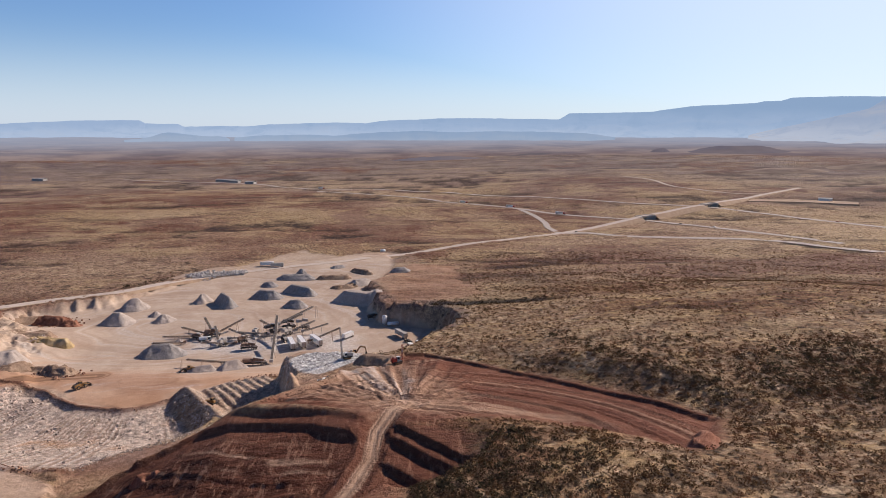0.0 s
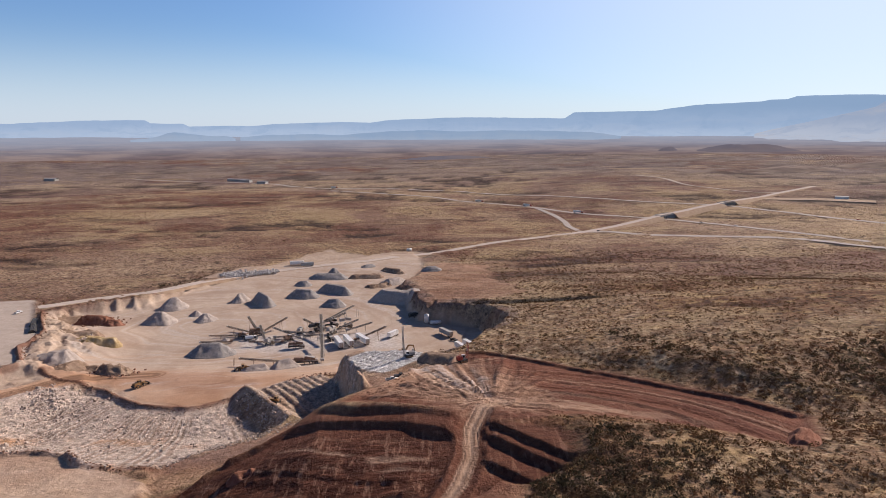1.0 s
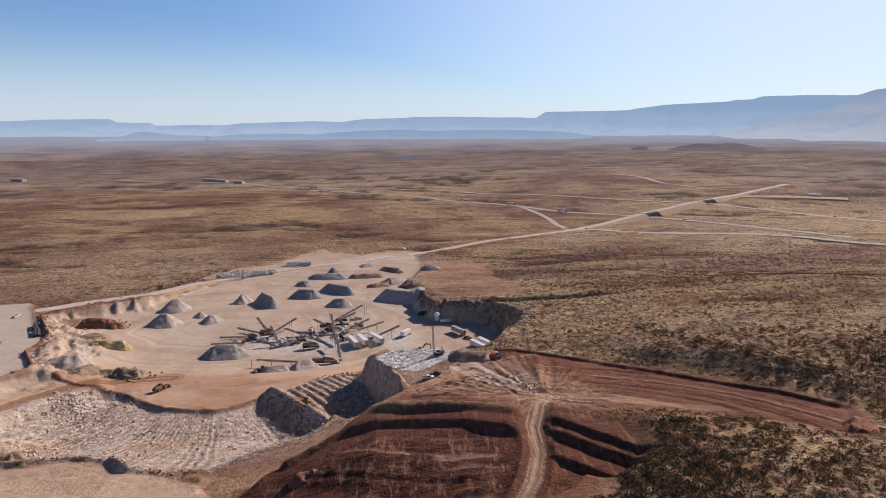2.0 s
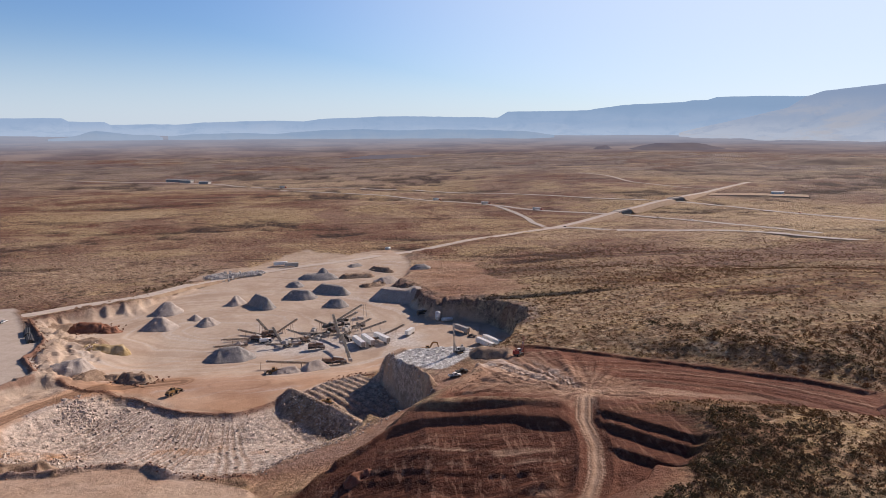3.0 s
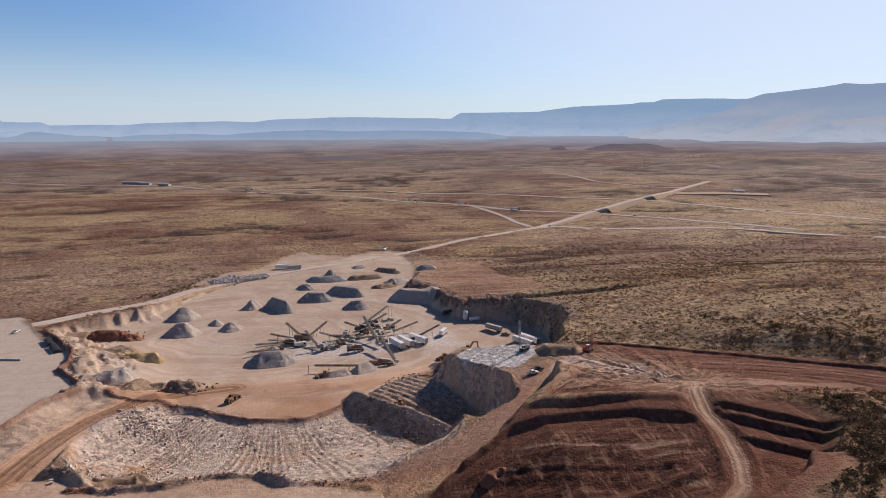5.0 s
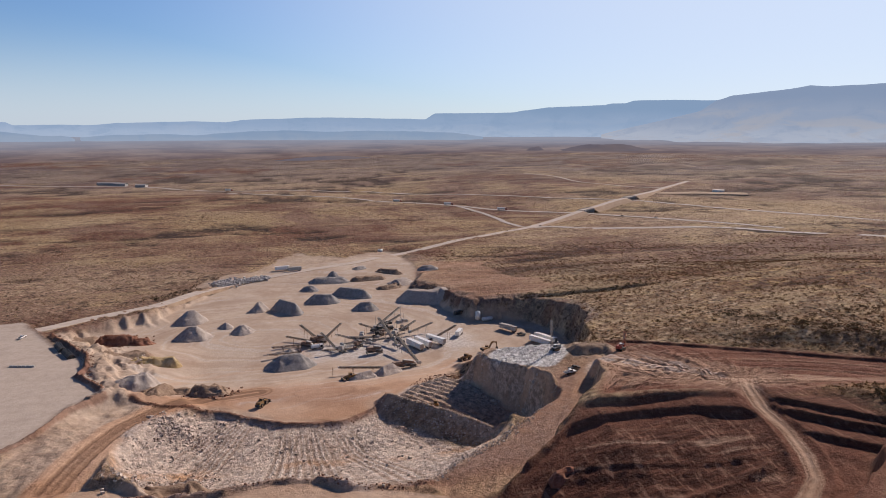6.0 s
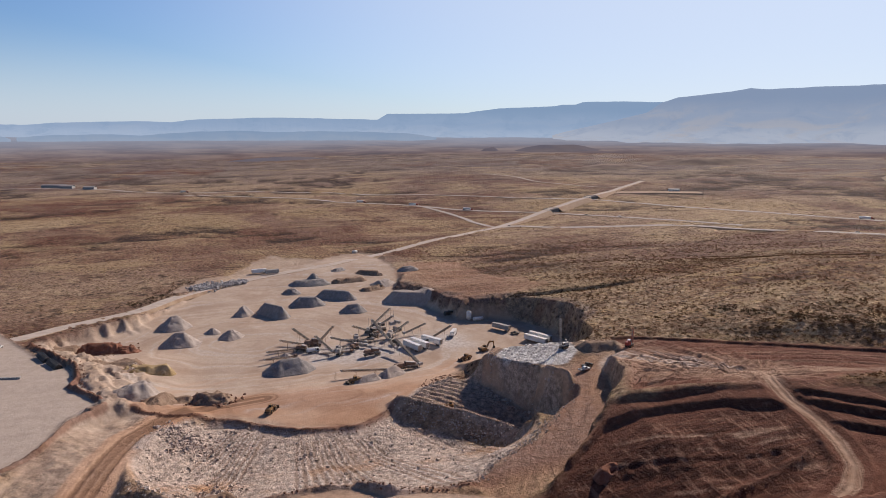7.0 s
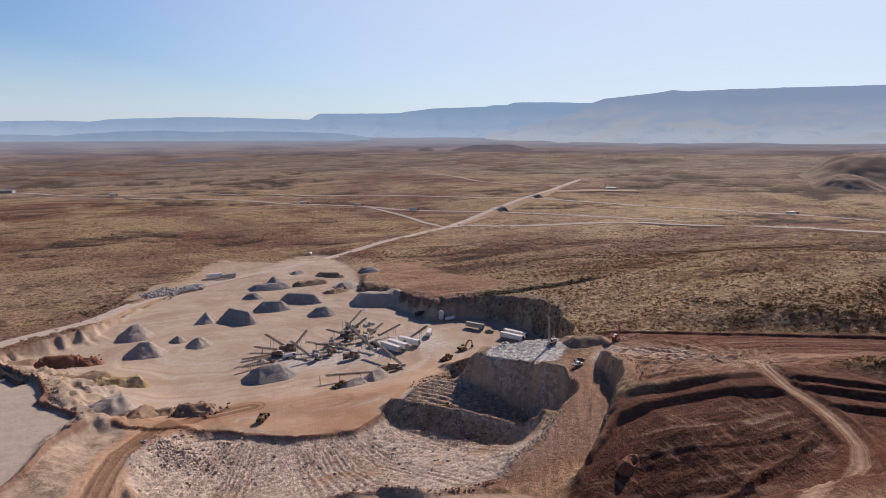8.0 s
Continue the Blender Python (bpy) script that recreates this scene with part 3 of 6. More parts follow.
def zones(x, y):
    n1, n2 = value_noise(x, y, 9, 81, 3), value_noise(x, y, 30, 83, 3)
    edge = 3 * n1 + 3 * n2
    w = {}
    yard = inside(x, y, YARD)
    w["pale"] = ease(yard + edge, -9, 1)
    north = inside(x, y, [(-250, 560), (-190, 640), (-160, 720), (-110, 680), (-60, 720), (-30, 700), (-10, 610), (10, 540), (0, 480), (-50, 500), (-120, 560)])
    w["pale"] = np.maximum(w["pale"], 0.75 * ease(north + 2 * edge, -3, 3) * (1 - 0.7 * ease(x, -70, -40)))
    w["grey"] = ease(inside(x, y, PAD) + 0.6 * edge, -2, 3)
    w["orange"] = ease(-y + 1.5 * edge, -345, -318) * ease(yard + edge, -4, 3) * 0.9
    d, f = along(x, y, HAUL)
    w["orange"] = np.maximum(w["orange"], ease(-d + 0.3 * edge, -10.5, -7.5))
    d, f = along(x, y, [(-98, 330), (-72, 352), (-45, 345)])
    w["orange"] = np.maximum(w["orange"], 0.7 * ease(-d + edge, -16, -4))
    w["orange"] = np.maximum(w["orange"], 0.3 * ease(inside(x, y, TERRACE) + edge, -3, 2))
    side = inside(x, y, [(-300, 440), (-262, 400), (-245, 345), (-228, 320), (-245, 300), (-262, 285), (-256, 330), (-268, 360), (-274, 382), (-290, 405)])
    w["pale"] = np.maximum(w["pale"], 0.8 * ease(side + edge, -8, 2))
    w["pale"] = np.maximum(w["pale"], (0.68 + 0.25 * n1) * ease(inside(x, y, CORRIDOR) + edge, -4, 2))
    w["pale"] = np.maximum(w["pale"], (0.75 + 0.15 * n1) * ease(inside(x, y, TERRACE) + edge, -3, 2))
    flank = inside(x, y, [(-300, 240), (-268, 262), (-276, 215), (-250, 190), (-222, 200), (-215, 150), (-330, 140)])
    w["pale"] = np.maximum(w["pale"], (0.55 + 0.25 * n2) * ease(flank + 2 * edge, -6, 4))
    w["scree"] = np.maximum(ease(inside(x, y, BOWL) + 0.5 * edge, -3, 2), 0)
    w["scree"] = np.maximum(w["scree"], 0.22 * ease(inside(x, y, BENCH) + 0.4 * edge, -2.5, 1.0) * ease(y, 196, 206))
    w["orange"] = np.maximum(w["orange"], 0.5 * ease(inside(x, y, BENCH) + 0.4 * edge, -2.5, 1.0) * ease(-y, -285, -262))
    bench_dirt = 0.8 * ease(inside(x, y, BENCH) + 0.6 * edge, -1.5, 2.0) * ease(-y, -276, -258) * ease(y, 190, 204)
    w["rock"] = 0.7 * ease(inside(x, y, PIT) + 0.3 * edge, -4, 1)
    w["scree"] = np.maximum(w["scree"], ease(inside(x, y, PIT) + 0.3 * edge, -5, -1))
    d, f = along(x, y, RIDGE)
    w["rock"] = np.maximum(w["rock"], 0.4 * ease(-d + 0.4 * edge, -13, -9))
    d, f = along(x, y, CUT_FACE)
    w["pale"] = w["pale"] * (1 - 0.9 * ease(-d, -8.5, -5.0) * ease(y, 342, 352))
    w["rock"] = np.maximum(w["rock"], 0.12 * ease(-d + 0.3 * edge, -9, -5))
    # the cut face takes the same grey, for its shaded look
    w["haze_wall_grey"] = ease(-d + 0.3 * edge, -9, -5)
    cliff = 0.5 * ease(-d + 0.4 * edge, -7, -3) * ease(n2 + n1, -0.3, 0.3)
    graded = inside(x, y, GRADED)
    lanes_up = ease(value_noise(y + 0.25 * x + 2 * n1, x * 0.04, 5.0, 109, 3), -0.2, 0.35)
    w["orange"] = np.maximum(w["orange"], (0.4 + 0.45 * lanes_up) * ease(graded + 1.5 * edge, -4, 4))
    w["red"] = np.maximum(cliff, (0.25 + 0.2 * n1) * ease(graded + 2 * edge, -6, 8))
    block = inside(x, y, [(-76, 303), (-71, 286), (-64, 275), (-52, 272), (-38, 285), (-36, 302), (-52, 314), (-66, 313)])
    w["white"] = ease(block + 0.4 * edge, 0.3, 2.4)
    cut_sd = inside(x, y, BENCH)
    cut_face = ease(cut_sd, -4.5, -3.0) * ease(-cut_sd, -1.0, 0.0) * ease(-x, 54, 57) * ease(y, 238, 244)
    for key in ("scree", "rock", "red"):
        w[key] = w[key] * (1 - 0.85 * cut_face)
    w["pale"] = np.maximum(w["pale"], 0.7 * cut_face)
    w["orange"] = np.maximum(w["orange"], 0.45 * cut_face)
    d, f = along(x, y, [(-142, 392), (-112, 392), (-82, 400), (-72, 396)])
    w["white"] = np.maximum(w["white"], 0.6 * ease(-d + 2.5 * edge, -26, -4))
    lanes = np.hypot((x + 185) * 0.8, y - 430) + 10 * n2 + 2 * n1
    w["white"] = np.maximum(w["white"], 0.30 * ease(value_noise(lanes, (x + y) * 0.03, 3.0, 107, 3), 0.1, 0.6) * ease(yard, 2, 10))
    apron = inside(x, y, [(-42, 262), (-39, 246), (-30, 230), (-20, 214), (-13, 212), (-10, 240), (-18, 266), (-32, 271)])
    w["white"] = np.maximum(w["white"], 1.0 * radial_streak(x, y) * ease(apron + 1.2 * edge, -3, 3))
    red = np.maximum(inside(x, y, PLATEAU), np.maximum(inside(x, y, STEP_ONE), inside(x, y, FIELD)))
    w["red"] = np.maximum(w["red"], ease(red + 0.7 * edge, -6, 1) * (1 - ease(inside(x, y, BENCH), -1, 1)))
    w["red"] = np.maximum(w["red"], 0.9 * ease(inside(x, y, [(-122, 150), (-44, 120), (-14, 138), (1, 158), (5, 177), (-20, 190), (-90, 188), (-118, 176)]) + edge, -6, 2))
    w["red"] = np.maximum(w["red"], bench_dirt)
    # red earth on the lips; along the windrows it stands for their shadow
    for line, share in ((WINDROW, 0.85), (WINDROW_TWO, 0.6), (LIP, 0.75), (FRONT_LIP, 0.9)):
        d, f = along(x, y, line)
        w["red"] = np.maximum(w["red"], share * ease(-d + 0.3 * edge, -2.2, -1.0))
    stain = inside(x, y, [(-170, 305), (-140, 300), (-125, 312), (-150, 325), (-180, 322)])
    w["red"] = np.maximum(w["red"], 0.35 * ease(stain + 2 * edge, -8, 4))
    d, f = along(x, y, TRACK)
    w["track"] = ease(-d + 0.12 * edge, -2.7, -1.9) * (1 - 0.35 * np.exp(-((d - 1.3) / 0.75) ** 2))
    swirl = np.hypot(x + 6, y - 160)
    streak = ease(value_noise(swirl, (x + y) * 0.04, 2.6, 85, 3), 0.05, 0.55)
    w["track"] = np.maximum(w["track"], 0.6 * streak * ease(inside(x, y, PLATEAU), 1, 8))
    fan = np.degrees(np.arctan2(x + 12, y - 203))
    tan = inside(x, y, [(-44, 262), (-55, 218), (-30, 200), (4, 192), (6, 225), (-8, 262), (-24, 280)])
    w["orange_top"] = 0.5 * ease(tan + 2 * edge, -8, 6)
    radial = ease(value_noise(fan * 0.55, np.hypot(x + 12, y - 203) * 0.03, 1.6, 87, 3), -0.1, 0.4)
    d, f = along(x, y, [(-14, 206), (-24, 234), (-28, 250)])
    w["track"] = np.maximum(w["track"], 0.95 * radial * ease(-d + edge, -20, -6))
    rows = ease(value_noise(contour(x, y), x * 0.05, 1.9, 51, 2) + 0.5 * value_noise(x, y, 6, 88, 3), 0.2, 0.6)
    w["track"] = np.maximum(w["track"], 0.7 * rows * ease(inside(x, y, FIELD), -8, 2))
    turn = np.hypot(x + 150, (y - 318) * 1.6) + 4 * n2
    w["orange"] = np.maximum(w["orange"], 0.35 * ease(value_noise(turn, (x - y) * 0.05, 5, 91, 3), 0.1, 0.6) * ease(yard, 2, 10) * ease(-y, -400, -350))
    d, f = along(x, y, SPUR)
    w["track"] = np.maximum(w["track"], 0.6 * ease(-d + 0.25 * edge, -3.8, -1.8) * (1 - ease(f, 0.3, 0.9)))
    d, f = along(x, y, [(-12, 203), (-24, 226), (-30, 244)])
    w["track"] = np.maximum(w["track"], 0.3 * ease(-d + 0.8 * edge, -10, -3))
    w["dark"] = np.maximum(0.8 * ease(inside(x, y, FIELD) + edge, -12, -2), 0.3 * ease(inside(x, y, STEP_ONE) + edge, -4, 2)) * (1 - w["track"])
    w["dark"] = np.maximum(w["dark"], 0.5 * ease(inside(x, y, RIGHT_STEPS) + edge, -9, 1) * (1 - w["track"]))
    d, f = along(x, y, HAUL)
    lane = ease(-value_noise(d, f * 2.5, 1.7, 95, 2), -0.1, 0.45)
    w["rut"] = lane * ease(-d, -10, -7)
    swing = np.hypot(x + 150, (y - 318) * 1.7) + 3 * n2
    w["rut"] = np.maximum(w["rut"], 0.5 * ease(value_noise(swing, (x - y) * 0.03, 2.2, 97, 3), 0.2, 0.6) * ease(yard, 1, 8) * ease(-y, -350, -325))
    w["rut"] = np.maximum(w["rut"], 0.95 * ease(value_noise(np.hypot(x + 6, y - 160), (x + y) * 0.04, 2.0, 99, 3), 0.15, 0.55) * ease(inside(x, y, PLATEAU), 0, 6))
    # groove relief also shaded in colour: crests lighter, troughs darker
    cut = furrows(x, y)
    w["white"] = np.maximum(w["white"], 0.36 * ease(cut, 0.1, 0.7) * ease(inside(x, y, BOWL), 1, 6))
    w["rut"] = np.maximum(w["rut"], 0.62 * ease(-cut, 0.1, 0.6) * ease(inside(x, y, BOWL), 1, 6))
    # troughs of the plateau's fan furrows are darkened along the same relief
    fan, ray = np.degrees(np.arctan2(x + 12, y - 203)), np.hypot(x + 12, y - 203)
    w["rut"] = np.maximum(w["rut"], 0.6 * ease(-value_noise(fan * 0.5, ray * 0.04, 1.8, 58, 3), 0.05, 0.45) * ease(ray, 10, 22) * ease(-x, -20, 0) * ease(inside(x, y, PLATEAU), 0, 5))
    w["rut"] = np.maximum(w["rut"], 0.26 * ease(-value_noise(lanes, (x + y) * 0.03, 3.0, 107, 3), 0.1, 0.6) * ease(yard, 2, 10))
    w["track"] = np.maximum(w["track"], w.pop("orange_top"))
    return w


near = (gx > -520) & (gx < 260) & (gy > 90) & (gy < 760)
found = zones(gx[near], gy[near])
hillside = ease(gz + 4 * value_noise(gx, gy, 40, 103, 3), 9, 19) * ease(gx, -60, 0) * ease(-gy, -900, -450) * ease(-gx, -900, -500)
# weight of the painted haze, growing with distance
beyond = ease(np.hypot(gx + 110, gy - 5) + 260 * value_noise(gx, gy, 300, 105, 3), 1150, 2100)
swell = value_noise(gx, gy * 1.6, 430, 111, 4) + 0.25 * value_noise(gx, gy, 90, 113, 3)
rust = ease(swell, -0.12, 0.22) * (0.65 + 0.35 * ease(-gx, -200, 500))
dry = ease(-swell + 0.5 * value_noise(gx, gy * 1.5, 150, 115, 4), 0.02, 0.42) * ease(-np.hypot(gx + 110, gy - 5), -2600, -1500)
verge = inside(gx, gy, [(190, 850), (320, 985), (440, 1090), (570, 1200), (720, 1210), (800, 1100), (640, 900), (480, 780), (400, 800), (290, 830)])
dry = np.maximum(dry, 0.75 * ease(verge + 40 * value_noise(gx, gy, 90, 119, 3), -30, 40))
flat_land = ease(inside(gx, gy, [(-900, 420), (-330, 430), (-250, 560), (-180, 680), (-60, 760), (-300, 900), (-900, 760)]) + 60 * value_noise(gx, gy, 120, 121, 3), -40, 50)
dry = np.maximum(dry, flat_land * (0.42 + 0.35 * value_noise(gx, gy * 1.6, 70, 123, 4)))
reach = np.hypot(gx + 110, gy - 5)
brushy = ease(gullies(gx, gy), 0.22, 0.6) * ease(reach, 420, 650) * ease(-reach, -2600, -1700) * ease(value_noise(gx, gy, 35, 117, 3), -0.6, 0.0)
wild = {"grass": hillside, "haze_wall_grey": beyond, "rust": rust, "dry": dry, "brushy": brushy}
for name, keys in (("zone_a", ("pale", "red", "grey", "orange")), ("zone_b", ("white", "track", "rock", "scree")), ("zone_c", ("dark", "rut", "grass", "haze_wall_grey")), ("zone_d", ("rust", "dry", "brushy"))):
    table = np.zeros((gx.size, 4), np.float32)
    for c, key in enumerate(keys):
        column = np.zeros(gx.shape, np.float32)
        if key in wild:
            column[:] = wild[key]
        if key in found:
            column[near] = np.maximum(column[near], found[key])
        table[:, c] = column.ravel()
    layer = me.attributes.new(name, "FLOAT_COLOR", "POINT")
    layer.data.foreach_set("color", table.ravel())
me.materials.append(M_GROUND)
ground = new("ground", me)
tagged(ground, "red and tan desert ground with quarry benches and dozer tracks", "ground", kind="structure")


# ---- distant ranges ----
def mountain(name, label, profile, radius, depth, mat, seed, cliff=0.35):
    """A mesa range round the valley: talus slope, cliff band and flat top. profile: degrees from north and crest height."""
    az = np.arange(profile[0][0], profile[-1][0] + 0.01, 0.12)
    crest = np.interp(az, [p[0] for p in profile], [p[1] for p in profile])
    a = np.radians(az)
    crest = crest + 3.0 * value_noise(az * 10, az * 0, 9, seed, 4)
    rows = []
    gully = value_noise(az * 10, az * 0 + 4, 14, seed + 5, 4)
    for f, h in ((1.0, 0.0), (0.72, 0.12), (0.45, 0.30), (0.22, 0.55), (0.10, 1 - cliff * 0.7), (0.04, 0.97), (0.0, 1.0), (-0.5, 1.0), (-1.0, 0.3)):
        r = radius - depth * f * (1 + 0.12 * gully * (f > 0.03))
        x, y = -110 + r * np.sin(a), 5 + r * np.cos(a)
        foot = natural(x, y) - 12
        z = foot + (crest - foot) * np.clip(h + 0.03 * gully * (0.1 < h < 0.95), 0, 1)
        rows.append(np.stack([x, y, z], -1))
    co = np.concatenate(rows)
    n = len(az)
    i = np.arange(len(co)).reshape(len(rows), n)
    quads = np.stack([i[:-1, :-1], i[1:, :-1], i[1:, 1:], i[:-1, 1:]], -1).reshape(-1, 4)
    m = bpy.data.meshes.new(name)
    m.from_pydata(co.tolist(), [], quads.tolist())
    m.materials.append(mat)
    ob = new(name, m)
    return tagged(ob, label, "mountain range", kind="structure")


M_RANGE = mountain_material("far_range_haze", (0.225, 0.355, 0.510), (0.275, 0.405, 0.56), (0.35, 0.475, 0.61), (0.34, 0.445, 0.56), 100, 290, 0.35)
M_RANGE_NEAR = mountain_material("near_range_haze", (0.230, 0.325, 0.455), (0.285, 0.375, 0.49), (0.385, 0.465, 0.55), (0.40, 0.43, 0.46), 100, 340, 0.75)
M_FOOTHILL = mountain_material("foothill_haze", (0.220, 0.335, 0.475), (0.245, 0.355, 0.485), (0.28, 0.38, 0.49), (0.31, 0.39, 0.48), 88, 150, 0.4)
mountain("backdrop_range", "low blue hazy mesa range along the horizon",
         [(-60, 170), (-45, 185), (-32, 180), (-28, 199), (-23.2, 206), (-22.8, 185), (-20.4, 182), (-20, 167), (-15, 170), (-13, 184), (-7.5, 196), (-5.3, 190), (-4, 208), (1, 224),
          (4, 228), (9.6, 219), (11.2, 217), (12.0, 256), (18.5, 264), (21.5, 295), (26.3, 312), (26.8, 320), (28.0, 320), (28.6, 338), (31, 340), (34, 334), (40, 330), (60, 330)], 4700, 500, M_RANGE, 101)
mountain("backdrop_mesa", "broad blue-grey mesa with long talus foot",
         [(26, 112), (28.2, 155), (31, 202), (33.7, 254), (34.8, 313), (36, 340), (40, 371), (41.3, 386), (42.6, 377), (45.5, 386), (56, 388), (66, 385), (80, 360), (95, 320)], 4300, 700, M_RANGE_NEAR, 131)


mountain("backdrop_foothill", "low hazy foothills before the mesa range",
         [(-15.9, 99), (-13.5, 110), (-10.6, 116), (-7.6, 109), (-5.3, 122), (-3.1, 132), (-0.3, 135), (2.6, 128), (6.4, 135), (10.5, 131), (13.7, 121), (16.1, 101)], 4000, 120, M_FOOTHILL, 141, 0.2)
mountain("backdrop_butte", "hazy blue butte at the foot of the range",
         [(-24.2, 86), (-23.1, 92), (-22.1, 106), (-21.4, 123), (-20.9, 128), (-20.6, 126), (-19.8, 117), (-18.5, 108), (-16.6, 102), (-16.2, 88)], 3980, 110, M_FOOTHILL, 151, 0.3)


def distant_plain():
    """The plain's far end, under thickening air: a backdrop that runs up to the ranges."""
    az, r = np.radians(np.arange(-70, 105, 0.5)), np.r_[np.linspace(2450, 3000, 24), np.linspace(3060, 4760, 40)]
    A, R = np.meshgrid(az, r)
    x, y = -110 + R * np.sin(A), 5 + R * np.cos(A)
    z = ground_z(x.ravel(), y.ravel()).reshape(x.shape) - 7 + 11 * ease(R + 90 * value_noise(x, y, 260, 161, 3), 2480, 2900)
    z = z + 4.5 * value_noise(x, y, 210, 163, 3) * ease(R, 2700, 3300) * ease(-R, -4500, -3900)
    i = np.arange(A.size).reshape(A.shape)
    quads = np.stack([i[:-1, :-1], i[:-1, 1:], i[1:, 1:], i[1:, :-1]], -1).reshape(-1, 4)
    m = bpy.data.meshes.new("backdrop_plain")
    m.from_pydata(np.stack([x, y, z], -1).reshape(-1, 3).tolist(), [], quads[:, ::-1].tolist())
    m.polygons.foreach_set("use_smooth", np.ones(len(quads), bool))
    k = Mat("far_plain_haze", 1.0, 0.0, 0.0)
    soil = k.mix(k.band(k.noise(260, 6, 0.65), 0.36, 0.64), (0.135, 0.075, 0.060), (0.29, 0.20, 0.145))
    soil = k.mix(k.math("MULTIPLY", k.band(k.noise(120, 6, 0.6, 0.5, ((0.3, 1.0, 1.0), 4)), 0.55, 0.66), 0.7), soil, (0.075, 0.050, 0.048))
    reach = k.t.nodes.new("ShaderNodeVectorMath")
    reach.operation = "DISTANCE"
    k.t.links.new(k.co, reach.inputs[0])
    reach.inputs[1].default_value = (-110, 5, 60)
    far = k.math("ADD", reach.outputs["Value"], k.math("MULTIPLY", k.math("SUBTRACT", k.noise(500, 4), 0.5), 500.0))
    # haze is mixed in as emission that grows with distance
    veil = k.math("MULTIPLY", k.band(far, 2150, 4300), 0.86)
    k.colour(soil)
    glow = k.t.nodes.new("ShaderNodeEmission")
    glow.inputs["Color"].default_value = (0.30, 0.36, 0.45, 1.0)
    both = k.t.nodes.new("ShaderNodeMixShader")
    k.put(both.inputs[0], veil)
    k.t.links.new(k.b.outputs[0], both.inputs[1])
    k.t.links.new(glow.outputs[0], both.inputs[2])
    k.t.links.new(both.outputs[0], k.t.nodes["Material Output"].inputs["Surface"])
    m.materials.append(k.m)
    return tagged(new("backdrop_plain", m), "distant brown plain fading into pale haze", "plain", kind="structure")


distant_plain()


# ---- tools for building things ----
def paint(name, a, b, rough=0.55, metal=0.0, dirt=(0.40, 0.29, 0.20)):
    return plain_material(name, a, b, 0.8, rough, metal, 0.0, 0.4, dirt)


M_YELLOW = paint("dusty_yellow_paint", (0.31, 0.165, 0.055), (0.25, 0.14, 0.055))
M_WHITE = paint("white_paint", (0.80, 0.79, 0.77), (0.72, 0.70, 0.67), 0.5, 0.0, (0.62, 0.55, 0.48))
M_RED = paint("red_paint", (0.42, 0.05, 0.03), (0.34, 0.06, 0.04))
M_RUST = paint("rusty_brown_steel", (0.20, 0.112, 0.075), (0.28, 0.18, 0.125), 0.8, 0.0)
M_STEEL = paint("grey_steel", (0.40, 0.365, 0.33), (0.48, 0.44, 0.40), 0.6, 0.2)
M_DARK = paint("black_steel", (0.045, 0.042, 0.04), (0.075, 0.07, 0.065), 0.6, 0.3, (0.20, 0.15, 0.11))
M_RUBBER = paint("tyre_rubber", (0.035, 0.034, 0.033), (0.05, 0.048, 0.046), 0.85, 0.0, (0.18, 0.13, 0.10))
M_GLASS = plain_material("dark_window_glass", (0.03, 0.035, 0.04), (0.04, 0.045, 0.05), 1.0, 0.08, 0.0, 0.0, 0.6)
M_BELT = paint("conveyor_belt_rubber", (0.085, 0.07, 0.06), (0.14, 0.115, 0.095), 0.85, 0.0, (0.22, 0.17, 0.13))
M_CONCRETE = plain_material("grey_concrete", (0.36, 0.34, 0.31), (0.44, 0.41, 0.38), 2.0, 0.85, 0, 0.02)
M_ROAD = plain_material("dusty_road_gravel", (0.47, 0.385, 0.32), (0.55, 0.46, 0.385), 5.0, 0.95, 0, 0.05, 0.1)
M_ASPHALT = plain_material("sun_bleached_asphalt", (0.38, 0.32, 0.275), (0.45, 0.38, 0.325), 9.0, 0.9, 0, 0.02, 0.2)
M_BANK = plain_material("graded_tan_bank", (0.36, 0.245, 0.165), (0.44, 0.32, 0.22), 6.0, 0.95, 0, 0.2, 0.1)


def gravel_material(name, a, b, c):
    k = Mat(name, 0.95, 0.0, 0.1)
    run = k.noise(1.6, 5, 0.65, 0.3, ((1.0, 1.0, 0.25), 0))
    col = k.mix(k.band(run, 0.3, 0.7), a, b)
    col = k.mix(k.math("MULTIPLY", k.band(k.noise(5.5, 4), 0.5, 0.72), 0.6), col, c)
    grain = k.noise(0.35, 3, 0.7)
    col = k.mix(k.math("MULTIPLY", k.band(grain, 0.45, 0.75), 0.35), col, c)
    k.bump(k.math("ADD", grain, run), 0.35, 0.8)
    return k.colour(col)


M_GRAVEL = gravel_material("grey_crushed_gravel", (0.235, 0.212, 0.20), (0.335, 0.305, 0.285), (0.42, 0.38, 0.345))
M_GRAVEL_TAN = gravel_material("tan_crushed_gravel", (0.36, 0.30, 0.26), (0.46, 0.385, 0.335), (0.53, 0.45, 0.385))
M_SOIL_RED = gravel_material("red_dug_soil", (0.22, 0.09, 0.055), (0.30, 0.135, 0.085), (0.37, 0.20, 0.135))
M_SOIL_DARK = gravel_material("brown_dug_soil", (0.24, 0.155, 0.105), (0.34, 0.235, 0.165), (0.42, 0.31, 0.22))
M_YELLOW_CLAY = gravel_material("yellow_clay", (0.40, 0.27, 0.12), (0.47, 0.345, 0.19), (0.52, 0.42, 0.29))


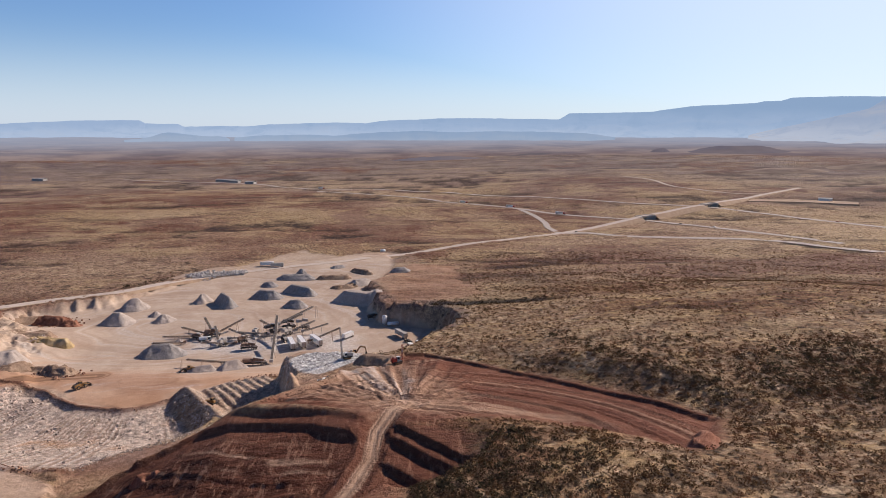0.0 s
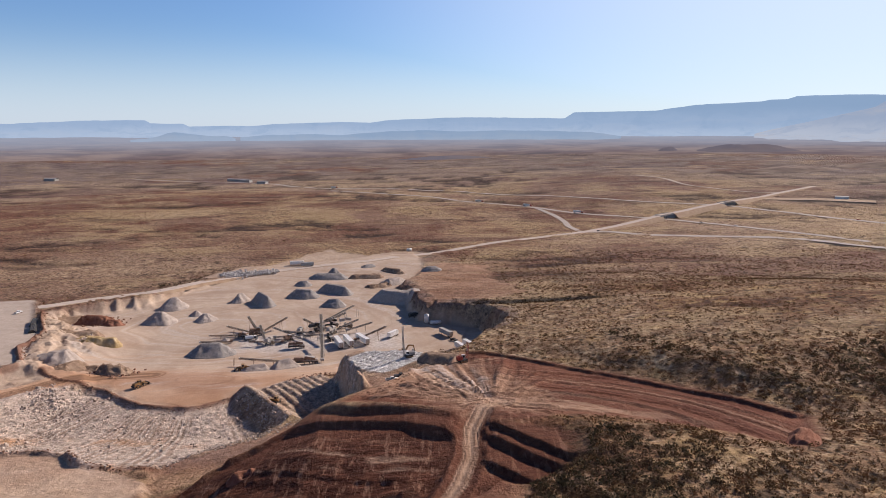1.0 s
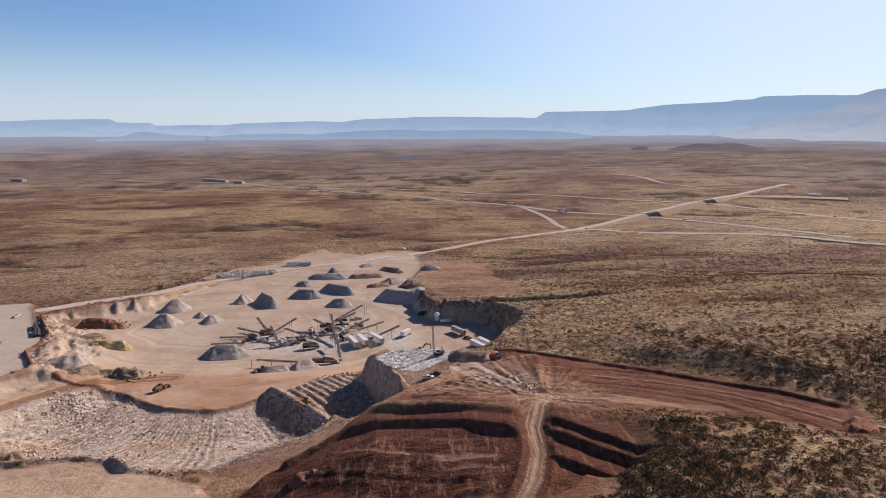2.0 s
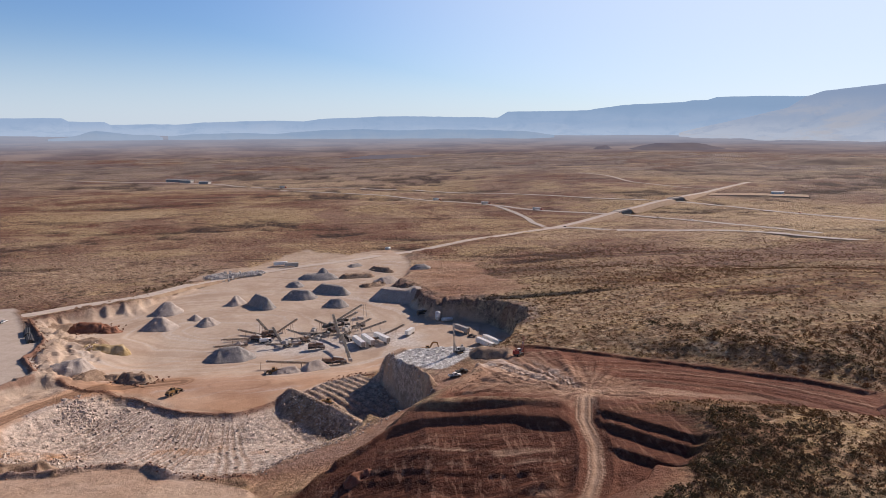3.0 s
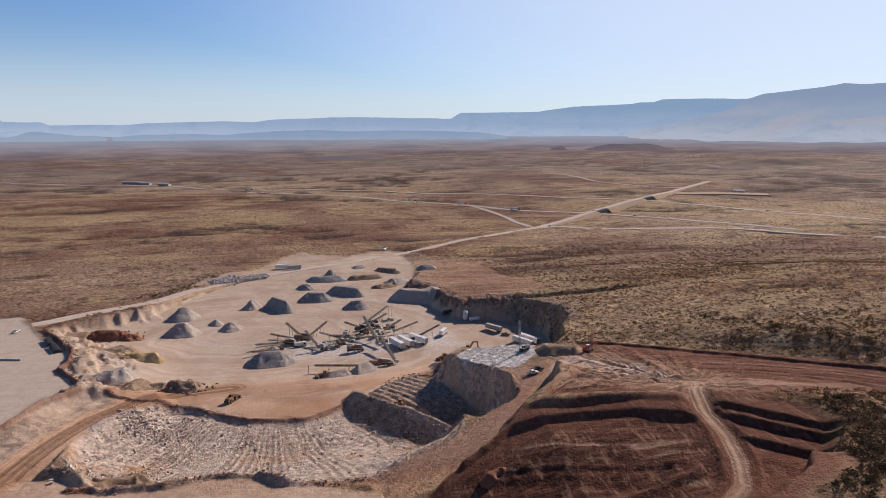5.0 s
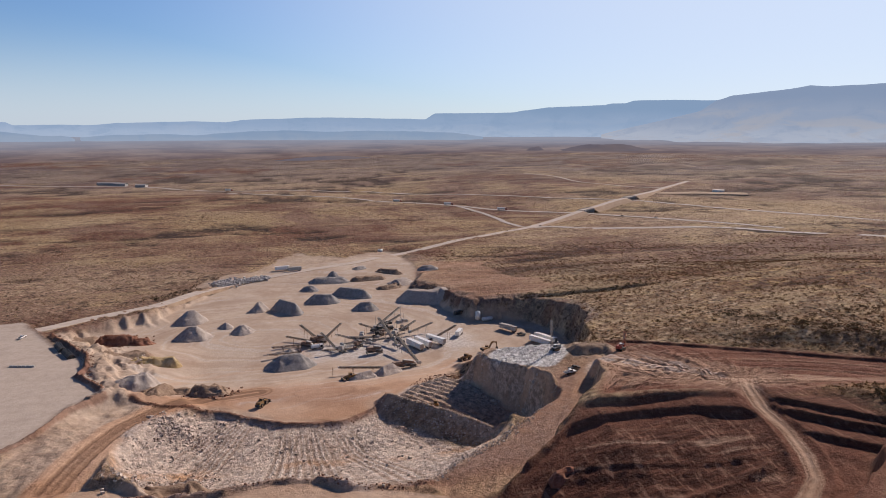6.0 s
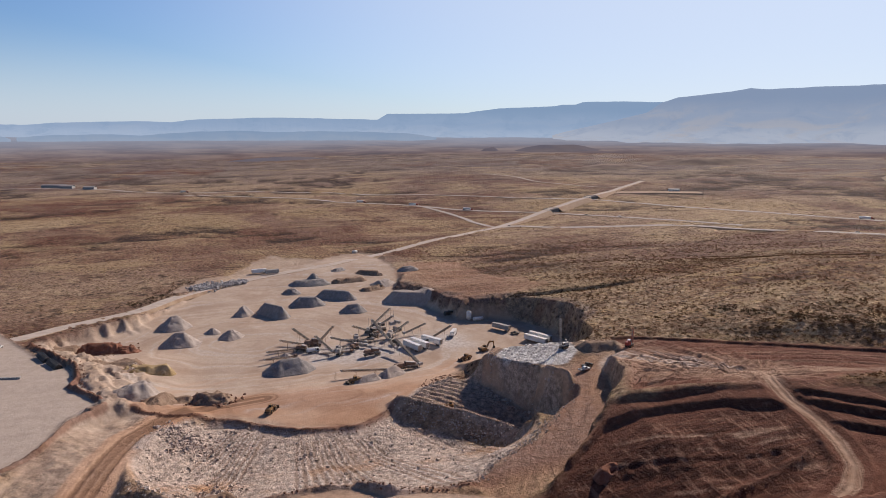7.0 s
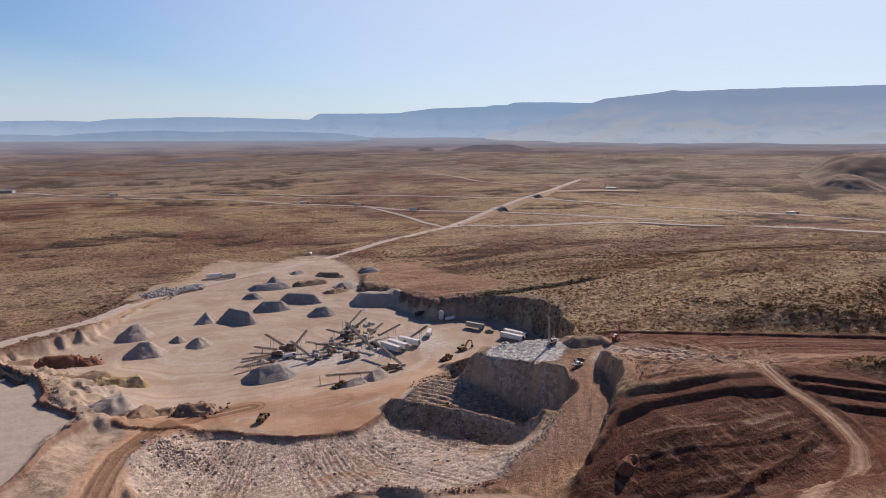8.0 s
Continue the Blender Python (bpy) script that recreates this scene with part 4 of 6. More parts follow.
def part(name, bm, mat, parent=None, label="", smooth=False):
    """Links a bmesh as one mesh object, under a thing or a part."""
    m = bpy.data.meshes.new(name)
    bmesh.ops.recalc_face_normals(bm, faces=bm.faces)
    bm.to_mesh(m)
    bm.free()
    m.materials.append(mat)
    if smooth:
        m.polygons.foreach_set("use_smooth", np.ones(len(m.polygons), bool))
    ob = new(name, m)
    ob.parent = parent
    if label:
        ob["label"] = label
    return ob


def thing(name, label, category, group=""):
    return tagged(new(name), label, category, group)


def stand(ob, x, y, heading=0.0, dz=0.0, tilt=0.0):
    ob.matrix_basis = pose(x, y, land_at(x, y) + dz, 0, tilt, heading)
    return ob


def box(bm, c, s, r=(0, 0, 0), bevel=0.0, taper=1.0):
    made = bmesh.ops.create_cube(bm, size=1.0)
    vs = made["verts"]
    for v in vs:
        k = taper if v.co.z > 0 else 1.0
        v.co = Vector((v.co.x * s[0] * k, v.co.y * s[1] * k, v.co.z * s[2]))
    if bevel:
        es = list({e for v in vs for e in v.link_edges})
        got = bmesh.ops.bevel(bm, geom=es, offset=bevel, segments=1, affect="EDGES")
        vs = list({v for f in got["faces"] for v in f.verts} | {v for v in vs if v.is_valid})
    bmesh.ops.transform(bm, matrix=pose(*c, *r), verts=vs)


def rod(bm, a, b, r, n=10, r2=None, caps=True):
    a, b = Vector(a), Vector(b)
    way = b - a
    m = Matrix.Translation((a + b) / 2) @ way.to_track_quat("Z", "Y").to_matrix().to_4x4()
    bmesh.ops.create_cone(bm, cap_ends=caps, segments=n, radius1=r, radius2=r if r2 is None else r2, depth=way.length, matrix=m)


def prism(bm, profile, y0, y1):
    """A side outline (x, z), drawn out from y0 to y1."""
    a = [bm.verts.new((x, y0, z)) for x, z in profile]
    b = [bm.verts.new((x, y1, z)) for x, z in profile]
    bm.faces.new(a)
    bm.faces.new(b[::-1])
    for i in range(len(a)):
        j = (i + 1) % len(a)
        bm.faces.new((a[j], a[i], b[i], b[j]))


def lathe(bm, profile, n, c):
    """Turns a closed outline of (radius, y) about an axle along y at c."""
    rings = [[bm.verts.new((c[0] + r * math.cos(6.2832 * i / n), c[1] + y, c[2] + r * math.sin(6.2832 * i / n))) for r, y in profile] for i in range(n)]
    for i in range(n):
        p, q = rings[i], rings[(i + 1) % n]
        for j in range(len(profile)):
            k = (j + 1) % len(profile)
            bm.faces.new((p[j], p[k], q[k], q[j]))


def solid(fn, *args, **kw):
    bm = bmesh.new()
    fn(bm, *args, **kw)
    return bm


def many(*calls):
    bm = bmesh.new()
    for fn, *args in calls:
        fn(bm, *args)
    return bm


def wheel(parent, c, r, w, rim=None):
    t = part("wheel", solid(lathe, [(r * 0.55, -w / 2), (r * 0.92, -w / 2), (r, -w * 0.36), (r, w * 0.36), (r * 0.92, w / 2), (r * 0.55, w / 2)], 18, c), M_RUBBER, parent)
    part("rim", solid(rod, (c[0], c[1] - w * 0.42, c[2]), (c[0], c[1] + w * 0.42, c[2]), r * 0.57, 12), rim or M_YELLOW, t)
    return t


def crawler(parent, y, x0, x1, h, w):
    """One crawler: belt with grousers and a side frame."""
    r = h / 2
    n = 8
    outline = [(x1 + r * math.sin(math.pi * i / n) - r, r - r * math.cos(math.pi * i / n)) for i in range(n + 1)]
    outline += [(x0 - r * math.sin(math.pi * i / n) + r, r + r * math.cos(math.pi * i / n)) for i in range(n + 1)]
    bm = solid(prism, outline, y - w / 2, y + w / 2)
    for i in range(int((x1 - x0) / 0.4)):
        box(bm, (x0 + 0.3 + i * 0.4, y, h + 0.02), (0.08, w, 0.08))
    t = part("crawler", bm, M_DARK, parent, "dusty black steel crawler")
    part("side_frame", solid(box, (0.5 * (x0 + x1), y + (0.02 + w / 2) * (1 if y > 0 else -1), r), (x1 - x0 - h, 0.1, h * 0.4)), M_YELLOW, t)
    return t


def cab(parent, c, s, mat=None):
    """A cab: pillars and roof with glass between."""
    x, y, z = c
    bm = many((box, (x, y, z + s[2] / 2 - 0.06), (s[0] + 0.2, s[1] + 0.2, 0.14), (0, 0, 0), 0.04), (box, (x, y, z - s[2] * 0.36), (s[0], s[1], s[2] * 0.28)))
    for i in (-1, 1):
        for j in (-1, 1):
            box(bm, (x + i * (s[0] / 2 - 0.06), y + j * (s[1] / 2 - 0.06), z), (0.12, 0.12, s[2]))
    t = part("cab", bm, mat or M_YELLOW, parent)
    part("window", solid(box, (x, y, z + s[2] * 0.08), (s[0] - 0.06, s[1] - 0.06, s[2] * 0.62)), M_GLASS, t, "dark cab glass")
    return t


# ---- machines ----
def wheel_loader():
    t = thing("wheel_loader", "dusty yellow wheel loader parked on the dirt", "wheel loader", "loaders in the quarry")
    part("engine_hood", solid(prism, [(-4.1, 1.0), (-4.1, 2.1), (-3.7, 2.5), (-1.2, 2.7), (-1.0, 1.1)], -1.1, 1.1), M_YELLOW, t)
    part("counterweight", solid(box, (-4.2, 0, 1.25), (0.7, 2.5, 0.8), (0, 0, 0), 0.1), M_DARK, t)
    part("front_frame", solid(prism, [(-0.9, 0.9), (-0.9, 1.6), (0.3, 2.2), (1.4, 2.1), (2.0, 1.0)], -0.6, 0.6), M_YELLOW, t)
    cab(t, (-0.7, 0, 2.75), (1.5, 1.5, 1.7))
    part("exhaust_pipe", solid(rod, (-2.2, 0.4, 2.5), (-2.2, 0.4, 3.4), 0.09, 8), M_DARK, t)
    for y in (-0.75, 0.75):
        part("lift_arm", solid(prism, [(0.6, 1.9), (0.6, 2.3), (2.4, 1.9), (3.8, 0.9), (3.7, 0.5), (2.2, 1.4)], y - 0.14, y + 0.14), M_YELLOW, t)
    part("bucket", solid(prism, [(3.6, 0.15), (3.4, 0.5), (3.5, 1.35), (3.9, 1.5), (3.85, 0.6), (4.2, 0.28), (5.0, 0.12), (5.0, 0.02)], -1.7, 1.7), M_DARK, t, "worn steel bucket")
    for x in (-2.4, 1.2):
        for y in (-1.15, 1.15):
            wheel(t, (x, y, 0.9), 0.9, 0.7)
    for y in (-0.9, 0.9):
        part("fender", solid(box, (-2.4, y * 1.2, 1.95), (1.7, 0.6, 0.1), (0, 0, 0), 0.03), M_YELLOW, t)
    return t


def bulldozer():
    t = thing("bulldozer", "yellow bulldozer working on grey broken rock", "bulldozer")
    for y in (-1.05, 1.05):
        crawler(t, y, -2.0, 2.0, 1.05, 0.6)
    part("hood", solid(prism, [(-0.2, 0.9), (-0.2, 1.95), (2.0, 1.8), (2.1, 0.9)], -0.6, 0.6), M_YELLOW, t)
    part("rear_body", solid(box, (-1.2, 0, 1.4), (1.7, 1.4, 1.0), (0, 0, 0), 0.08), M_YELLOW, t)
    cab(t, (-0.8, 0, 2.45), (1.4, 1.5, 1.5))
    part("exhaust_pipe", solid(rod, (0.9, 0.2, 1.8), (0.9, 0.2, 2.7), 0.08, 8), M_DARK, t)
    part("blade", solid(prism, [(2.75, 0.05), (2.55, 0.7), (2.8, 1.5), (2.95, 1.5), (2.75, 0.7), (2.95, 0.05)], -1.9, 1.9), M_YELLOW, t, "worn steel dozer blade")
    for y in (-1.45, 1.45):
        part("push_arm", solid(rod, (0.3, y, 0.55), (2.7, y, 0.45), 0.13, 8), M_YELLOW, t)
    part("ripper", many((box, (-2.6, 0, 0.9), (0.6, 1.6, 0.3)), (box, (-2.9, 0, 0.5), (0.14, 0.12, 1.1))), M_DARK, t)
    return t


def excavator():
    t = thing("excavator", "yellow crawler excavator with its arm folded down", "excavator")
    for y in (-1.3, 1.3):
        crawler(t, y, -2.3, 2.3, 1.0, 0.7)
    part("undercarriage", solid(box, (0, 0, 0.75), (2.2, 2.2, 0.5)), M_DARK, t)
    part("house", solid(prism, [(-3.0, 1.15), (-3.0, 2.4), (-1.2, 2.55), (1.0, 2.2), (1.3, 1.15)], -1.5, 1.5), M_YELLOW, t)
    part("counterweight", solid(prism, [(-3.6, 1.3), (-3.7, 1.9), (-3.4, 2.35), (-3.0, 2.4), (-3.0, 1.15)], -1.5, 1.5), M_DARK, t)
    cab(t, (1.0, 1.0, 2.25), (1.7, 1.0, 1.9))
    part("boom", solid(prism, [(1.1, 1.6), (3.4, 5.2), (4.4, 5.5), (7.1, 4.7), (7.0, 4.2), (4.4, 4.7), (3.9, 4.5), (1.7, 1.5)], -0.55, -0.05), M_YELLOW, t)
    part("stick", solid(prism, [(6.6, 5.0), (7.2, 5.0), (7.9, 1.5), (7.5, 1.4)], -0.5, -0.1), M_YELLOW, t)
    part("boom_cylinder", solid(rod, (1.8, -0.75, 1.7), (4.2, -0.75, 4.7), 0.11, 8), M_STEEL, t)
    part("stick_cylinder", solid(rod, (4.2, -0.3, 5.7), (6.7, -0.3, 5.2), 0.11, 8), M_STEEL, t)
    part("bucket", solid(prism, [(7.4, 1.7), (7.9, 1.6), (8.2, 0.9), (7.8, 0.3), (7.0, 0.35), (6.9, 0.6), (7.4, 0.8)], -1.0, 0.4), M_DARK, t)
    return t


def drill_rig(name, label, mat, mast=14.0, lean=0.0):
    t = thing(name, label, "drill rig")
    for y in (-1.1, 1.1):
        crawler(t, y, -1.9, 1.9, 0.9, 0.5)
    part("deck", solid(box, (-0.3, 0, 1.1), (4.8, 2.2, 0.4), (0, 0, 0), 0.05), M_DARK, t)
    part("engine_box", solid(box, (-1.6, 0, 2.0), (2.4, 1.9, 1.5), (0, 0, 0), 0.1), mat, t)
    cab(t, (0.7, 0.6, 2.2), (1.3, 1.1, 1.7), M_WHITE)
    bm = bmesh.new()
    foot, top = Vector((2.2, 0, 0.3)), Vector((2.2 + lean, 0, mast))
    for dx in (-0.3, 0.3):
        for dy in (-0.35, 0.35):
            rod(bm, foot + Vector((dx, dy, 0)), top + Vector((dx, dy, 0)), 0.08, 6)
    n = int(mast / 1.0)
    for i in range(n):
        a, b = foot.lerp(top, i / n), foot.lerp(top, (i + 1) / n)
        s = 1 if i % 2 else -1
        rod(bm, a + Vector((-0.3 * s, 0.35, 0)), b + Vector((0.3 * s, 0.35, 0)), 0.045, 5)
        rod(bm, a + Vector((0.3, -0.35 * s, 0)), b + Vector((0.3, 0.35 * s, 0)), 0.045, 5)
        rod(bm, a + Vector((-0.3 * s, -0.35, 0)), b + Vector((0.3 * s, -0.35, 0)), 0.045, 5)
    part("mast", bm, mat, t, "tall lattice drill mast")
    part("drill_head", solid(box, tuple(foot.lerp(top, 0.62)), (0.7, 0.6, 1.3)), M_STEEL, t)
    part("drill_rod", solid(rod, tuple(foot), tuple(foot.lerp(top, 0.9)), 0.1, 8), M_STEEL, t)
    part("mast_brace", many((rod, (0.2, -0.6, 1.3), tuple(foot.lerp(top, 0.33)), 0.09, 6), (rod, (0.2, 0.6, 1.3), tuple(foot.lerp(top, 0.33)), 0.09, 6)), M_STEEL, t)
    part("dust_collector", solid(rod, (-2.2, -0.6, 2.6), (-2.2, -0.6, 3.6), 0.45, 12), mat, t)
    return t


def pickup(label, mat, group="vehicles on the bench"):
    t = thing("pickup_truck", label, "pickup truck", group)
    part("body", solid(prism, [(-2.8, 0.55), (-2.8, 1.15), (-0.7, 1.15), (-0.6, 1.2), (1.1, 1.2), (2.6, 1.05), (2.75, 0.55)], -0.95, 0.95), mat, t)
    c = part("cab", solid(prism, [(-0.75, 1.15), (-0.55, 1.85), (0.6, 1.88), (1.25, 1.2)], -0.82, 0.82), mat, t)
    part("window", solid(prism, [(-0.6, 1.25), (-0.45, 1.78), (0.55, 1.8), (1.05, 1.25)], -0.835, 0.835), M_GLASS, c, "dark side glass")
    part("windscreen", solid(prism, [(0.68, 1.78), (1.2, 1.25), (1.24, 1.27), (0.72, 1.82)], -0.72, 0.72), M_GLASS, c)
    part("load_bed", solid(box, (-1.8, 0, 1.17), (1.75, 1.5, 0.05)), M_DARK, t, "open dark load bed")
    for x in (-1.75, 1.75):
        for y in (-0.85, 0.85):
            wheel(t, (x, y, 0.4), 0.4, 0.28, M_STEEL)
    part("bumper", solid(box, (2.78, 0, 0.6), (0.14, 1.8, 0.22), (0, 0, 0), 0.03), M_STEEL, t)
    return t


def car(label, mat, group="traffic on the highway"):
    t = thing("car", label, "car", group)
    part("body", solid(prism, [(-2.2, 0.4), (-2.25, 0.95), (-1.0, 1.0), (1.0, 0.95), (2.2, 0.8), (2.25, 0.4)], -0.88, 0.88), mat, t)
    part("roof", solid(prism, [(-1.7, 0.95), (-1.1, 1.5), (0.3, 1.5), (1.1, 0.95)], -0.76, 0.76), mat, t)
    part("window", solid(prism, [(-1.4, 1.0), (-1.0, 1.42), (0.25, 1.42), (0.85, 1.0)], -0.775, 0.775), M_GLASS, t)
    for x in (-1.4, 1.4):
        for y in (-0.8, 0.8):
            wheel(t, (x, y, 0.33), 0.33, 0.22, M_STEEL)
    return t


def box_trailer(name, label, length=15.0, height=3.0, width=2.6, mat=None, group=""):
    """A semi trailer: corrugated box, chassis, landing legs, rear axles."""
    t = thing(name, label, "trailer", group)
    h = length / 2
    bm = solid(box, (0, 0, 1.2 + height / 2), (length, width, height), (0, 0, 0), 0.06)
    for i in range(int(length / 0.9)):
        for y in (-1, 1):
            box(bm, (-h + 0.5 + i * 0.9, y * (width / 2 + 0.015), 1.2 + height / 2), (0.12, 0.05, height - 0.2))
    part("trailer_box", bm, mat or M_WHITE, t)
    part("roof_rim", many((box, (0, width / 2, 1.2 + height), (length, 0.09, 0.12)), (box, (0, -width / 2, 1.2 + height), (length, 0.09, 0.12))), M_STEEL, t)
    part("chassis", many((box, (0, 0.5, 1.05), (length * 0.96, 0.18, 0.3)), (box, (0, -0.5, 1.05), (length * 0.96, 0.18, 0.3))), M_DARK, t)
    part("rear_door", many((box, (h + 0.03, 0.62, 1.2 + height / 2), (0.06, 1.15, height - 0.3)), (box, (h + 0.03, -0.62, 1.2 + height / 2), (0.06, 1.15, height - 0.3))), M_STEEL, t)
    for y in (-0.8, 0.8):
        part("landing_leg", solid(rod, (-h * 0.62, y, 0.0), (-h * 0.62, y, 1.0), 0.09, 8), M_DARK, t)
    for x in (h * 0.62, h * 0.62 + 1.25):
        for y in (-0.95, 0.95):
            wheel(t, (x, y, 0.5), 0.5, 0.55, M_STEEL)
    return t


def tanker():
    t = thing("water_truck", "white tank truck parked beside the crushing plant", "tank truck")
    part("tank", many((rod, (-3.2, 0, 1.9), (1.6, 0, 1.9), 1.15, 18), (box, (-0.8, 0, 3.05), (4.0, 0.5, 0.1))), M_WHITE, t)
    part("chassis", solid(box, (0, 0, 0.75), (7.6, 0.9, 0.3)), M_DARK, t)
    cab(t, (2.9, 0, 1.75), (1.6, 2.1, 2.0), M_WHITE)
    part("hood", solid(box, (4.1, 0, 1.2), (1.1, 1.6, 0.9), (0, 0, 0), 0.1), M_WHITE, t)
    for x in (-2.4, -1.1, 3.4):
        for y in (-0.95, 0.95):
            wheel(t, (x, y, 0.5), 0.5, 0.4, M_STEEL)
    part("spray_bar", solid(box, (-3.7, 0, 0.8), (0.15, 2.2, 0.15)), M_STEEL, t)
    return t


def semi(label, mat):
    t = thing("semi_truck", label, "truck", "traffic on the highway")
    part("trailer", solid(box, (-3.0, 0, 2.55), (14.0, 2.6, 2.8), (0, 0, 0), 0.05), mat, t)
    part("cab", solid(prism, [(4.6, 0.7), (4.6, 3.7), (6.0, 3.4), (6.8, 2.2), (8.4, 2.0), (8.5, 0.7)], -1.2, 1.2), M_RED, t)
    part("windscreen", solid(prism, [(6.1, 3.2), (6.75, 2.3), (6.85, 2.35), (6.2, 3.25)], -1.0, 1.0), M_GLASS, t)
    for x in (-8.6, -7.3, 4.6, 7.6):
        for y in (-1.0, 1.0):
            wheel(t, (x, y, 0.52), 0.52, 0.45, M_STEEL)
    return t


def conveyor(a, b, label, width=1.1, legs=2, mat=None, group="conveyors of the crushing plant"):
    """A stacking conveyor from its low end a to its high end b, heights over the ground."""
    a, b = Vector((a[0], a[1], land_at(a[0], a[1]) + a[2])), Vector((b[0], b[1], land_at(b[0], b[1]) + b[2]))
    t = thing("conveyor", label, "conveyor", group)
    flat = Vector((b.x - a.x, b.y - a.y, 0))
    t.matrix_basis = Matrix.Translation((a.x, a.y, land_at(a.x, a.y))) @ pose(0, 0, 0, 0, 0, math.degrees(math.atan2(flat.y, flat.x)))
    g, run = land_at(a.x, a.y), flat.length
    z0, z1 = a.z - g, b.z - g
    mat = mat or M_RUST
    rise = (z1 - z0) / run
    n = max(3, int(run / 1.8))
    frame_bm = bmesh.new()
    for y in (-width / 2 - 0.12, width / 2 + 0.12):
        rod(frame_bm, (0, y, z0), (run, y, z1), 0.09, 6)
        rod(frame_bm, (0, y, z0 - 0.75), (run, y, z1 - 0.75), 0.09, 6)
        for i in range(n):
            x0, x1 = run * i / n, run * (i + 1) / n
            rod(frame_bm, (x0, y, z0 + rise * x0 - 0.75), (x1, y, z0 + rise * x1), 0.05, 5)
    part("truss", frame_bm, mat, t)
    angle = -math.degrees(math.atan2(z1 - z0, run))
    long = math.hypot(run, z1 - z0)
    part("belt", many((box, (run / 2, 0, (z0 + z1) / 2 + 0.12), (long, width, 0.07), (0, angle, 0)), (box, (run / 2, 0, (z0 + z1) / 2 - 0.5), (long, width, 0.06), (0, angle, 0))), M_BELT, t, "worn rubber belt")
    part("head_pulley", solid(rod, (run, -width / 2 - 0.2, z1 - 0.2), (run, width / 2 + 0.2, z1 - 0.2), 0.4, 12), M_STEEL, t)
    part("tail_pulley", solid(rod, (0, -width / 2 - 0.2, z0 - 0.2), (0, width / 2 + 0.2, z0 - 0.2), 0.35, 12), M_STEEL, t)
    hopper = bmesh.new()
    box(hopper, (0.5, 0, z0 + 0.6), (1.5, width + 0.5, 0.9), (180, 0, 0), 0.0, 1.35)
    part("feed_hopper", hopper, mat, t)
    for i in range(legs):
        x = run * (0.38 + 0.36 * i)
        z = z0 + rise * x - 0.75
        drop = min(0.0, land_at(*(t.matrix_basis @ Vector((x, 0, 0))).xy) - g) - 0.2
        for y in (-width / 2 - 0.3, width / 2 + 0.3):
            part("leg", solid(rod, (x + 0.4, y * 1.5, drop), (x, y, max(z, 0.3)), 0.09, 6), mat, t)
    part("tail_leg", many((rod, (0.3, width / 2 + 0.1, -0.3), (0.3, width / 2 + 0.1, max(z0 - 0.3, 0.2)), 0.09, 6), (rod, (0.3, -width / 2 - 0.1, -0.3), (0.3, -width / 2 - 0.1, max(z0 - 0.3, 0.2)), 0.09, 6)), mat, t)
    return t


def crusher(name, label, length=11.0, mat=None, high=4.6):
    """A portable crushing and screening plant on wheels."""
    mat = mat or M_RUST
    t = thing(name, label, "crusher", "machines of the crushing plant")
    h = length / 2
    part("chassis", many((box, (0, 0.9, 1.3), (length, 0.3, 0.5)), (box, (0, -0.9, 1.3), (length, 0.3, 0.5)), (box, (-h + 0.4, 0, 1.3), (0.4, 2.0, 0.4))), M_DARK, t)
    part("feed_hopper", solid(box, (-h * 0.55, 0, high - 0.9), (length * 0.32, 2.2, 1.7), (180, 0, 0), 0.0, 1.4), mat, t)
    part("screen_box", solid(box, (h * 0.35, 0, high - 0.7), (length * 0.42, 2.3, 1.5), (0, 12, 0), 0.08), mat, t)
    part("screen_cover", solid(box, (h * 0.35, 0, high + 0.15), (length * 0.40, 2.0, 0.3), (0, 12, 0), 0.05), M_STEEL, t)
    part("jaw_housing", solid(box, (-0.3, 0, 2.4), (1.9, 1.9, 2.0), (0, 0, 0), 0.15), mat, t)
    part("flywheel", solid(rod, (-0.3, 1.0, 2.7), (-0.3, 1.3, 2.7), 0.8, 16), M_DARK, t)
    part("engine_box", solid(box, (h * 0.75, 0, 2.2), (length * 0.2, 1.9, 1.3), (0, 0, 0), 0.08), M_STEEL, t)
    part("discharge_chute", solid(prism, [(0.9, 2.3), (2.5, 1.6), (2.6, 1.9), (1.0, 2.8)], -0.6, 0.6), M_STEEL, t)
    for x in (-h + 0.5, -h * 0.1, h * 0.3, h - 0.5):
        for y in (-1.0, 1.0):
            part("support_leg", solid(box, (x, y, 0.55), (0.22, 0.22, 1.3)), M_DARK, t)
    for x in (h * 0.55, h * 0.55 + 1.2):
        for y in (-1.0, 1.0):
            wheel(t, (x, y, 0.5), 0.5, 0.4, M_STEEL)
    for y in (-1.45, 1.45):
        part("walkway", solid(box, (h * 0.3, y, high - 1.6), (length * 0.5, 0.6, 0.07)), M_STEEL, t)
        bm = bmesh.new()
        for i in range(5):
            x = h * 0.3 + (i - 2) * length * 0.12
            rod(bm, (x, y * 1.17, high - 1.6), (x, y * 1.17, high - 0.5), 0.03, 5)
        rod(bm, (h * 0.3 - length * 0.24, y * 1.17, high - 0.5), (h * 0.3 + length * 0.24, y * 1.17, high - 0.5), 0.03, 5)
        part("railing", bm, M_YELLOW, t)
    return t


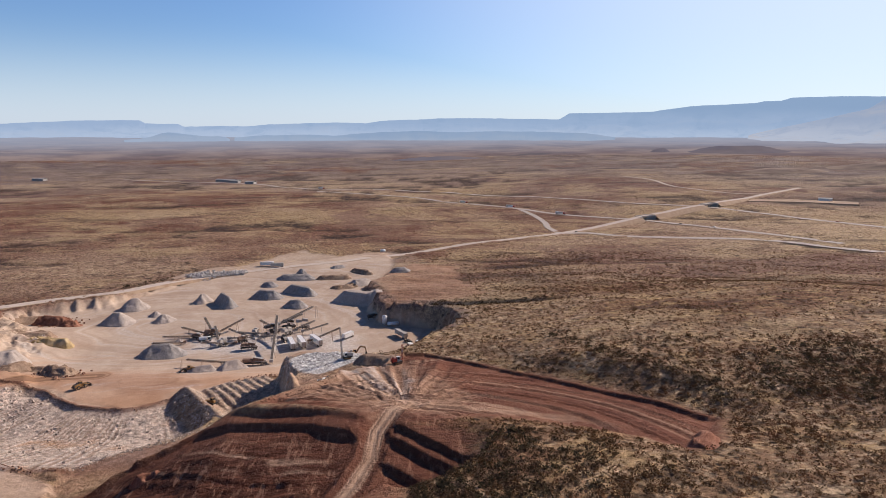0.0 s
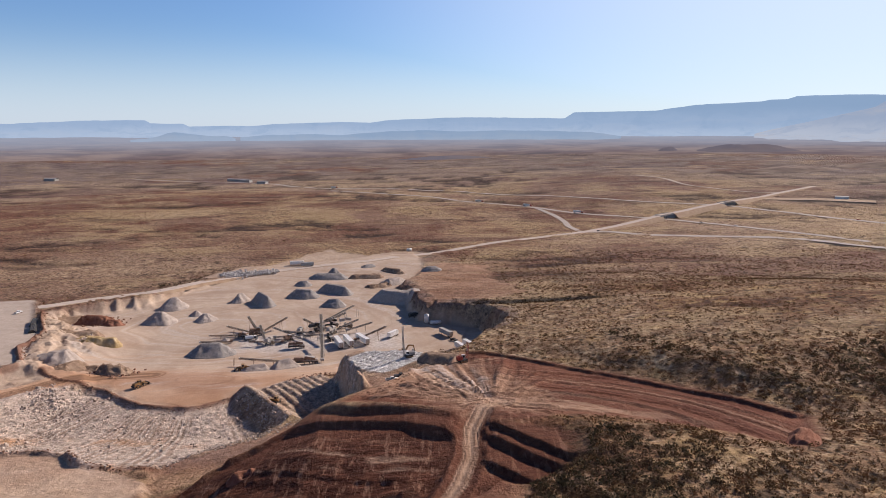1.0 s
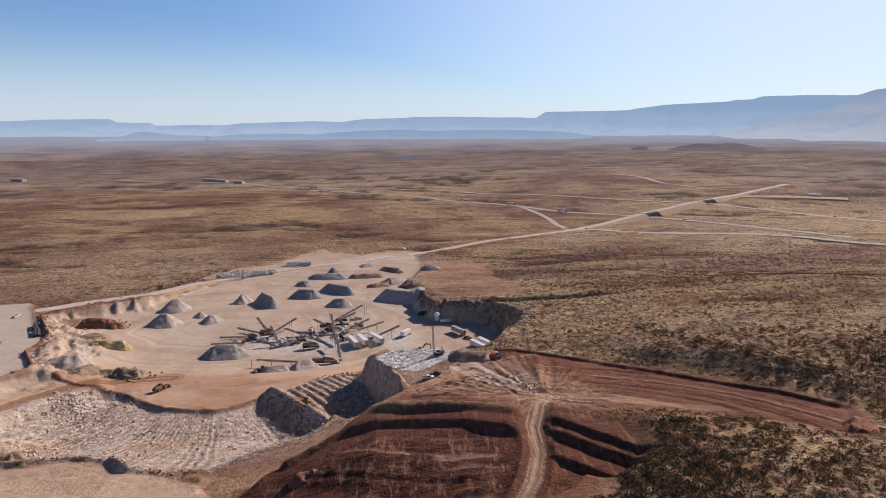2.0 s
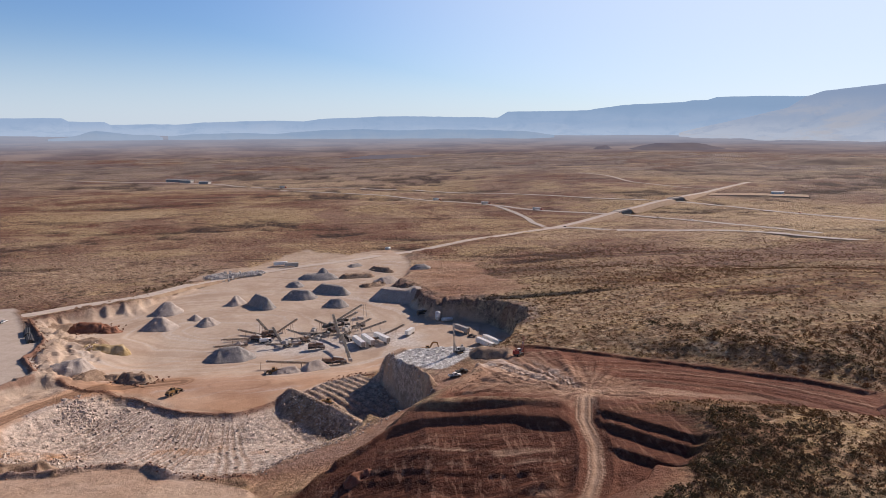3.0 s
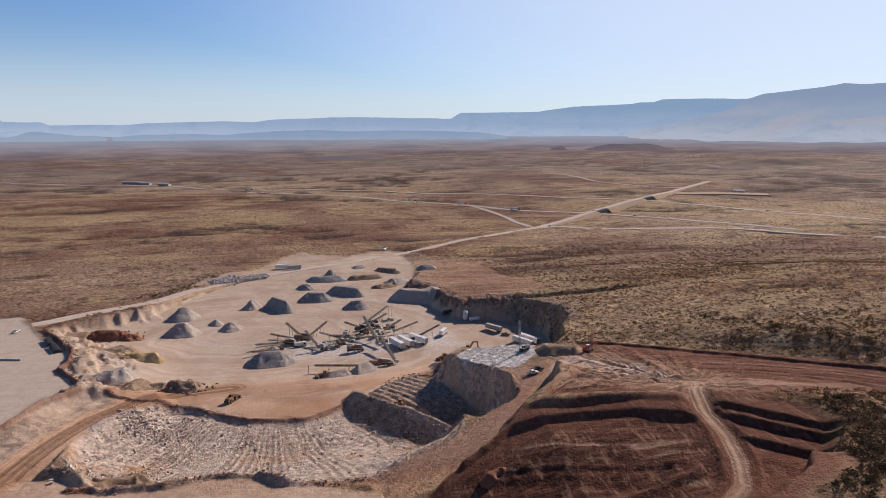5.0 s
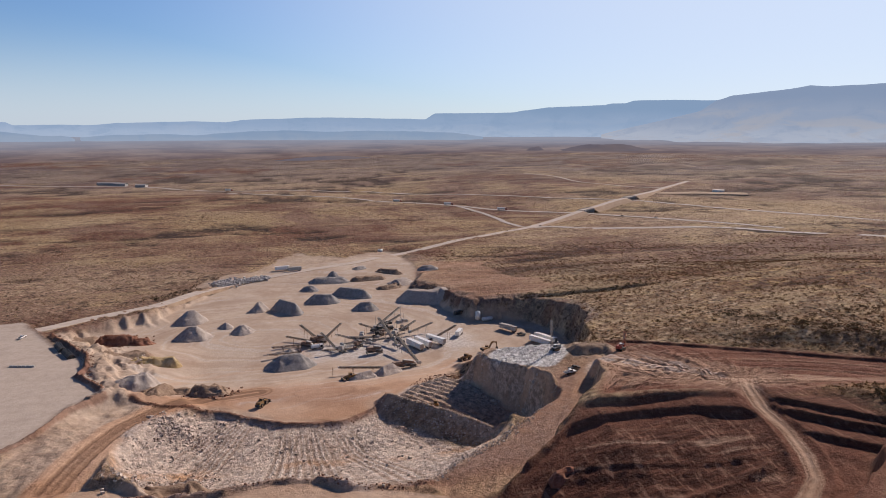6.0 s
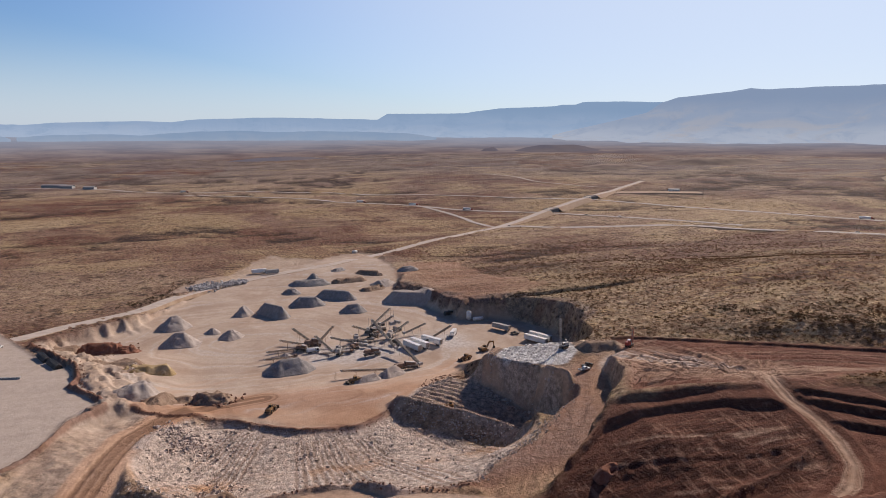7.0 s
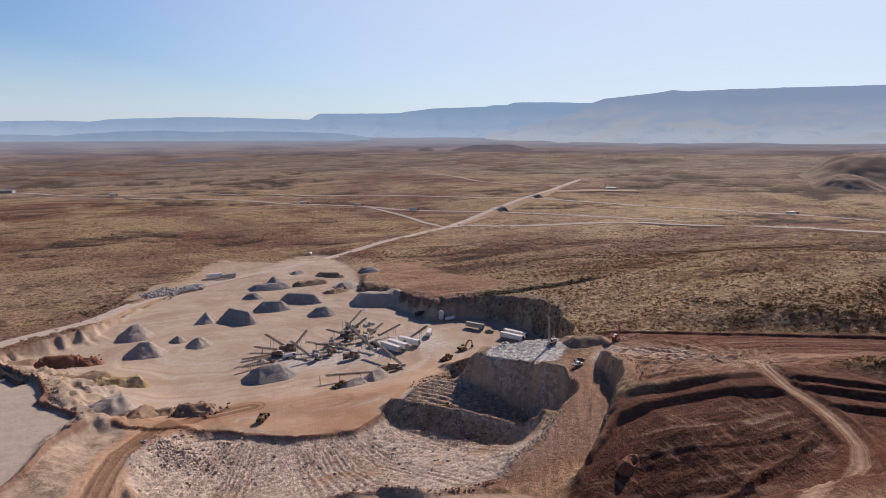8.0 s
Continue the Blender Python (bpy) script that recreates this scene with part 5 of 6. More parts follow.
def silo():
    t = thing("upright_silo", "white upright cement silo beside the rock face", "silo")
    part("shell", many((rod, (0, 0, 1.6), (0, 0, 6.6), 1.7, 20), (rod, (0, 0, 6.6), (0, 0, 7.1), 1.7, 20, 0.6)), M_WHITE, t, "", True)
    part("cone", solid(rod, (0, 0, 0.5), (0, 0, 1.6), 0.4, 16, 1.7), M_WHITE, t)
    for i in range(4):
        a = math.pi / 4 + i * math.pi / 2
        part("leg", solid(rod, (1.4 * math.cos(a), 1.4 * math.sin(a), -0.2), (1.4 * math.cos(a), 1.4 * math.sin(a), 2.0), 0.12, 8), M_STEEL, t)
    part("ladder", many((rod, (1.8, -0.25, 0), (1.8, -0.25, 6.8), 0.04, 5), (rod, (1.8, 0.25, 0), (1.8, 0.25, 6.8), 0.04, 5)), M_STEEL, t)
    return t


def lying_tank(length=7.0, r=1.25):
    t = thing("storage_tank", "white lying storage tank on steel saddles", "tank")
    n = 18
    h = length / 2
    part("shell", many((rod, (-h, 0, 1.9), (h, 0, 1.9), r, n), (rod, (-h - 0.4, 0, 1.9), (-h, 0, 1.9), r * 0.6, n, r), (rod, (h, 0, 1.9), (h + 0.4, 0, 1.9), r, n, r * 0.6)), M_WHITE, t, "", True)
    for x in (-h * 0.6, h * 0.6):
        part("saddle", solid(box, (x, 0, 0.5), (0.4, 2.0, 1.3)), M_STEEL, t)
    part("manhole", solid(rod, (0, 0, 3.1), (0, 0, 3.4), 0.35, 12), M_STEEL, t)
    return t


def shed(name, label, l, w, h, wall, roof):
    t = thing(name, label, "shed")
    part("wall", solid(prism, [(-l / 2, -0.3), (-l / 2, h), (l / 2, h), (l / 2, -0.3)], -w / 2, w / 2), wall, t)
    part("roof", many((box, (0, w * 0.26, h + w * 0.07), (l + 0.6, w * 0.56, 0.12), (-15, 0, 0)), (box, (0, -w * 0.26, h + w * 0.07), (l + 0.6, w * 0.56, 0.12), (15, 0, 0))), roof, t)
    part("door", solid(box, (l * 0.2, -w / 2 - 0.03, 1.05), (1.0, 0.08, 2.1)), M_STEEL, t)
    for x in (-l * 0.3, -l * 0.05):
        part("window", solid(box, (x, -w / 2 - 0.03, 1.5), (1.0, 0.08, 0.9)), M_GLASS, t)
    return t


# ---- stockpiles ----
def stockpile(x, y, w, h, label, mat, length=0.0, turn=0.0, flat=0.0, rough=0.25, seed=1, name="gravel_stockpile", squash=1.0):
    """A tipped heap: foot width w, height h, ridge length and its turn; flat: share of the height that is cut off level."""
    na, nr = 56, 16
    r = w / 2
    rng = np.random.RandomState(seed)
    a = np.linspace(0, 2 * np.pi, na, endpoint=False)
    wob = 1 + 0.07 * np.sin(2 * a + rng.uniform(0, 6)) + 0.05 * np.sin(3 * a + rng.uniform(0, 6)) + 0.04 * np.sin(7 * a + rng.uniform(0, 6))
    f = np.linspace(1.06, 0.0, nr)
    F, A = np.meshgrid(f, a, indexing="ij")
    W = np.broadcast_to(wob, F.shape)
    ends = np.tanh(3 * np.cos(A)) * length / 2
    X = ends + r * F * W * np.cos(A)
    Y = r * F * W * np.sin(A) * squash
    Z = h * (1 - np.sqrt(F ** 2 + 0.012)) / (1 - math.sqrt(0.012)) * (1 + 0.1 * value_noise(X + seed * 9, Y, 7, seed, 2))
    Z = np.minimum(Z, h * (1 - flat) + 0.25 * value_noise(X, Y, 3, seed + 2, 2))
    Z = Z + rough * (1 - np.abs(2 * F - 1).clip(0, 1)) * value_noise(X + 3 * seed, Y, 2.5, seed + 4, 3) * 2
    Z[0] = -1.2
    ca, sa = math.cos(radians(turn)), math.sin(radians(turn))
    wx, wy = x + X * ca - Y * sa, y + X * sa + Y * ca
    base = ground_z(wx.ravel(), wy.ravel()).reshape(wx.shape)
    mid = land_at(x, y)
    Zw = base * F.clip(0, 1) + mid * (1 - F.clip(0, 1)) + Z - mid
    co = np.stack([X * ca - Y * sa, X * sa + Y * ca, Zw], -1).reshape(-1, 3)
    i = np.arange(nr * na).reshape(nr, na)
    j = np.roll(i, -1, 1)
    quads = np.stack([i[:-1], j[:-1], j[1:], i[1:]], -1).reshape(-1, 4)
    m = bpy.data.meshes.new(name)
    m.from_pydata(co.tolist(), [], quads.tolist())
    m.polygons.foreach_set("use_smooth", np.ones(len(quads), bool))
    m.materials.append(mat)
    ob = new(name, m)
    ob.location = (x, y, mid)
    return tagged(ob, label, "stockpile", "stockpiles in the yard")


GREY, TAN = "grey crushed gravel heap on the pale yard floor", "tan-grey crushed rock heap on the yard floor"
for k, (x, y, w, h, length, turn, flat, tan) in enumerate([
        (-166, 371, 19, 7.0, 9, 5, 0.0, 0), (-225, 439, 21, 7.6, 2, 0, 0.0, 1), (-231, 477, 20, 8.0, 3, 20, 0.0, 1), (-207, 458, 10.5, 3.6, 0, 0, 0.0, 1),
        (-195.5, 445, 15.5, 4.8, 1, 0, 0.0, 1), (-187, 497, 14, 6.5, 2, 60, 0.0, 1), (-167, 490, 15, 8.2, 16, -55, 0.05, 0), (-132, 577, 18, 5.0, 18, 0, 0.25, 0),
        (-128, 582, 15, 8.0, 0, 0, 0.0, 0), (-149, 551, 13, 3.9, 3, 0, 0.0, 0), (-141, 511, 19, 7.0, 8, -15, 0.1, 0), (-117, 525, 17, 7.2, 17, -35, 0.12, 0),
        (-111.5, 481, 15, 5.4, 5, 0, 0.0, 0), (-66, 497, 24, 10.5, 17, -25, 0.22, 1), (-166, 397, 7, 1.9, 0, 0, 0.0, 1),
        (-116, 344, 11, 4.8, 6, 35, 0.0, 1), (-130, 338, 8, 3.2, 8, 20, 0.1, 1), (-40, 600, 16, 4.2, 5, 0, 0.2, 0), (-72, 560, 18, 4.5, 8, 40, 0.1, 1)]):
    stockpile(x, y, w, h, TAN if tan else GREY, M_GRAVEL_TAN if tan else M_GRAVEL, length, turn, flat, 0.55, 11 + k)
stockpile(-236, 340, 18, 6.8, "brown-grey rock heap with a shaded hollow side", M_GRAVEL_TAN, 3, 30, 0.15, 0.5, 41, "rock_mound")
stockpile(-226, 333, 12, 3.5, "pale dumped overburden heap beside the haul road", M_SOIL_DARK, 6, 60, 0.1, 0.6, 42, "soil_mound")
stockpile(-204, 221, 15, 3.6, "dark heap of blasted rock in the quarry bowl", M_SOIL_DARK, 9, 10, 0.1, 1.6, 57, "rock_mound")
stockpile(-89, 181, 5.5, 1.8, "dark red soil mound at the low corner of the field", M_SOIL_RED, 3, 20, 0.1, 0.8, 58, "soil_mound")
stockpile(-268, 437, 17, 6.0, "dark red dug soil heap with clods", M_SOIL_RED, 12, -10, 0.05, 1.7, 43, "soil_mound")
stockpile(-254, 432, 12, 3.6, "red-brown loose soil heap", M_SOIL_RED, 5, -25, 0.0, 1.4, 44, "soil_mound")
stockpile(-290, 440, 15, 4.0, "pale windrow of dumped overburden", M_SOIL_DARK, 12, 30, 0.2, 0.7, 48, "soil_mound")
stockpile(-236, 380, 10, 3.6, "yellow clay bank at the yard edge", M_YELLOW_CLAY, 16, 3, 0.2, 1.4, 45, "clay_bank")
stockpile(-253, 388, 14, 3.0, "low tan overburden bank", M_SOIL_DARK, 14, 10, 0.35, 0.6, 49, "soil_mound")
stockpile(-204, 332, 12, 4.2, "brown heap of broken rock and soil", M_SOIL_DARK, 9, -12, 0.0, 1.8, 46, "rock_mound")
stockpile(-218, 336, 8, 2.5, "brown heap of broken rock", M_SOIL_DARK, 5, 10, 0.1, 0.9, 47, "rock_mound")
stockpile(-98, 578, 13, 4.0, "brown dug soil bank at the yard's far end", M_SOIL_DARK, 20, 8, 0.3, 0.7, 53, "soil_mound")
stockpile(-76, 600, 12, 3.6, "brown dug soil bank beside the quarry road", M_SOIL_DARK, 16, -40, 0.15, 1.2, 54, "soil_mound")
stockpile(-84, 546, 14, 2.6, "low brown mound of dug soil and rock", M_SOIL_DARK, 10, 20, 0.1, 1.6, 55, "soil_mound")
stockpile(-101, 619, 10, 2.6, "small grey gravel heap beside the quarry road", M_GRAVEL, 6, 30, 0.1, 0.4, 56, "gravel_stockpile")
stockpile(-30, 284, 13, 3.6, "brown soil mound on the upper bench", M_SOIL_DARK, 9, -15, 0.15, 0.4, 50, "soil_mound")

# ---- machines in place ----
loader = stand(wheel_loader(), -137, 336, 195)
for x, y, heading in ((-178.5, 308, 60), (-70, 358, 205), (-56, 346, 215)):
    other = copy_thing(loader, Matrix())
    stand(other, x, y, heading)
stand(bulldozer(), -105, 281, 160, 0.0, 0.0)
stand(excavator(), -53, 372, 20)
stand(drill_rig("drill_rig", "tall crawler drill rig on the white bench", M_STEEL, 15.0, 0.6), -44.5, 291, 200)
stand(drill_rig("small_drill_rig", "red crawler drill rig on the upper terrace", M_RED, 8.5, 0.4), -20, 274, 30)
stand(pickup("white pickup truck parked on the haul road", M_WHITE), -50, 262, 10)
stand(pickup("dark pickup truck parked on the haul road", M_DARK), -46.5, 265.5, 15)
stand(pickup("white pickup truck on the grey pad", M_WHITE, "vehicles on the pad"), -318, 432, 75)
stand(pickup("white pickup truck by the site trailers", M_WHITE, "vehicles by the site trailers"), -17, 368, 160)
stand(pickup("dark pickup truck by the site trailers", M_DARK, "vehicles by the site trailers"), -22, 397, 140)
stand(car("silver car parked beside the white trailers", M_WHITE, "vehicles by the site trailers"), -24, 372, 120)
for x, y in ((-17, 377), (-12, 381)):
    stand(box_trailer("box_trailer", "long white box trailer parked below the rock face", 16.0, 3.0, 2.7, None, "trailers below the rock face"), x, y, -62)
stand(box_trailer("site_trailer", "tan-grey site trailer below the rock face", 13.0, 2.8, 2.6, M_CONCRETE), -27, 408, -58)
stand(silo(), -40, 434, 30)
stand(lying_tank(), -34, 432, 10)
stand(crusher("screen_plant", "dark portable screen parked by the rock face", 9.0, M_DARK, 3.6), -49, 449, 20)
for x, y, a in ((-93, 387, -68), (-87.5, 390, -66), (-79, 393, -58)):
    stand(box_trailer("box_trailer", "white control trailer among the crushers", 15.0, 3.2, 2.9, None, "white trailers of the plant"), x, y, a)
stand(box_trailer("box_trailer", "small white box trailer at the plant edge", 9.0, 2.6, 2.6, None, "white trailers of the plant"), -61, 405, 60)
stand(tanker(), -150.5, 398, 15)

# first crushing plant
stand(crusher("crusher", "rusty crusher with conveyors on all sides", 10.0, M_RUST, 5.0), -149, 408, 15)
conveyor((-148, 408, 2.5), (-159, 424, 8.2), "rusty stacking conveyor rising from the crusher")
conveyor((-146, 409, 2.5), (-134, 426, 7.2), "rusty stacking conveyor rising from the crusher")
conveyor((-151, 407, 2.2), (-168, 408, 6.4), "rusty stacking conveyor rising from the crusher")
conveyor((-152, 405, 1.6), (-176, 397, 3.6), "long low rusty conveyor", 0.9)
conveyor((-139, 391, 1.8), (-147, 409, 6.8), "pale feed conveyor leading up to the crusher", 1.1, 2, M_STEEL)
conveyor((-160, 392, 1.2), (-178, 386, 3.0), "long low rusty conveyor", 0.9)
stand(crusher("feed_bin", "grey steel feed bin of the crushing plant", 6.0, M_STEEL, 4.6), -136, 389, 60)

# main crushing plant
stand(crusher("crusher", "dark cone crusher tower in the dusty plant", 10.0, M_DARK, 6.4), -112, 414, 35)
stand(crusher("screen_plant", "grey screening plant on steel legs", 9.0, M_STEEL, 7.0), -94, 425, 20)
stand(crusher("crusher", "rusty red portable crusher", 10.0, M_RUST, 4.2), -118, 383, 10)
stand(crusher("crusher", "rusty tracked jaw crusher with a low hopper", 14.0, M_RUST, 4.0), -106, 352, 8)
conveyor((-103, 386, 2.0), (-110, 421, 10.5), "long grey conveyor leading up to the crusher tower", 1.3, 3, M_STEEL)
conveyor((-97, 354, 1.6), (-103, 387, 7.6), "long tan conveyor leading up from the jaw crusher", 1.3, 3, M_STEEL)
conveyor((-108, 412, 4.0), (-122, 424, 7.0), "rusty stacking conveyor rising from the crusher")
conveyor((-109, 420, 5.0), (-95, 429, 9.6), "grey conveyor leading to the screening plant", 1.1, 2, M_STEEL)
conveyor((-84, 393, 1.8), (-65, 399, 9.0), "rusty stacking conveyor beside the white trailers")
conveyor((-112, 350, 1.8), (-141.5, 347, 4.6), "long low rusty conveyor over a tan heap", 1.1, 3)
conveyor((-92, 412, 2.4), (-76, 418, 6.0), "grey conveyor behind the white trailers", 1.0, 2, M_STEEL)
conveyor((-112, 408, 2.0), (-131, 402, 5.2), "grey low conveyor of the plant", 1.0, 2, M_STEEL)
conveyor((-118, 398, 1.6), (-138, 408, 5.6), "grey low conveyor of the plant", 1.0, 2, M_STEEL)
stand(crusher("crusher", "dusty grey cone crusher under the long conveyor", 8.0, M_STEEL, 5.2), -101, 410, 60)
stand(crusher("screen_plant", "dark screening deck behind the crusher tower", 9.0, M_DARK, 5.6), -104, 428, 5)
stand(crusher("feed_bin", "rusty feed bin beside the red crusher", 5.5, M_RUST, 4.0), -126, 396, 40)
stand(crusher("feed_bin", "grey surge bin between two conveyors", 5.0, M_STEEL, 4.4), -122, 412, 75)
stand(crusher("generator", "dark steel generator set on skids", 6.5, M_DARK, 2.8), -100, 398, -60)
stand(crusher("screen_plant", "rusty portable screen at the first crusher", 7.0, M_RUST, 3.8), -156, 402, -20)
conveyor((-112, 426, 3.0), (-92, 449, 9.4), "grey conveyor rising behind the crusher tower", 1.2, 3, M_STEEL)
conveyor((-101, 412, 2.0), (-86, 424, 6.4), "grey conveyor leading to the screening plant", 1.1, 2, M_STEEL)
conveyor((-128, 391, 1.4), (-148, 386, 3.4), "low rusty conveyor over the pale floor", 0.9)
conveyor((-118, 404, 1.6), (-104, 396, 4.8), "dusty grey conveyor beside the white trailers", 1.0, 2, M_STEEL)
conveyor((-136, 400, 1.5), (-122, 396, 4.0), "short dusty conveyor between the two plants", 1.0, 2, M_STEEL)
stand(box_trailer("site_trailer", "pale grey site trailer beside the quarry road", 13.0, 3.0, 3.4, None, "site trailers by the quarry road"), -171, 626, 8)
stand(box_trailer("site_trailer", "weathered grey site trailer beside the quarry road", 12.0, 3.0, 3.4, M_CONCRETE, "site trailers by the quarry road"), -160, 621, 12)


# ---- roads ----
def smooth_line(pts, step):
    """A soft curve through the points, as rows of x, y and the share of the way."""
    p = np.array([pts[0]] + list(pts) + [pts[-1]], float)
    out = []
    for i in range(1, len(p) - 2):
        n = max(2, int(np.hypot(*(p[i + 1] - p[i])[:2]) / step))
        for k in range(n):
            out.append(cubic(p[i - 1], p[i], p[i + 1], p[i + 2], k / n))
    out.append(p[-1])
    return np.array(out)


def road(name, label, pts, width, mat, lift=0.35, step=10.0, bank=0.0, lifts=None):
    """A paved or graded strip with shoulders and side banks that run down into the ground."""
    line = smooth_line(pts, step)
    way = np.gradient(line, axis=0)
    way /= np.linalg.norm(way, axis=1)[:, None]
    side = np.stack([way[:, 1], -way[:, 0]], -1)
    z = ground_z(line[:, 0].copy(), line[:, 1].copy())
    z = np.convolve(np.pad(z, 3, mode="edge"), np.ones(7) / 7, "valid") + lift
    if lifts is not None:
        far = np.cumsum(np.r_[0, np.hypot(*np.diff(line, axis=0).T)])
        z = z + np.interp(far / far[-1], [a for a, b in lifts], [b for a, b in lifts])
    half = width / 2
    rows = []
    for off, drop in ((-half - 2 - bank, -2.5 - bank * 0.55), (-half - 0.6, -0.12), (-half, 0.0), (0.0, 0.08), (half, 0.0), (half + 0.6, -0.12), (half + 2 + bank, -2.5 - bank * 0.55)):
        rows.append(np.c_[line + side * off, z + drop])
    co = np.stack(rows, 1)
    n = len(line)
    i = np.arange(n * 7).reshape(n, 7)
    quads = np.stack([i[:-1, :-1], i[1:, :-1], i[1:, 1:], i[:-1, 1:]], -1).reshape(-1, 4)
    m = bpy.data.meshes.new(name)
    m.from_pydata(co.reshape(-1, 3).tolist(), [], quads[:, ::-1].tolist())
    m.materials.append(mat)
    m.materials.append(M_BANK)
    m.polygons.foreach_set("material_index", np.tile([1, 0, 0, 0, 0, 1], n - 1))
    ob = new(name, m)
    return tagged(ob, label, "road", kind="structure"), np.c_[line, z]


road("road_quarry", "pale dusty gravel road leading out of the quarry", [(-420, 400), (-324, 446), (-296, 474), (-259, 505), (-236, 546), (-211, 580), (-165, 614), (-102, 648), (-52, 694), (20, 753), (87, 803), (155, 858)], 9.0, M_ROAD, 0.3, 8.0)
_, climb = road("road_ramp", "pale road climbing an embankment to an overpass", [(155, 858), (200, 900), (250, 946), (296, 986)], 10.0, M_ROAD, 0.5, 8.0, 7.0, [(0, 0), (0.4, 2.0), (1, 6.6)])
_, crown = road("road_embankment", "pale road on a graded embankment between two bridges", [(323, 1011), (372, 1054), (420, 1092), (440, 1108)], 10.0, M_ROAD, 0.5, 8.0, 7.5, [(0, 6.6), (0.5, 6.2), (1, 6.0)])
_, descent = road("road_far_ramp", "pale road running down from the second bridge", [(468, 1131), (520, 1180), (580, 1238), (660, 1310), (760, 1400)], 10.0, M_ROAD, 0.5, 10.0, 6.0, [(0, 6.0), (0.35, 2.0), (1, 0)])
road("highway_near", "sun-bleached two-lane highway", [(158, 862), (192, 862), (230, 822), (302, 790), (372, 752), (417, 697), (458, 600), (482, 544), (510, 460), (545, 360)], 13.0, M_ASPHALT)
road("highway_middle", "grey highway passing under the first bridge", [(-289, 1506), (-87, 1361), (49, 1234), (134, 1158), (183, 1098), (245, 1045), (308, 998), (345, 945), (372, 892), (405, 797), (440, 712)], 12.0, M_ASPHALT)
road("highway_far", "grey highway passing under the second bridge", [(-900, 1860), (-520, 1733), (-401, 1640), (-292, 1575), (-71, 1500), (179, 1342), (314, 1205), (452, 1120), (500, 1050), (516, 1013), (585, 875), (640, 765), (714, 688), (790, 610), (900, 500)], 13.0, M_ASPHALT)
road("road_frontage", "narrow grey frontage road", [(134, 1158), (150, 1070), (155, 991), (150, 930), (155, 866)], 8.0, M_ASPHALT)
road("track_far", "pale dirt track across the plain", [(470, 1720), (511, 1629), (507, 1490), (522, 1408), (573, 1310), (640, 1296)], 7.0, M_ROAD)
road("road_yard_far", "wide pale gravel apron beside the interchange", [(560, 1215), (637, 1205), (730, 1150)], 48.0, M_BANK, 0.6)


def bridge(a, b, label):
    """An overpass of concrete: deck, two sloped abutments, piers and parapets."""
    t = thing("road_bridge", label, "bridge", "bridges over the highway")
    a, b = Vector(a), Vector(b)
    mid = (a + b) / 2
    d = b - a
    t.matrix_basis = Matrix.Translation(mid) @ pose(0, 0, 0, 0, 0, math.degrees(math.atan2(d.y, d.x)))
    h = d.length / 2 + 1.0
    part("deck", many((box, (0, 0, -0.55), (2 * h, 11.0, 0.9)), (box, (0, 0, -1.3), (2 * h, 8.0, 0.8))), M_CONCRETE, t)
    part("pavement", solid(box, (0, 0, -0.06), (2 * h, 10.0, 0.08)), M_ROAD, t)
    for y in (-5.4, 5.4):
        part("parapet", solid(box, (0, y, 0.4), (2 * h, 0.3, 1.0)), M_CONCRETE, t)
    for s in (-1, 1):
        part("abutment", solid(prism, [(s * (h + 3), -0.6), (s * (h - 1), -0.6), (s * (h - 6), -8.5), (s * (h + 3), -8.5)], -7, 7), M_CONCRETE, t)
    for y in (-3.5, 0, 3.5):
        part("pier", solid(rod, (0, y, -9), (0, y, -1.2), 0.6, 10), M_CONCRETE, t)
    return t


bridge(climb[-1], crown[0], "grey concrete overpass on a graded embankment")
bridge(crown[-1], descent[0], "second grey concrete overpass beyond the first")
for kind, x, y, a in (("semi", 122, 1170, -42), ("semi", 40, 1243, -42), ("semi", 196, 1085, -42), ("semi", 672, 727, -47), ("semi", -290, 1573, -28)):
    stand(semi("white box truck driving on the highway", M_WHITE), x, y, a, 0.75)
for x, y, a, mat, word in ((372, 892, -65, M_WHITE, "white"), (470, 572, -66, M_WHITE, "white"), (178, 868, 40, M_DARK, "dark"), (345, 945, -60, M_DARK, "dark"), (560, 925, -62, M_RED, "red")):
    stand(car(word + " car driving on the highway", mat), x, y, a, 0.5)
stand(shed("roadside_building", "small white roadside building by the interchange", 22, 9, 4.0, M_WHITE, M_STEEL), 700, 1200, -30, 0.4)
for x, y, l in ((-592, 1800, 60), (-560, 1770, 30), (-1093, 1785, 40), (-505, 1730, 26)):
    stand(shed("distant_building", "low grey building far out on the plain", l, 14, 5.5, M_CONCRETE, M_STEEL), x, y, -20)
stand(lying_tank(5.0, 1.6), -67, 722, 20)


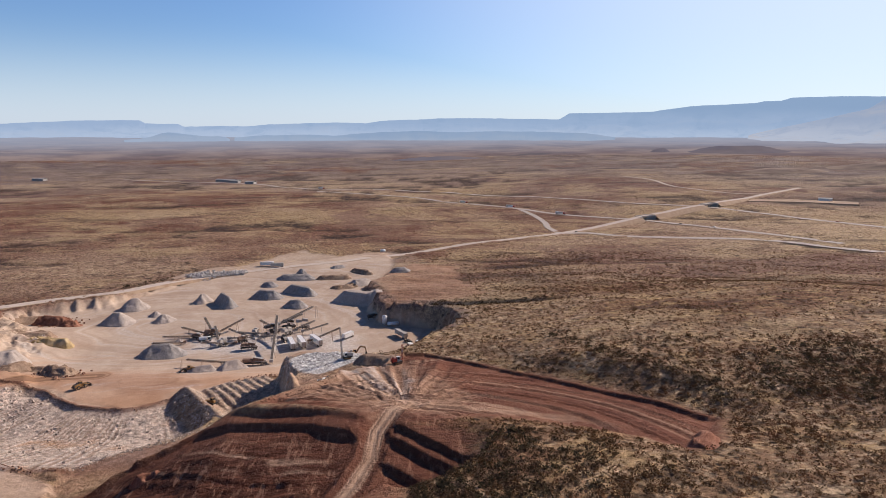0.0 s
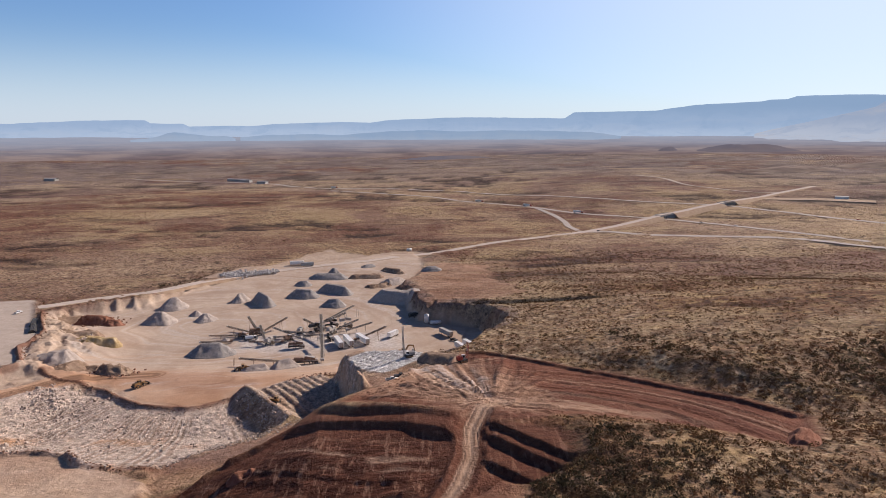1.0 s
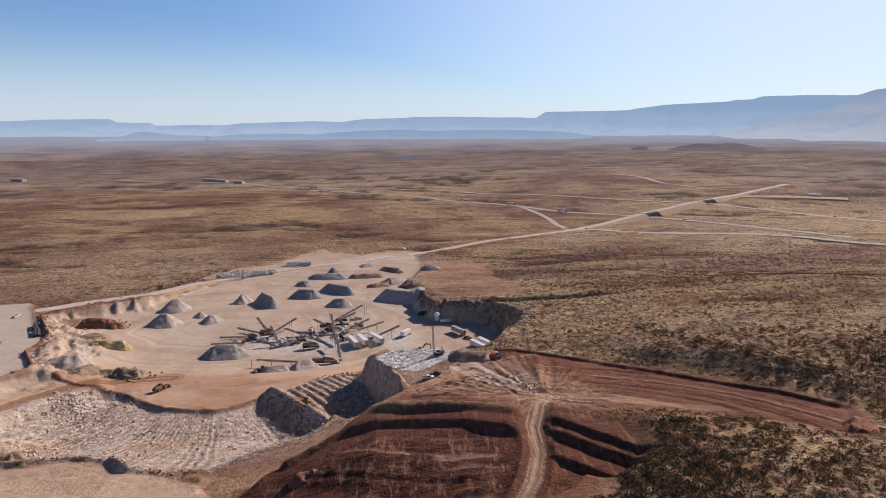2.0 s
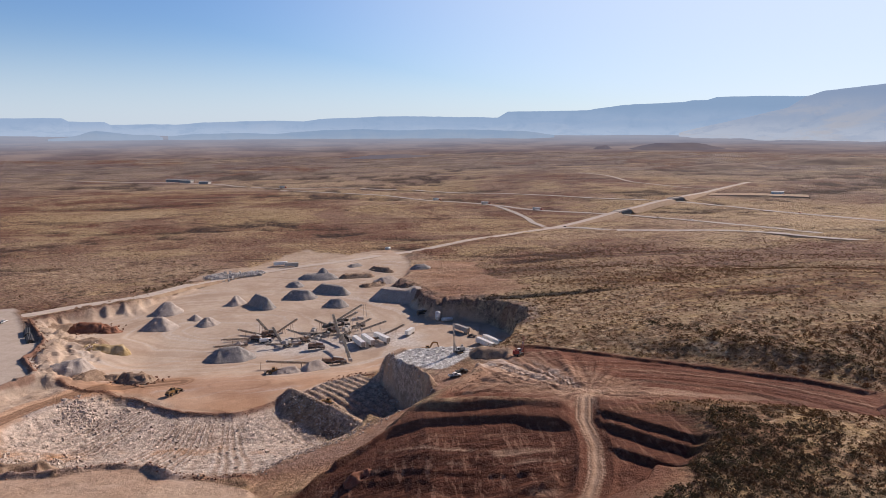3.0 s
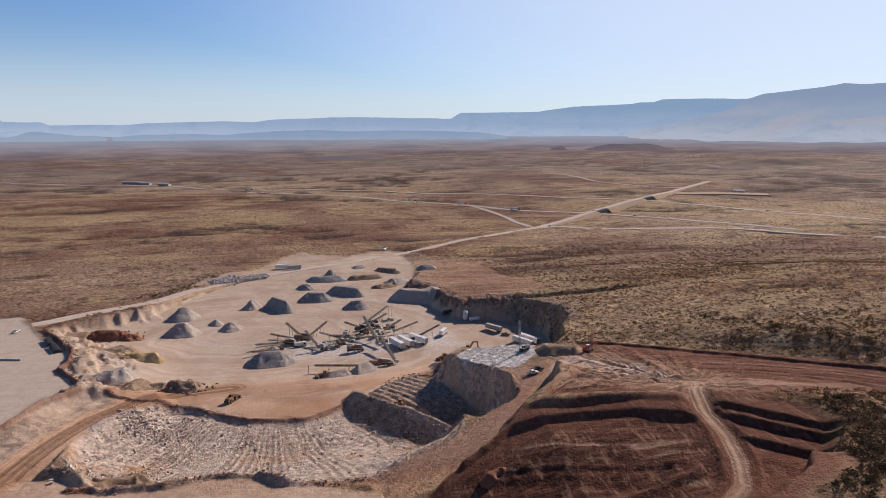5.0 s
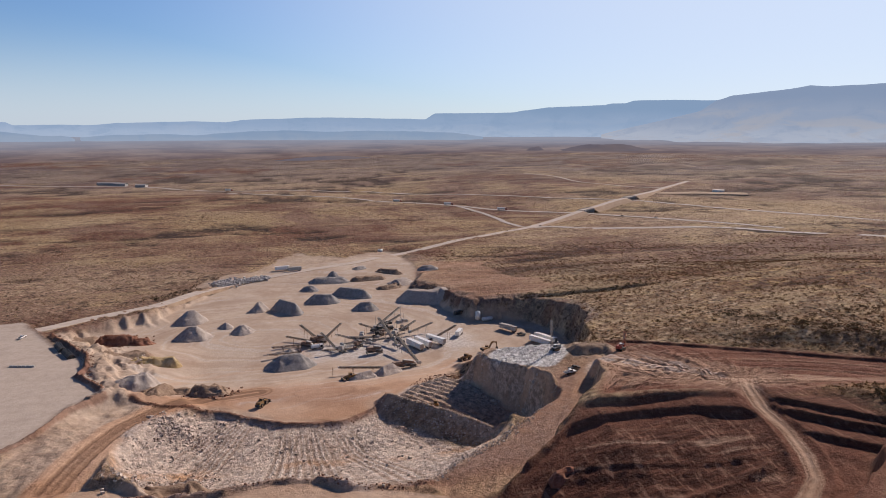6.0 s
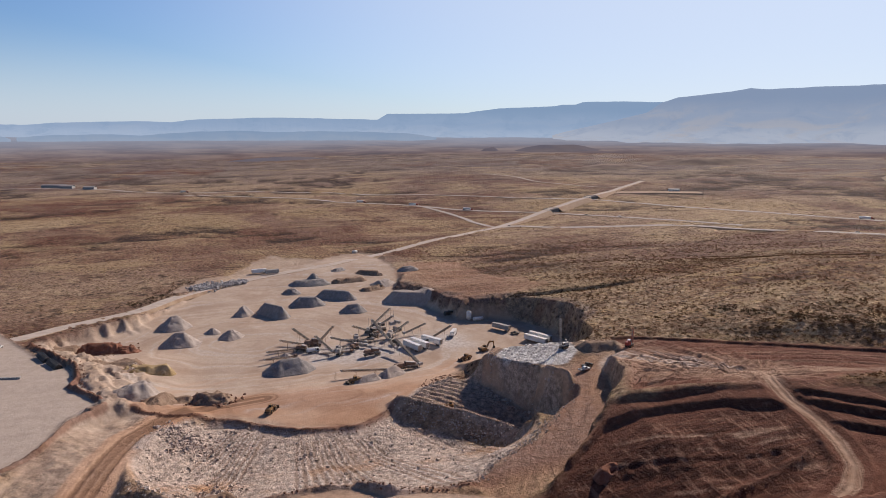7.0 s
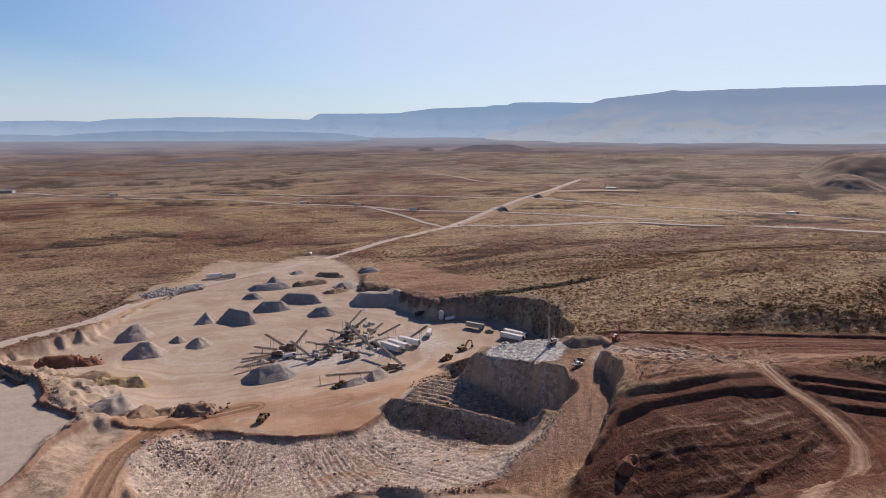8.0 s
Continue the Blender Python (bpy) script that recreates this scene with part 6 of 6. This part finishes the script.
# ---- loose rock ----
def scatter_rocks(name, label, pts, sizes, mat, seed, sink=0.3):
    """Broken rock of many sizes, in one mesh: a jittered block each."""
    rng = np.random.RandomState(seed)
    n = len(pts)
    cube = np.array([(x, y, z) for x in (-1, 1) for y in (-1, 1) for z in (-1, 1)], float)
    v = cube[None] * (1 + rng.uniform(-0.45, 0.25, (n, 8, 3)))
    v *= (sizes[:, None, None] / 2) * rng.uniform(0.6, 1.15, (n, 1, 3))
    for ax, ay in ((0, 2), (0, 1)):
        t = rng.uniform(0, 6.28, n)[:, None]
        p, q = v[:, :, ax].copy(), v[:, :, ay].copy()
        v[:, :, ax], v[:, :, ay] = p * np.cos(t) - q * np.sin(t), p * np.sin(t) + q * np.cos(t)
    z = ground_z(pts[:, 0].copy(), pts[:, 1].copy())
    v += np.c_[pts[:, :2], z + sizes * (0.5 - sink) + (pts[:, 2] if pts.shape[1] > 2 else 0)][:, None]
    f = np.array([(0, 1, 3, 2), (4, 6, 7, 5), (0, 4, 5, 1), (2, 3, 7, 6), (0, 2, 6, 4), (1, 5, 7, 3)])
    quads = (np.arange(n)[:, None, None] * 8 + f[None]).reshape(-1, 4)
    m = bpy.data.meshes.new(name)
    m.from_pydata(v.reshape(-1, 3).tolist(), [], quads.tolist())
    m.materials.append(mat)
    return tagged(new(name, m), label, "rocks", kind="stuff")


def rock_material(name, a, b, c):
    k = Mat(name, 0.92, 0.0, 0.15)
    col = k.mix(k.island(), a, b)
    col = k.mix(k.math("MULTIPLY", k.band(k.noise(1.3, 4), 0.45, 0.7), 0.6), col, c)
    k.bump(k.noise(0.4, 4), 0.12)
    return k.colour(col)


M_ROCK = rock_material("broken_limestone", (0.42, 0.33, 0.27), (0.64, 0.54, 0.46), (0.46, 0.36, 0.29))
M_ROCK_RED = rock_material("broken_red_rock", (0.21, 0.105, 0.070), (0.34, 0.20, 0.135), (0.28, 0.15, 0.10))
M_ROCK_PALE = rock_material("pale_riprap", (0.40, 0.37, 0.35), (0.60, 0.56, 0.52), (0.45, 0.40, 0.36))


def pick(n, seed, x0, x1, y0, y1, keep):
    rng = np.random.RandomState(seed)
    p = np.c_[rng.uniform(x0, x1, n), rng.uniform(y0, y1, n)]
    return p[keep(p[:, 0], p[:, 1], rng.uniform(0, 1, n))]


def sizes_for(n, seed, lo, hi, skew=3.0):
    return lo + (hi - lo) * np.random.RandomState(seed).uniform(0, 1, n) ** skew


p = pick(16000, 201, -240, -105, 196, 306, lambda x, y, u: (inside(x, y, BOWL) > 0) & (u < 0.04 + 0.14 * ease(-x, 185, 210) + 0.16 * (value_noise(x, y, 14, 203, 2) > 0.3)))
scatter_rocks("quarry_rubble", "broken limestone rubble strewn over the quarry bowl", p, sizes_for(len(p), 202, 0.15, 1.25, 5.0), M_ROCK, 204)
rng = np.random.RandomState(210)


def along_line(line, n, spread, seed):
    r = np.random.RandomState(seed)
    c = smooth_line(line, 1.0)
    return c[r.randint(0, len(c), n)] + r.normal(0, spread, (n, 2))


for k, (line, n, spread, lo, hi, mat, label) in enumerate([
        (LIP, 350, 0.9, 0.25, 0.7, M_ROCK_RED, "red-brown clods along the yard's edge"),
        (FRONT_LIP, 420, 1.0, 0.25, 0.9, M_ROCK_RED, "brown clods along the terrace edge"),
        ([(-60, 253), (-72, 238), (-83, 228), (-94, 219), (-105, 213), (-125, 200)], 700, 1.1, 0.2, 0.85, M_ROCK, "grey rock berm along the haul road"),
        ([(-120, 291), (-110, 273), (-100, 258), (-90, 246)], 1300, 4.0, 0.2, 1.0, M_ROCK, "grey broken rock on the spoil ridge"),
        ([(-76, 305), (-80, 296), (-74, 280), (-67, 262)], 260, 2.0, 0.4, 1.6, M_ROCK, "fallen blocks at the foot of the bench face"),
        ([(-218, 230), (-208, 230), (-200, 236)], 900, 4.0, 0.3, 1.8, M_ROCK, "dark heap of blasted rock"),
        ([(-220, 298), (-214, 290), (-208, 278)], 700, 4.0, 0.3, 1.7, M_ROCK, "blasted rock below the haul road"),
        ([(-210, 334), (-196, 330)], 260, 3.5, 0.5, 2.0, M_ROCK_RED, "brown blocks on the rock heap"),
        ([(-105, 318), (-92, 328), (-80, 320)], 260, 2.4, 0.25, 1.0, M_ROCK_RED, "red-brown blocks above the pit"),
        ([(-270, 440), (-256, 434)], 320, 5.0, 0.5, 1.8, M_ROCK_RED, "red clods on the soil heap"),
        ([(-62, 209), (-48, 226), (-42, 244)], 160, 1.2, 0.2, 0.7, M_ROCK_RED, "red clods along the terrace edge"),
        (FIELD_LIP, 420, 1.4, 0.15, 0.55, M_ROCK_RED, "red clods along the field edge"),
        ([(-100, 172), (-70, 170), (-45, 165)], 420, 8.0, 0.12, 0.4, M_ROCK_RED, "red clods turned up on the field"),
        ([(-250, 329), (-262, 352), (-270, 381), (-300, 430)], 260, 1.5, 0.3, 1.2, M_ROCK_RED, "clods on the windrow"),
        ([(-236, 378), (-246, 382)], 160, 3.0, 0.4, 1.5, M_ROCK, "pale blocks on the clay bank")]):
    q = along_line(line, n, spread, 220 + k)
    scatter_rocks("rubble", label, q, sizes_for(n, 240 + k, lo * 0.8, hi * 0.8, 3.5), mat, 260 + k)
q = along_line([(-222, 572), (-205, 585), (-186, 597)], 1500, 2.6, 300)
q = np.c_[q, np.random.RandomState(301).uniform(0, 2.2, len(q)) * np.exp(-((np.hypot(*(q - q.mean(0)).T) / 24) ** 2))]
scatter_rocks("riprap_row", "long pale row of piled riprap stone", q, sizes_for(len(q), 302, 0.7, 1.8, 1.5), M_ROCK_PALE, 303, 0.1)

# drill cuttings on the white bench
cone = None
for i in range(8):
    for j in range(6):
        x, y = -70 + i * 4.3 + j * 0.9, 281 + j * 5.0 + i * 1.1
        if inside(np.array([x]), np.array([y]), [(-74, 302), (-70, 287), (-64, 277), (-52, 274), (-40, 286), (-38, 301), (-52, 312), (-66, 311)])[0] < 1:
            continue
        if cone is None:
            bm = bmesh.new()
            rod(bm, (0, 0, -0.2), (0, 0, 0.26), 0.95, 12, 0.3)
            cone = tagged(part("drill_cuttings", bm, M_ROCK_PALE, None, "", True), "small pale cone of drill cuttings on the bench", "stockpile", "drill cuttings on the bench")
            stand(cone, x, y)
        else:
            stand(copy_thing(cone, Matrix()), x, y, 37 * i)

# ---- desert shrubs ----
def shrub_material(name, a, b, c):
    k = Mat(name, 0.9, 0.0, 0.1)
    col = k.mix(k.island(), a, b)
    col = k.mix(k.band(k.noise(7, 3), 0.42, 0.62), col, c)
    k.colour(col)
    through_leaf = k.t.nodes.new("ShaderNodeBsdfTranslucent")
    k.t.links.new(col, through_leaf.inputs["Color"])
    both = k.t.nodes.new("ShaderNodeMixShader")
    both.inputs[0].default_value = 0.2
    k.t.links.new(k.b.outputs[0], both.inputs[1])
    k.t.links.new(through_leaf.outputs[0], both.inputs[2])
    k.t.links.new(both.outputs[0], k.t.nodes["Material Output"].inputs["Surface"])
    return k.m


M_SHRUB = shrub_material("brown_creosote_leaves", (0.065, 0.040, 0.021), (0.21, 0.122, 0.058), (0.18, 0.088, 0.044))
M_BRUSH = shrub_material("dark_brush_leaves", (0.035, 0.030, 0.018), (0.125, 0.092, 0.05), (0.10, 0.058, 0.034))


def tufts(centres, radius, leaves, seed):
    """Leaf triangles of many shrubs: an open dome of small clumps with an uneven outline."""
    rng = np.random.RandomState(seed)
    n = len(centres)
    az, up = rng.uniform(0, 6.283, (n, leaves)), rng.uniform(-0.05, 1.0, (n, leaves))
    out = rng.uniform(0.55, 1.0, (n, leaves)) * (0.8 + 0.4 * rng.uniform(0, 1, (n, 1)))
    flat = np.sqrt(np.maximum(1 - up ** 2, 0.05))
    c = np.stack([np.cos(az) * flat * out, np.sin(az) * flat * out, up * out * 0.85 + 0.1], -1)
    tri = c[:, :, None] + rng.normal(0, 0.20, (n, leaves, 3, 3))
    tri[..., 2] = np.maximum(tri[..., 2], -0.05)
    tri = centres[:, None, None, :] + tri * radius[:, None, None, None]
    return tri.reshape(-1, 3)


def leaf_mesh(name, v, mat):
    m = bpy.data.meshes.new(name)
    k = len(v)
    m.vertices.add(k)
    m.vertices.foreach_set("co", v.astype(np.float32).ravel())
    m.loops.add(k)
    m.loops.foreach_set("vertex_index", np.arange(k, dtype=np.int32))
    m.polygons.add(k // 3)
    m.polygons.foreach_set("loop_start", np.arange(0, k, 3, dtype=np.int32))
    m.update()
    m.materials.append(mat)
    return m


def bare(x, y):
    """How much of the ground is worked over, 0 to 1."""
    w = np.zeros_like(x)
    near = (x > -520) & (x < 260) & (y > 90) & (y < 760)
    if near.any():
        z = zones(x[near], y[near])
        w[near] = np.max([z[k] for k in z if k not in ("rut", "haze_wall_grey")], 0)
    return w


def thicket(x, y):
    return ease(0.65 * value_noise(x * 0.5 + 0.15 * y, y, 55, 311, 3) + 0.5 * value_noise(x * 0.6, y, 16, 313, 2), -0.32, 0.4)


def shrubs_in(n, seed, x0, x1, y0, y1, share):
    return pick(n, seed, x0, x1, y0, y1, lambda x, y, u: (u < share(x, y)) & (bare(x, y) < 0.25))


def plant(name, label, p, lo, hi, leaves, seed, mat=M_SHRUB):
    r = sizes_for(len(p), seed, lo, hi, 2.0)
    c = np.c_[p, ground_z(p[:, 0].copy(), p[:, 1].copy())]
    return tagged(new(name, leaf_mesh(name, tufts(c, r, leaves, seed + 1), mat)), label, "shrubs", kind="stuff")


def spread(x, y):
    return ease(-np.hypot(x - 100, (y - 250) * 0.8), -420, -200)


p = shrubs_in(74000, 321, -30, 480, 118, 700, lambda x, y: (0.30 + 0.70 * thicket(x, y)) * (0.25 + 0.75 * spread(x, y)) * (1 - 0.3 * ease(y, 230, 280)))
first = (p[:, 0] > -5) & (p[:, 0] < 60) & (p[:, 1] > 138) & (p[:, 1] < 178)
single, rest = p[first][:280], np.concatenate([p[~first], p[first][280:]])
plant("near_shrubs", "olive-brown desert shrubs covering the hillside", rest, 0.5, 1.35, 18, 331)
p = shrubs_in(110000, 341, -800, 1100, 420, 1300, lambda x, y: 0.08 + 0.55 * thicket(x, y) ** 1.5 + 0.5 * gullies(x, y))
plant("far_shrubs", "sparse brown desert shrubs on the plain", p, 0.6, 1.5, 7, 343)
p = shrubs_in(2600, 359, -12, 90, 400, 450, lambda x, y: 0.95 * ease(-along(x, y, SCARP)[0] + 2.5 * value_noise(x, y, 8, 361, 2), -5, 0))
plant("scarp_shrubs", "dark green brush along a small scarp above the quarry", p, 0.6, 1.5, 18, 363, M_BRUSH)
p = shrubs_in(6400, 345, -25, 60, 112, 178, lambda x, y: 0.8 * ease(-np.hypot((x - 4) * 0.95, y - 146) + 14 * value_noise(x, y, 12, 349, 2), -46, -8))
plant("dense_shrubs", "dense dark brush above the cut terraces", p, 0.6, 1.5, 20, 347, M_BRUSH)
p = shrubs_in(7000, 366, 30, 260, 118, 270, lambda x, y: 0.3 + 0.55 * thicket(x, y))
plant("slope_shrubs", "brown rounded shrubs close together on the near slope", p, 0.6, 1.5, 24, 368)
# packed dense and dark to stand in for the slope's shaded side too
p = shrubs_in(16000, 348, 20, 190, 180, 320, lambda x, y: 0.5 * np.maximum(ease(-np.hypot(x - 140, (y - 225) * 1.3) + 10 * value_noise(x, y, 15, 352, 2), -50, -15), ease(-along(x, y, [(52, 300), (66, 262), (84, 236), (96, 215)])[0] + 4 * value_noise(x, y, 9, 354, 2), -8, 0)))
plant("gully_shrubs", "dark brush over the hillside's gullies and shaded slope", p, 0.6, 1.7, 18, 350, M_BRUSH)
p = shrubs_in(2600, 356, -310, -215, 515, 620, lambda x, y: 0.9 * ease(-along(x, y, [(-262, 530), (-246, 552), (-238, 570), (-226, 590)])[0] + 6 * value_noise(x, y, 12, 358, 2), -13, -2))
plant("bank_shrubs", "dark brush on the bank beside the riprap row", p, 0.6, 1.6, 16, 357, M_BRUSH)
p = shrubs_in(1600, 351, -420, -250, 150, 330, lambda x, y: 0.2 + 0.6 * thicket(x, y))
plant("side_shrubs", "scattered brown shrubs beside the haul road", p, 0.4, 1.1, 16, 353)
bush_meshes = [leaf_mesh("shrub", tufts(np.zeros((1, 3)), np.ones(1), 34, 360 + i), M_SHRUB) for i in range(6)]
rng = np.random.RandomState(371)
for i, (x, y) in enumerate(single):
    ob = new("desert_shrub", bush_meshes[i % 6])
    s = rng.uniform(0.5, 1.3)
    ob.matrix_basis = pose(x, y, land_at(x, y), 0, 0, rng.uniform(0, 360)) @ Matrix.Diagonal((s, s, s * rng.uniform(0.7, 1.0), 1))
    tagged(ob, "olive-brown creosote shrub on sandy red soil", "shrub", "shrubs above the red field")


# ---- low hills far out on the plain ----
def hill(name, label, x, y, length, width, h, turn, mat, seed):
    """A low eroded butte."""
    nu, nv = 60, 26
    u, v = np.meshgrid(np.linspace(-1, 1, nu), np.linspace(-1, 1, nv))
    r = np.sqrt(u * u + v * v)
    z = h * ease(-r, -1.0, -0.25) * (1 + 0.18 * value_noise(u * 10 + seed, v * 10, 5, seed, 3))
    z += 0.12 * h * value_noise(u * 20, v * 20, 3, seed + 3, 3) * ease(-r, -1.0, -0.7)
    ca, sa = math.cos(radians(turn)), math.sin(radians(turn))
    X, Y = u * length / 2, v * width / 2
    wx, wy = x + X * ca - Y * sa, y + X * sa + Y * ca
    base = ground_z(wx.ravel(), wy.ravel()).reshape(wx.shape)
    co = np.stack([wx, wy, base + z - 1.5 * ease(r, 0.85, 1.0) - 0.4], -1).reshape(-1, 3)
    i = np.arange(nu * nv).reshape(nv, nu)
    quads = np.stack([i[:-1, :-1], i[:-1, 1:], i[1:, 1:], i[1:, :-1]], -1).reshape(-1, 4)
    m = bpy.data.meshes.new(name)
    m.from_pydata(co.tolist(), [], quads.tolist())
    m.polygons.foreach_set("use_smooth", np.ones(len(quads), bool))
    m.materials.append(mat)
    return tagged(new(name, m), label, "hill", "low hills on the plain")


# haze over the farther hills is put into their own emission
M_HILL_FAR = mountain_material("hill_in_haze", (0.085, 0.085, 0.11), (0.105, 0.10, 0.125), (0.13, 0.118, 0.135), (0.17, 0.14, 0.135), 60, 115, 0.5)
M_HILL = plain_material("eroded_brown_hill", (0.22, 0.16, 0.13), (0.31, 0.235, 0.185), 45.0, 1.0, 0, 0.0, 0.05, (0.33, 0.25, 0.18))
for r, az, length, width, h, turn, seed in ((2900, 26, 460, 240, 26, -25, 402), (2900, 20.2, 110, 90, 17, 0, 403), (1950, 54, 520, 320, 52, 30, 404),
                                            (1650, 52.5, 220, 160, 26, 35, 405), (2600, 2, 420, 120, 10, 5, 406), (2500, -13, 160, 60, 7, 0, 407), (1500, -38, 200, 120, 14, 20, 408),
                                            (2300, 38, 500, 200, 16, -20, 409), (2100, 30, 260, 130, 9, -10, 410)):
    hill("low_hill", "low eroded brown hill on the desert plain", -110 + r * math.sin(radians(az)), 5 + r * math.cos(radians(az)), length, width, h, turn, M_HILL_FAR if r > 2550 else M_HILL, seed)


# ---- pad furniture ----
def pipe_stack():
    t = thing("pipe_stack", "stack of long dark steel pipes on the grey pad", "pipes")
    k = 0
    for row, n in enumerate((5, 4, 3)):
        for i in range(n):
            y = (i - (n - 1) / 2) * 0.85
            part("pipe", solid(rod, (-7 + 0.3 * (k % 3), y, 0.45 + row * 0.72), (7 + 0.4 * (k % 2), y, 0.45 + row * 0.72), 0.4, 12), M_DARK, t)
            k += 1
    for x in (-4, 4):
        part("timber", solid(box, (x, 0, 0.03), (0.25, 5, 0.16)), M_RUST, t)
    return t


stand(pipe_stack(), -281, 388, -62)
stand(pipe_stack(), -289, 402, -64)
block = tagged(part("concrete_block", solid(prism, [(-0.9, -0.1), (-0.9, 0.9), (0.9, 0.9), (0.9, -0.1)], -0.6, 0.6), M_CONCRETE), "pale concrete barrier block on the pad", "concrete block", "barrier blocks on the pad")
stand(block, -303, 374.5, -14)
for i in range(1, 6):
    stand(copy_thing(block, Matrix()), -303 + 2.1 * i, 374.5 - 0.55 * i, -14)

stockpile(73, 172, 8, 2.8, "red soil bank at the end of the graded strip", M_SOIL_RED, 10, 60, 0.2, 0.9, 52, "soil_mound")
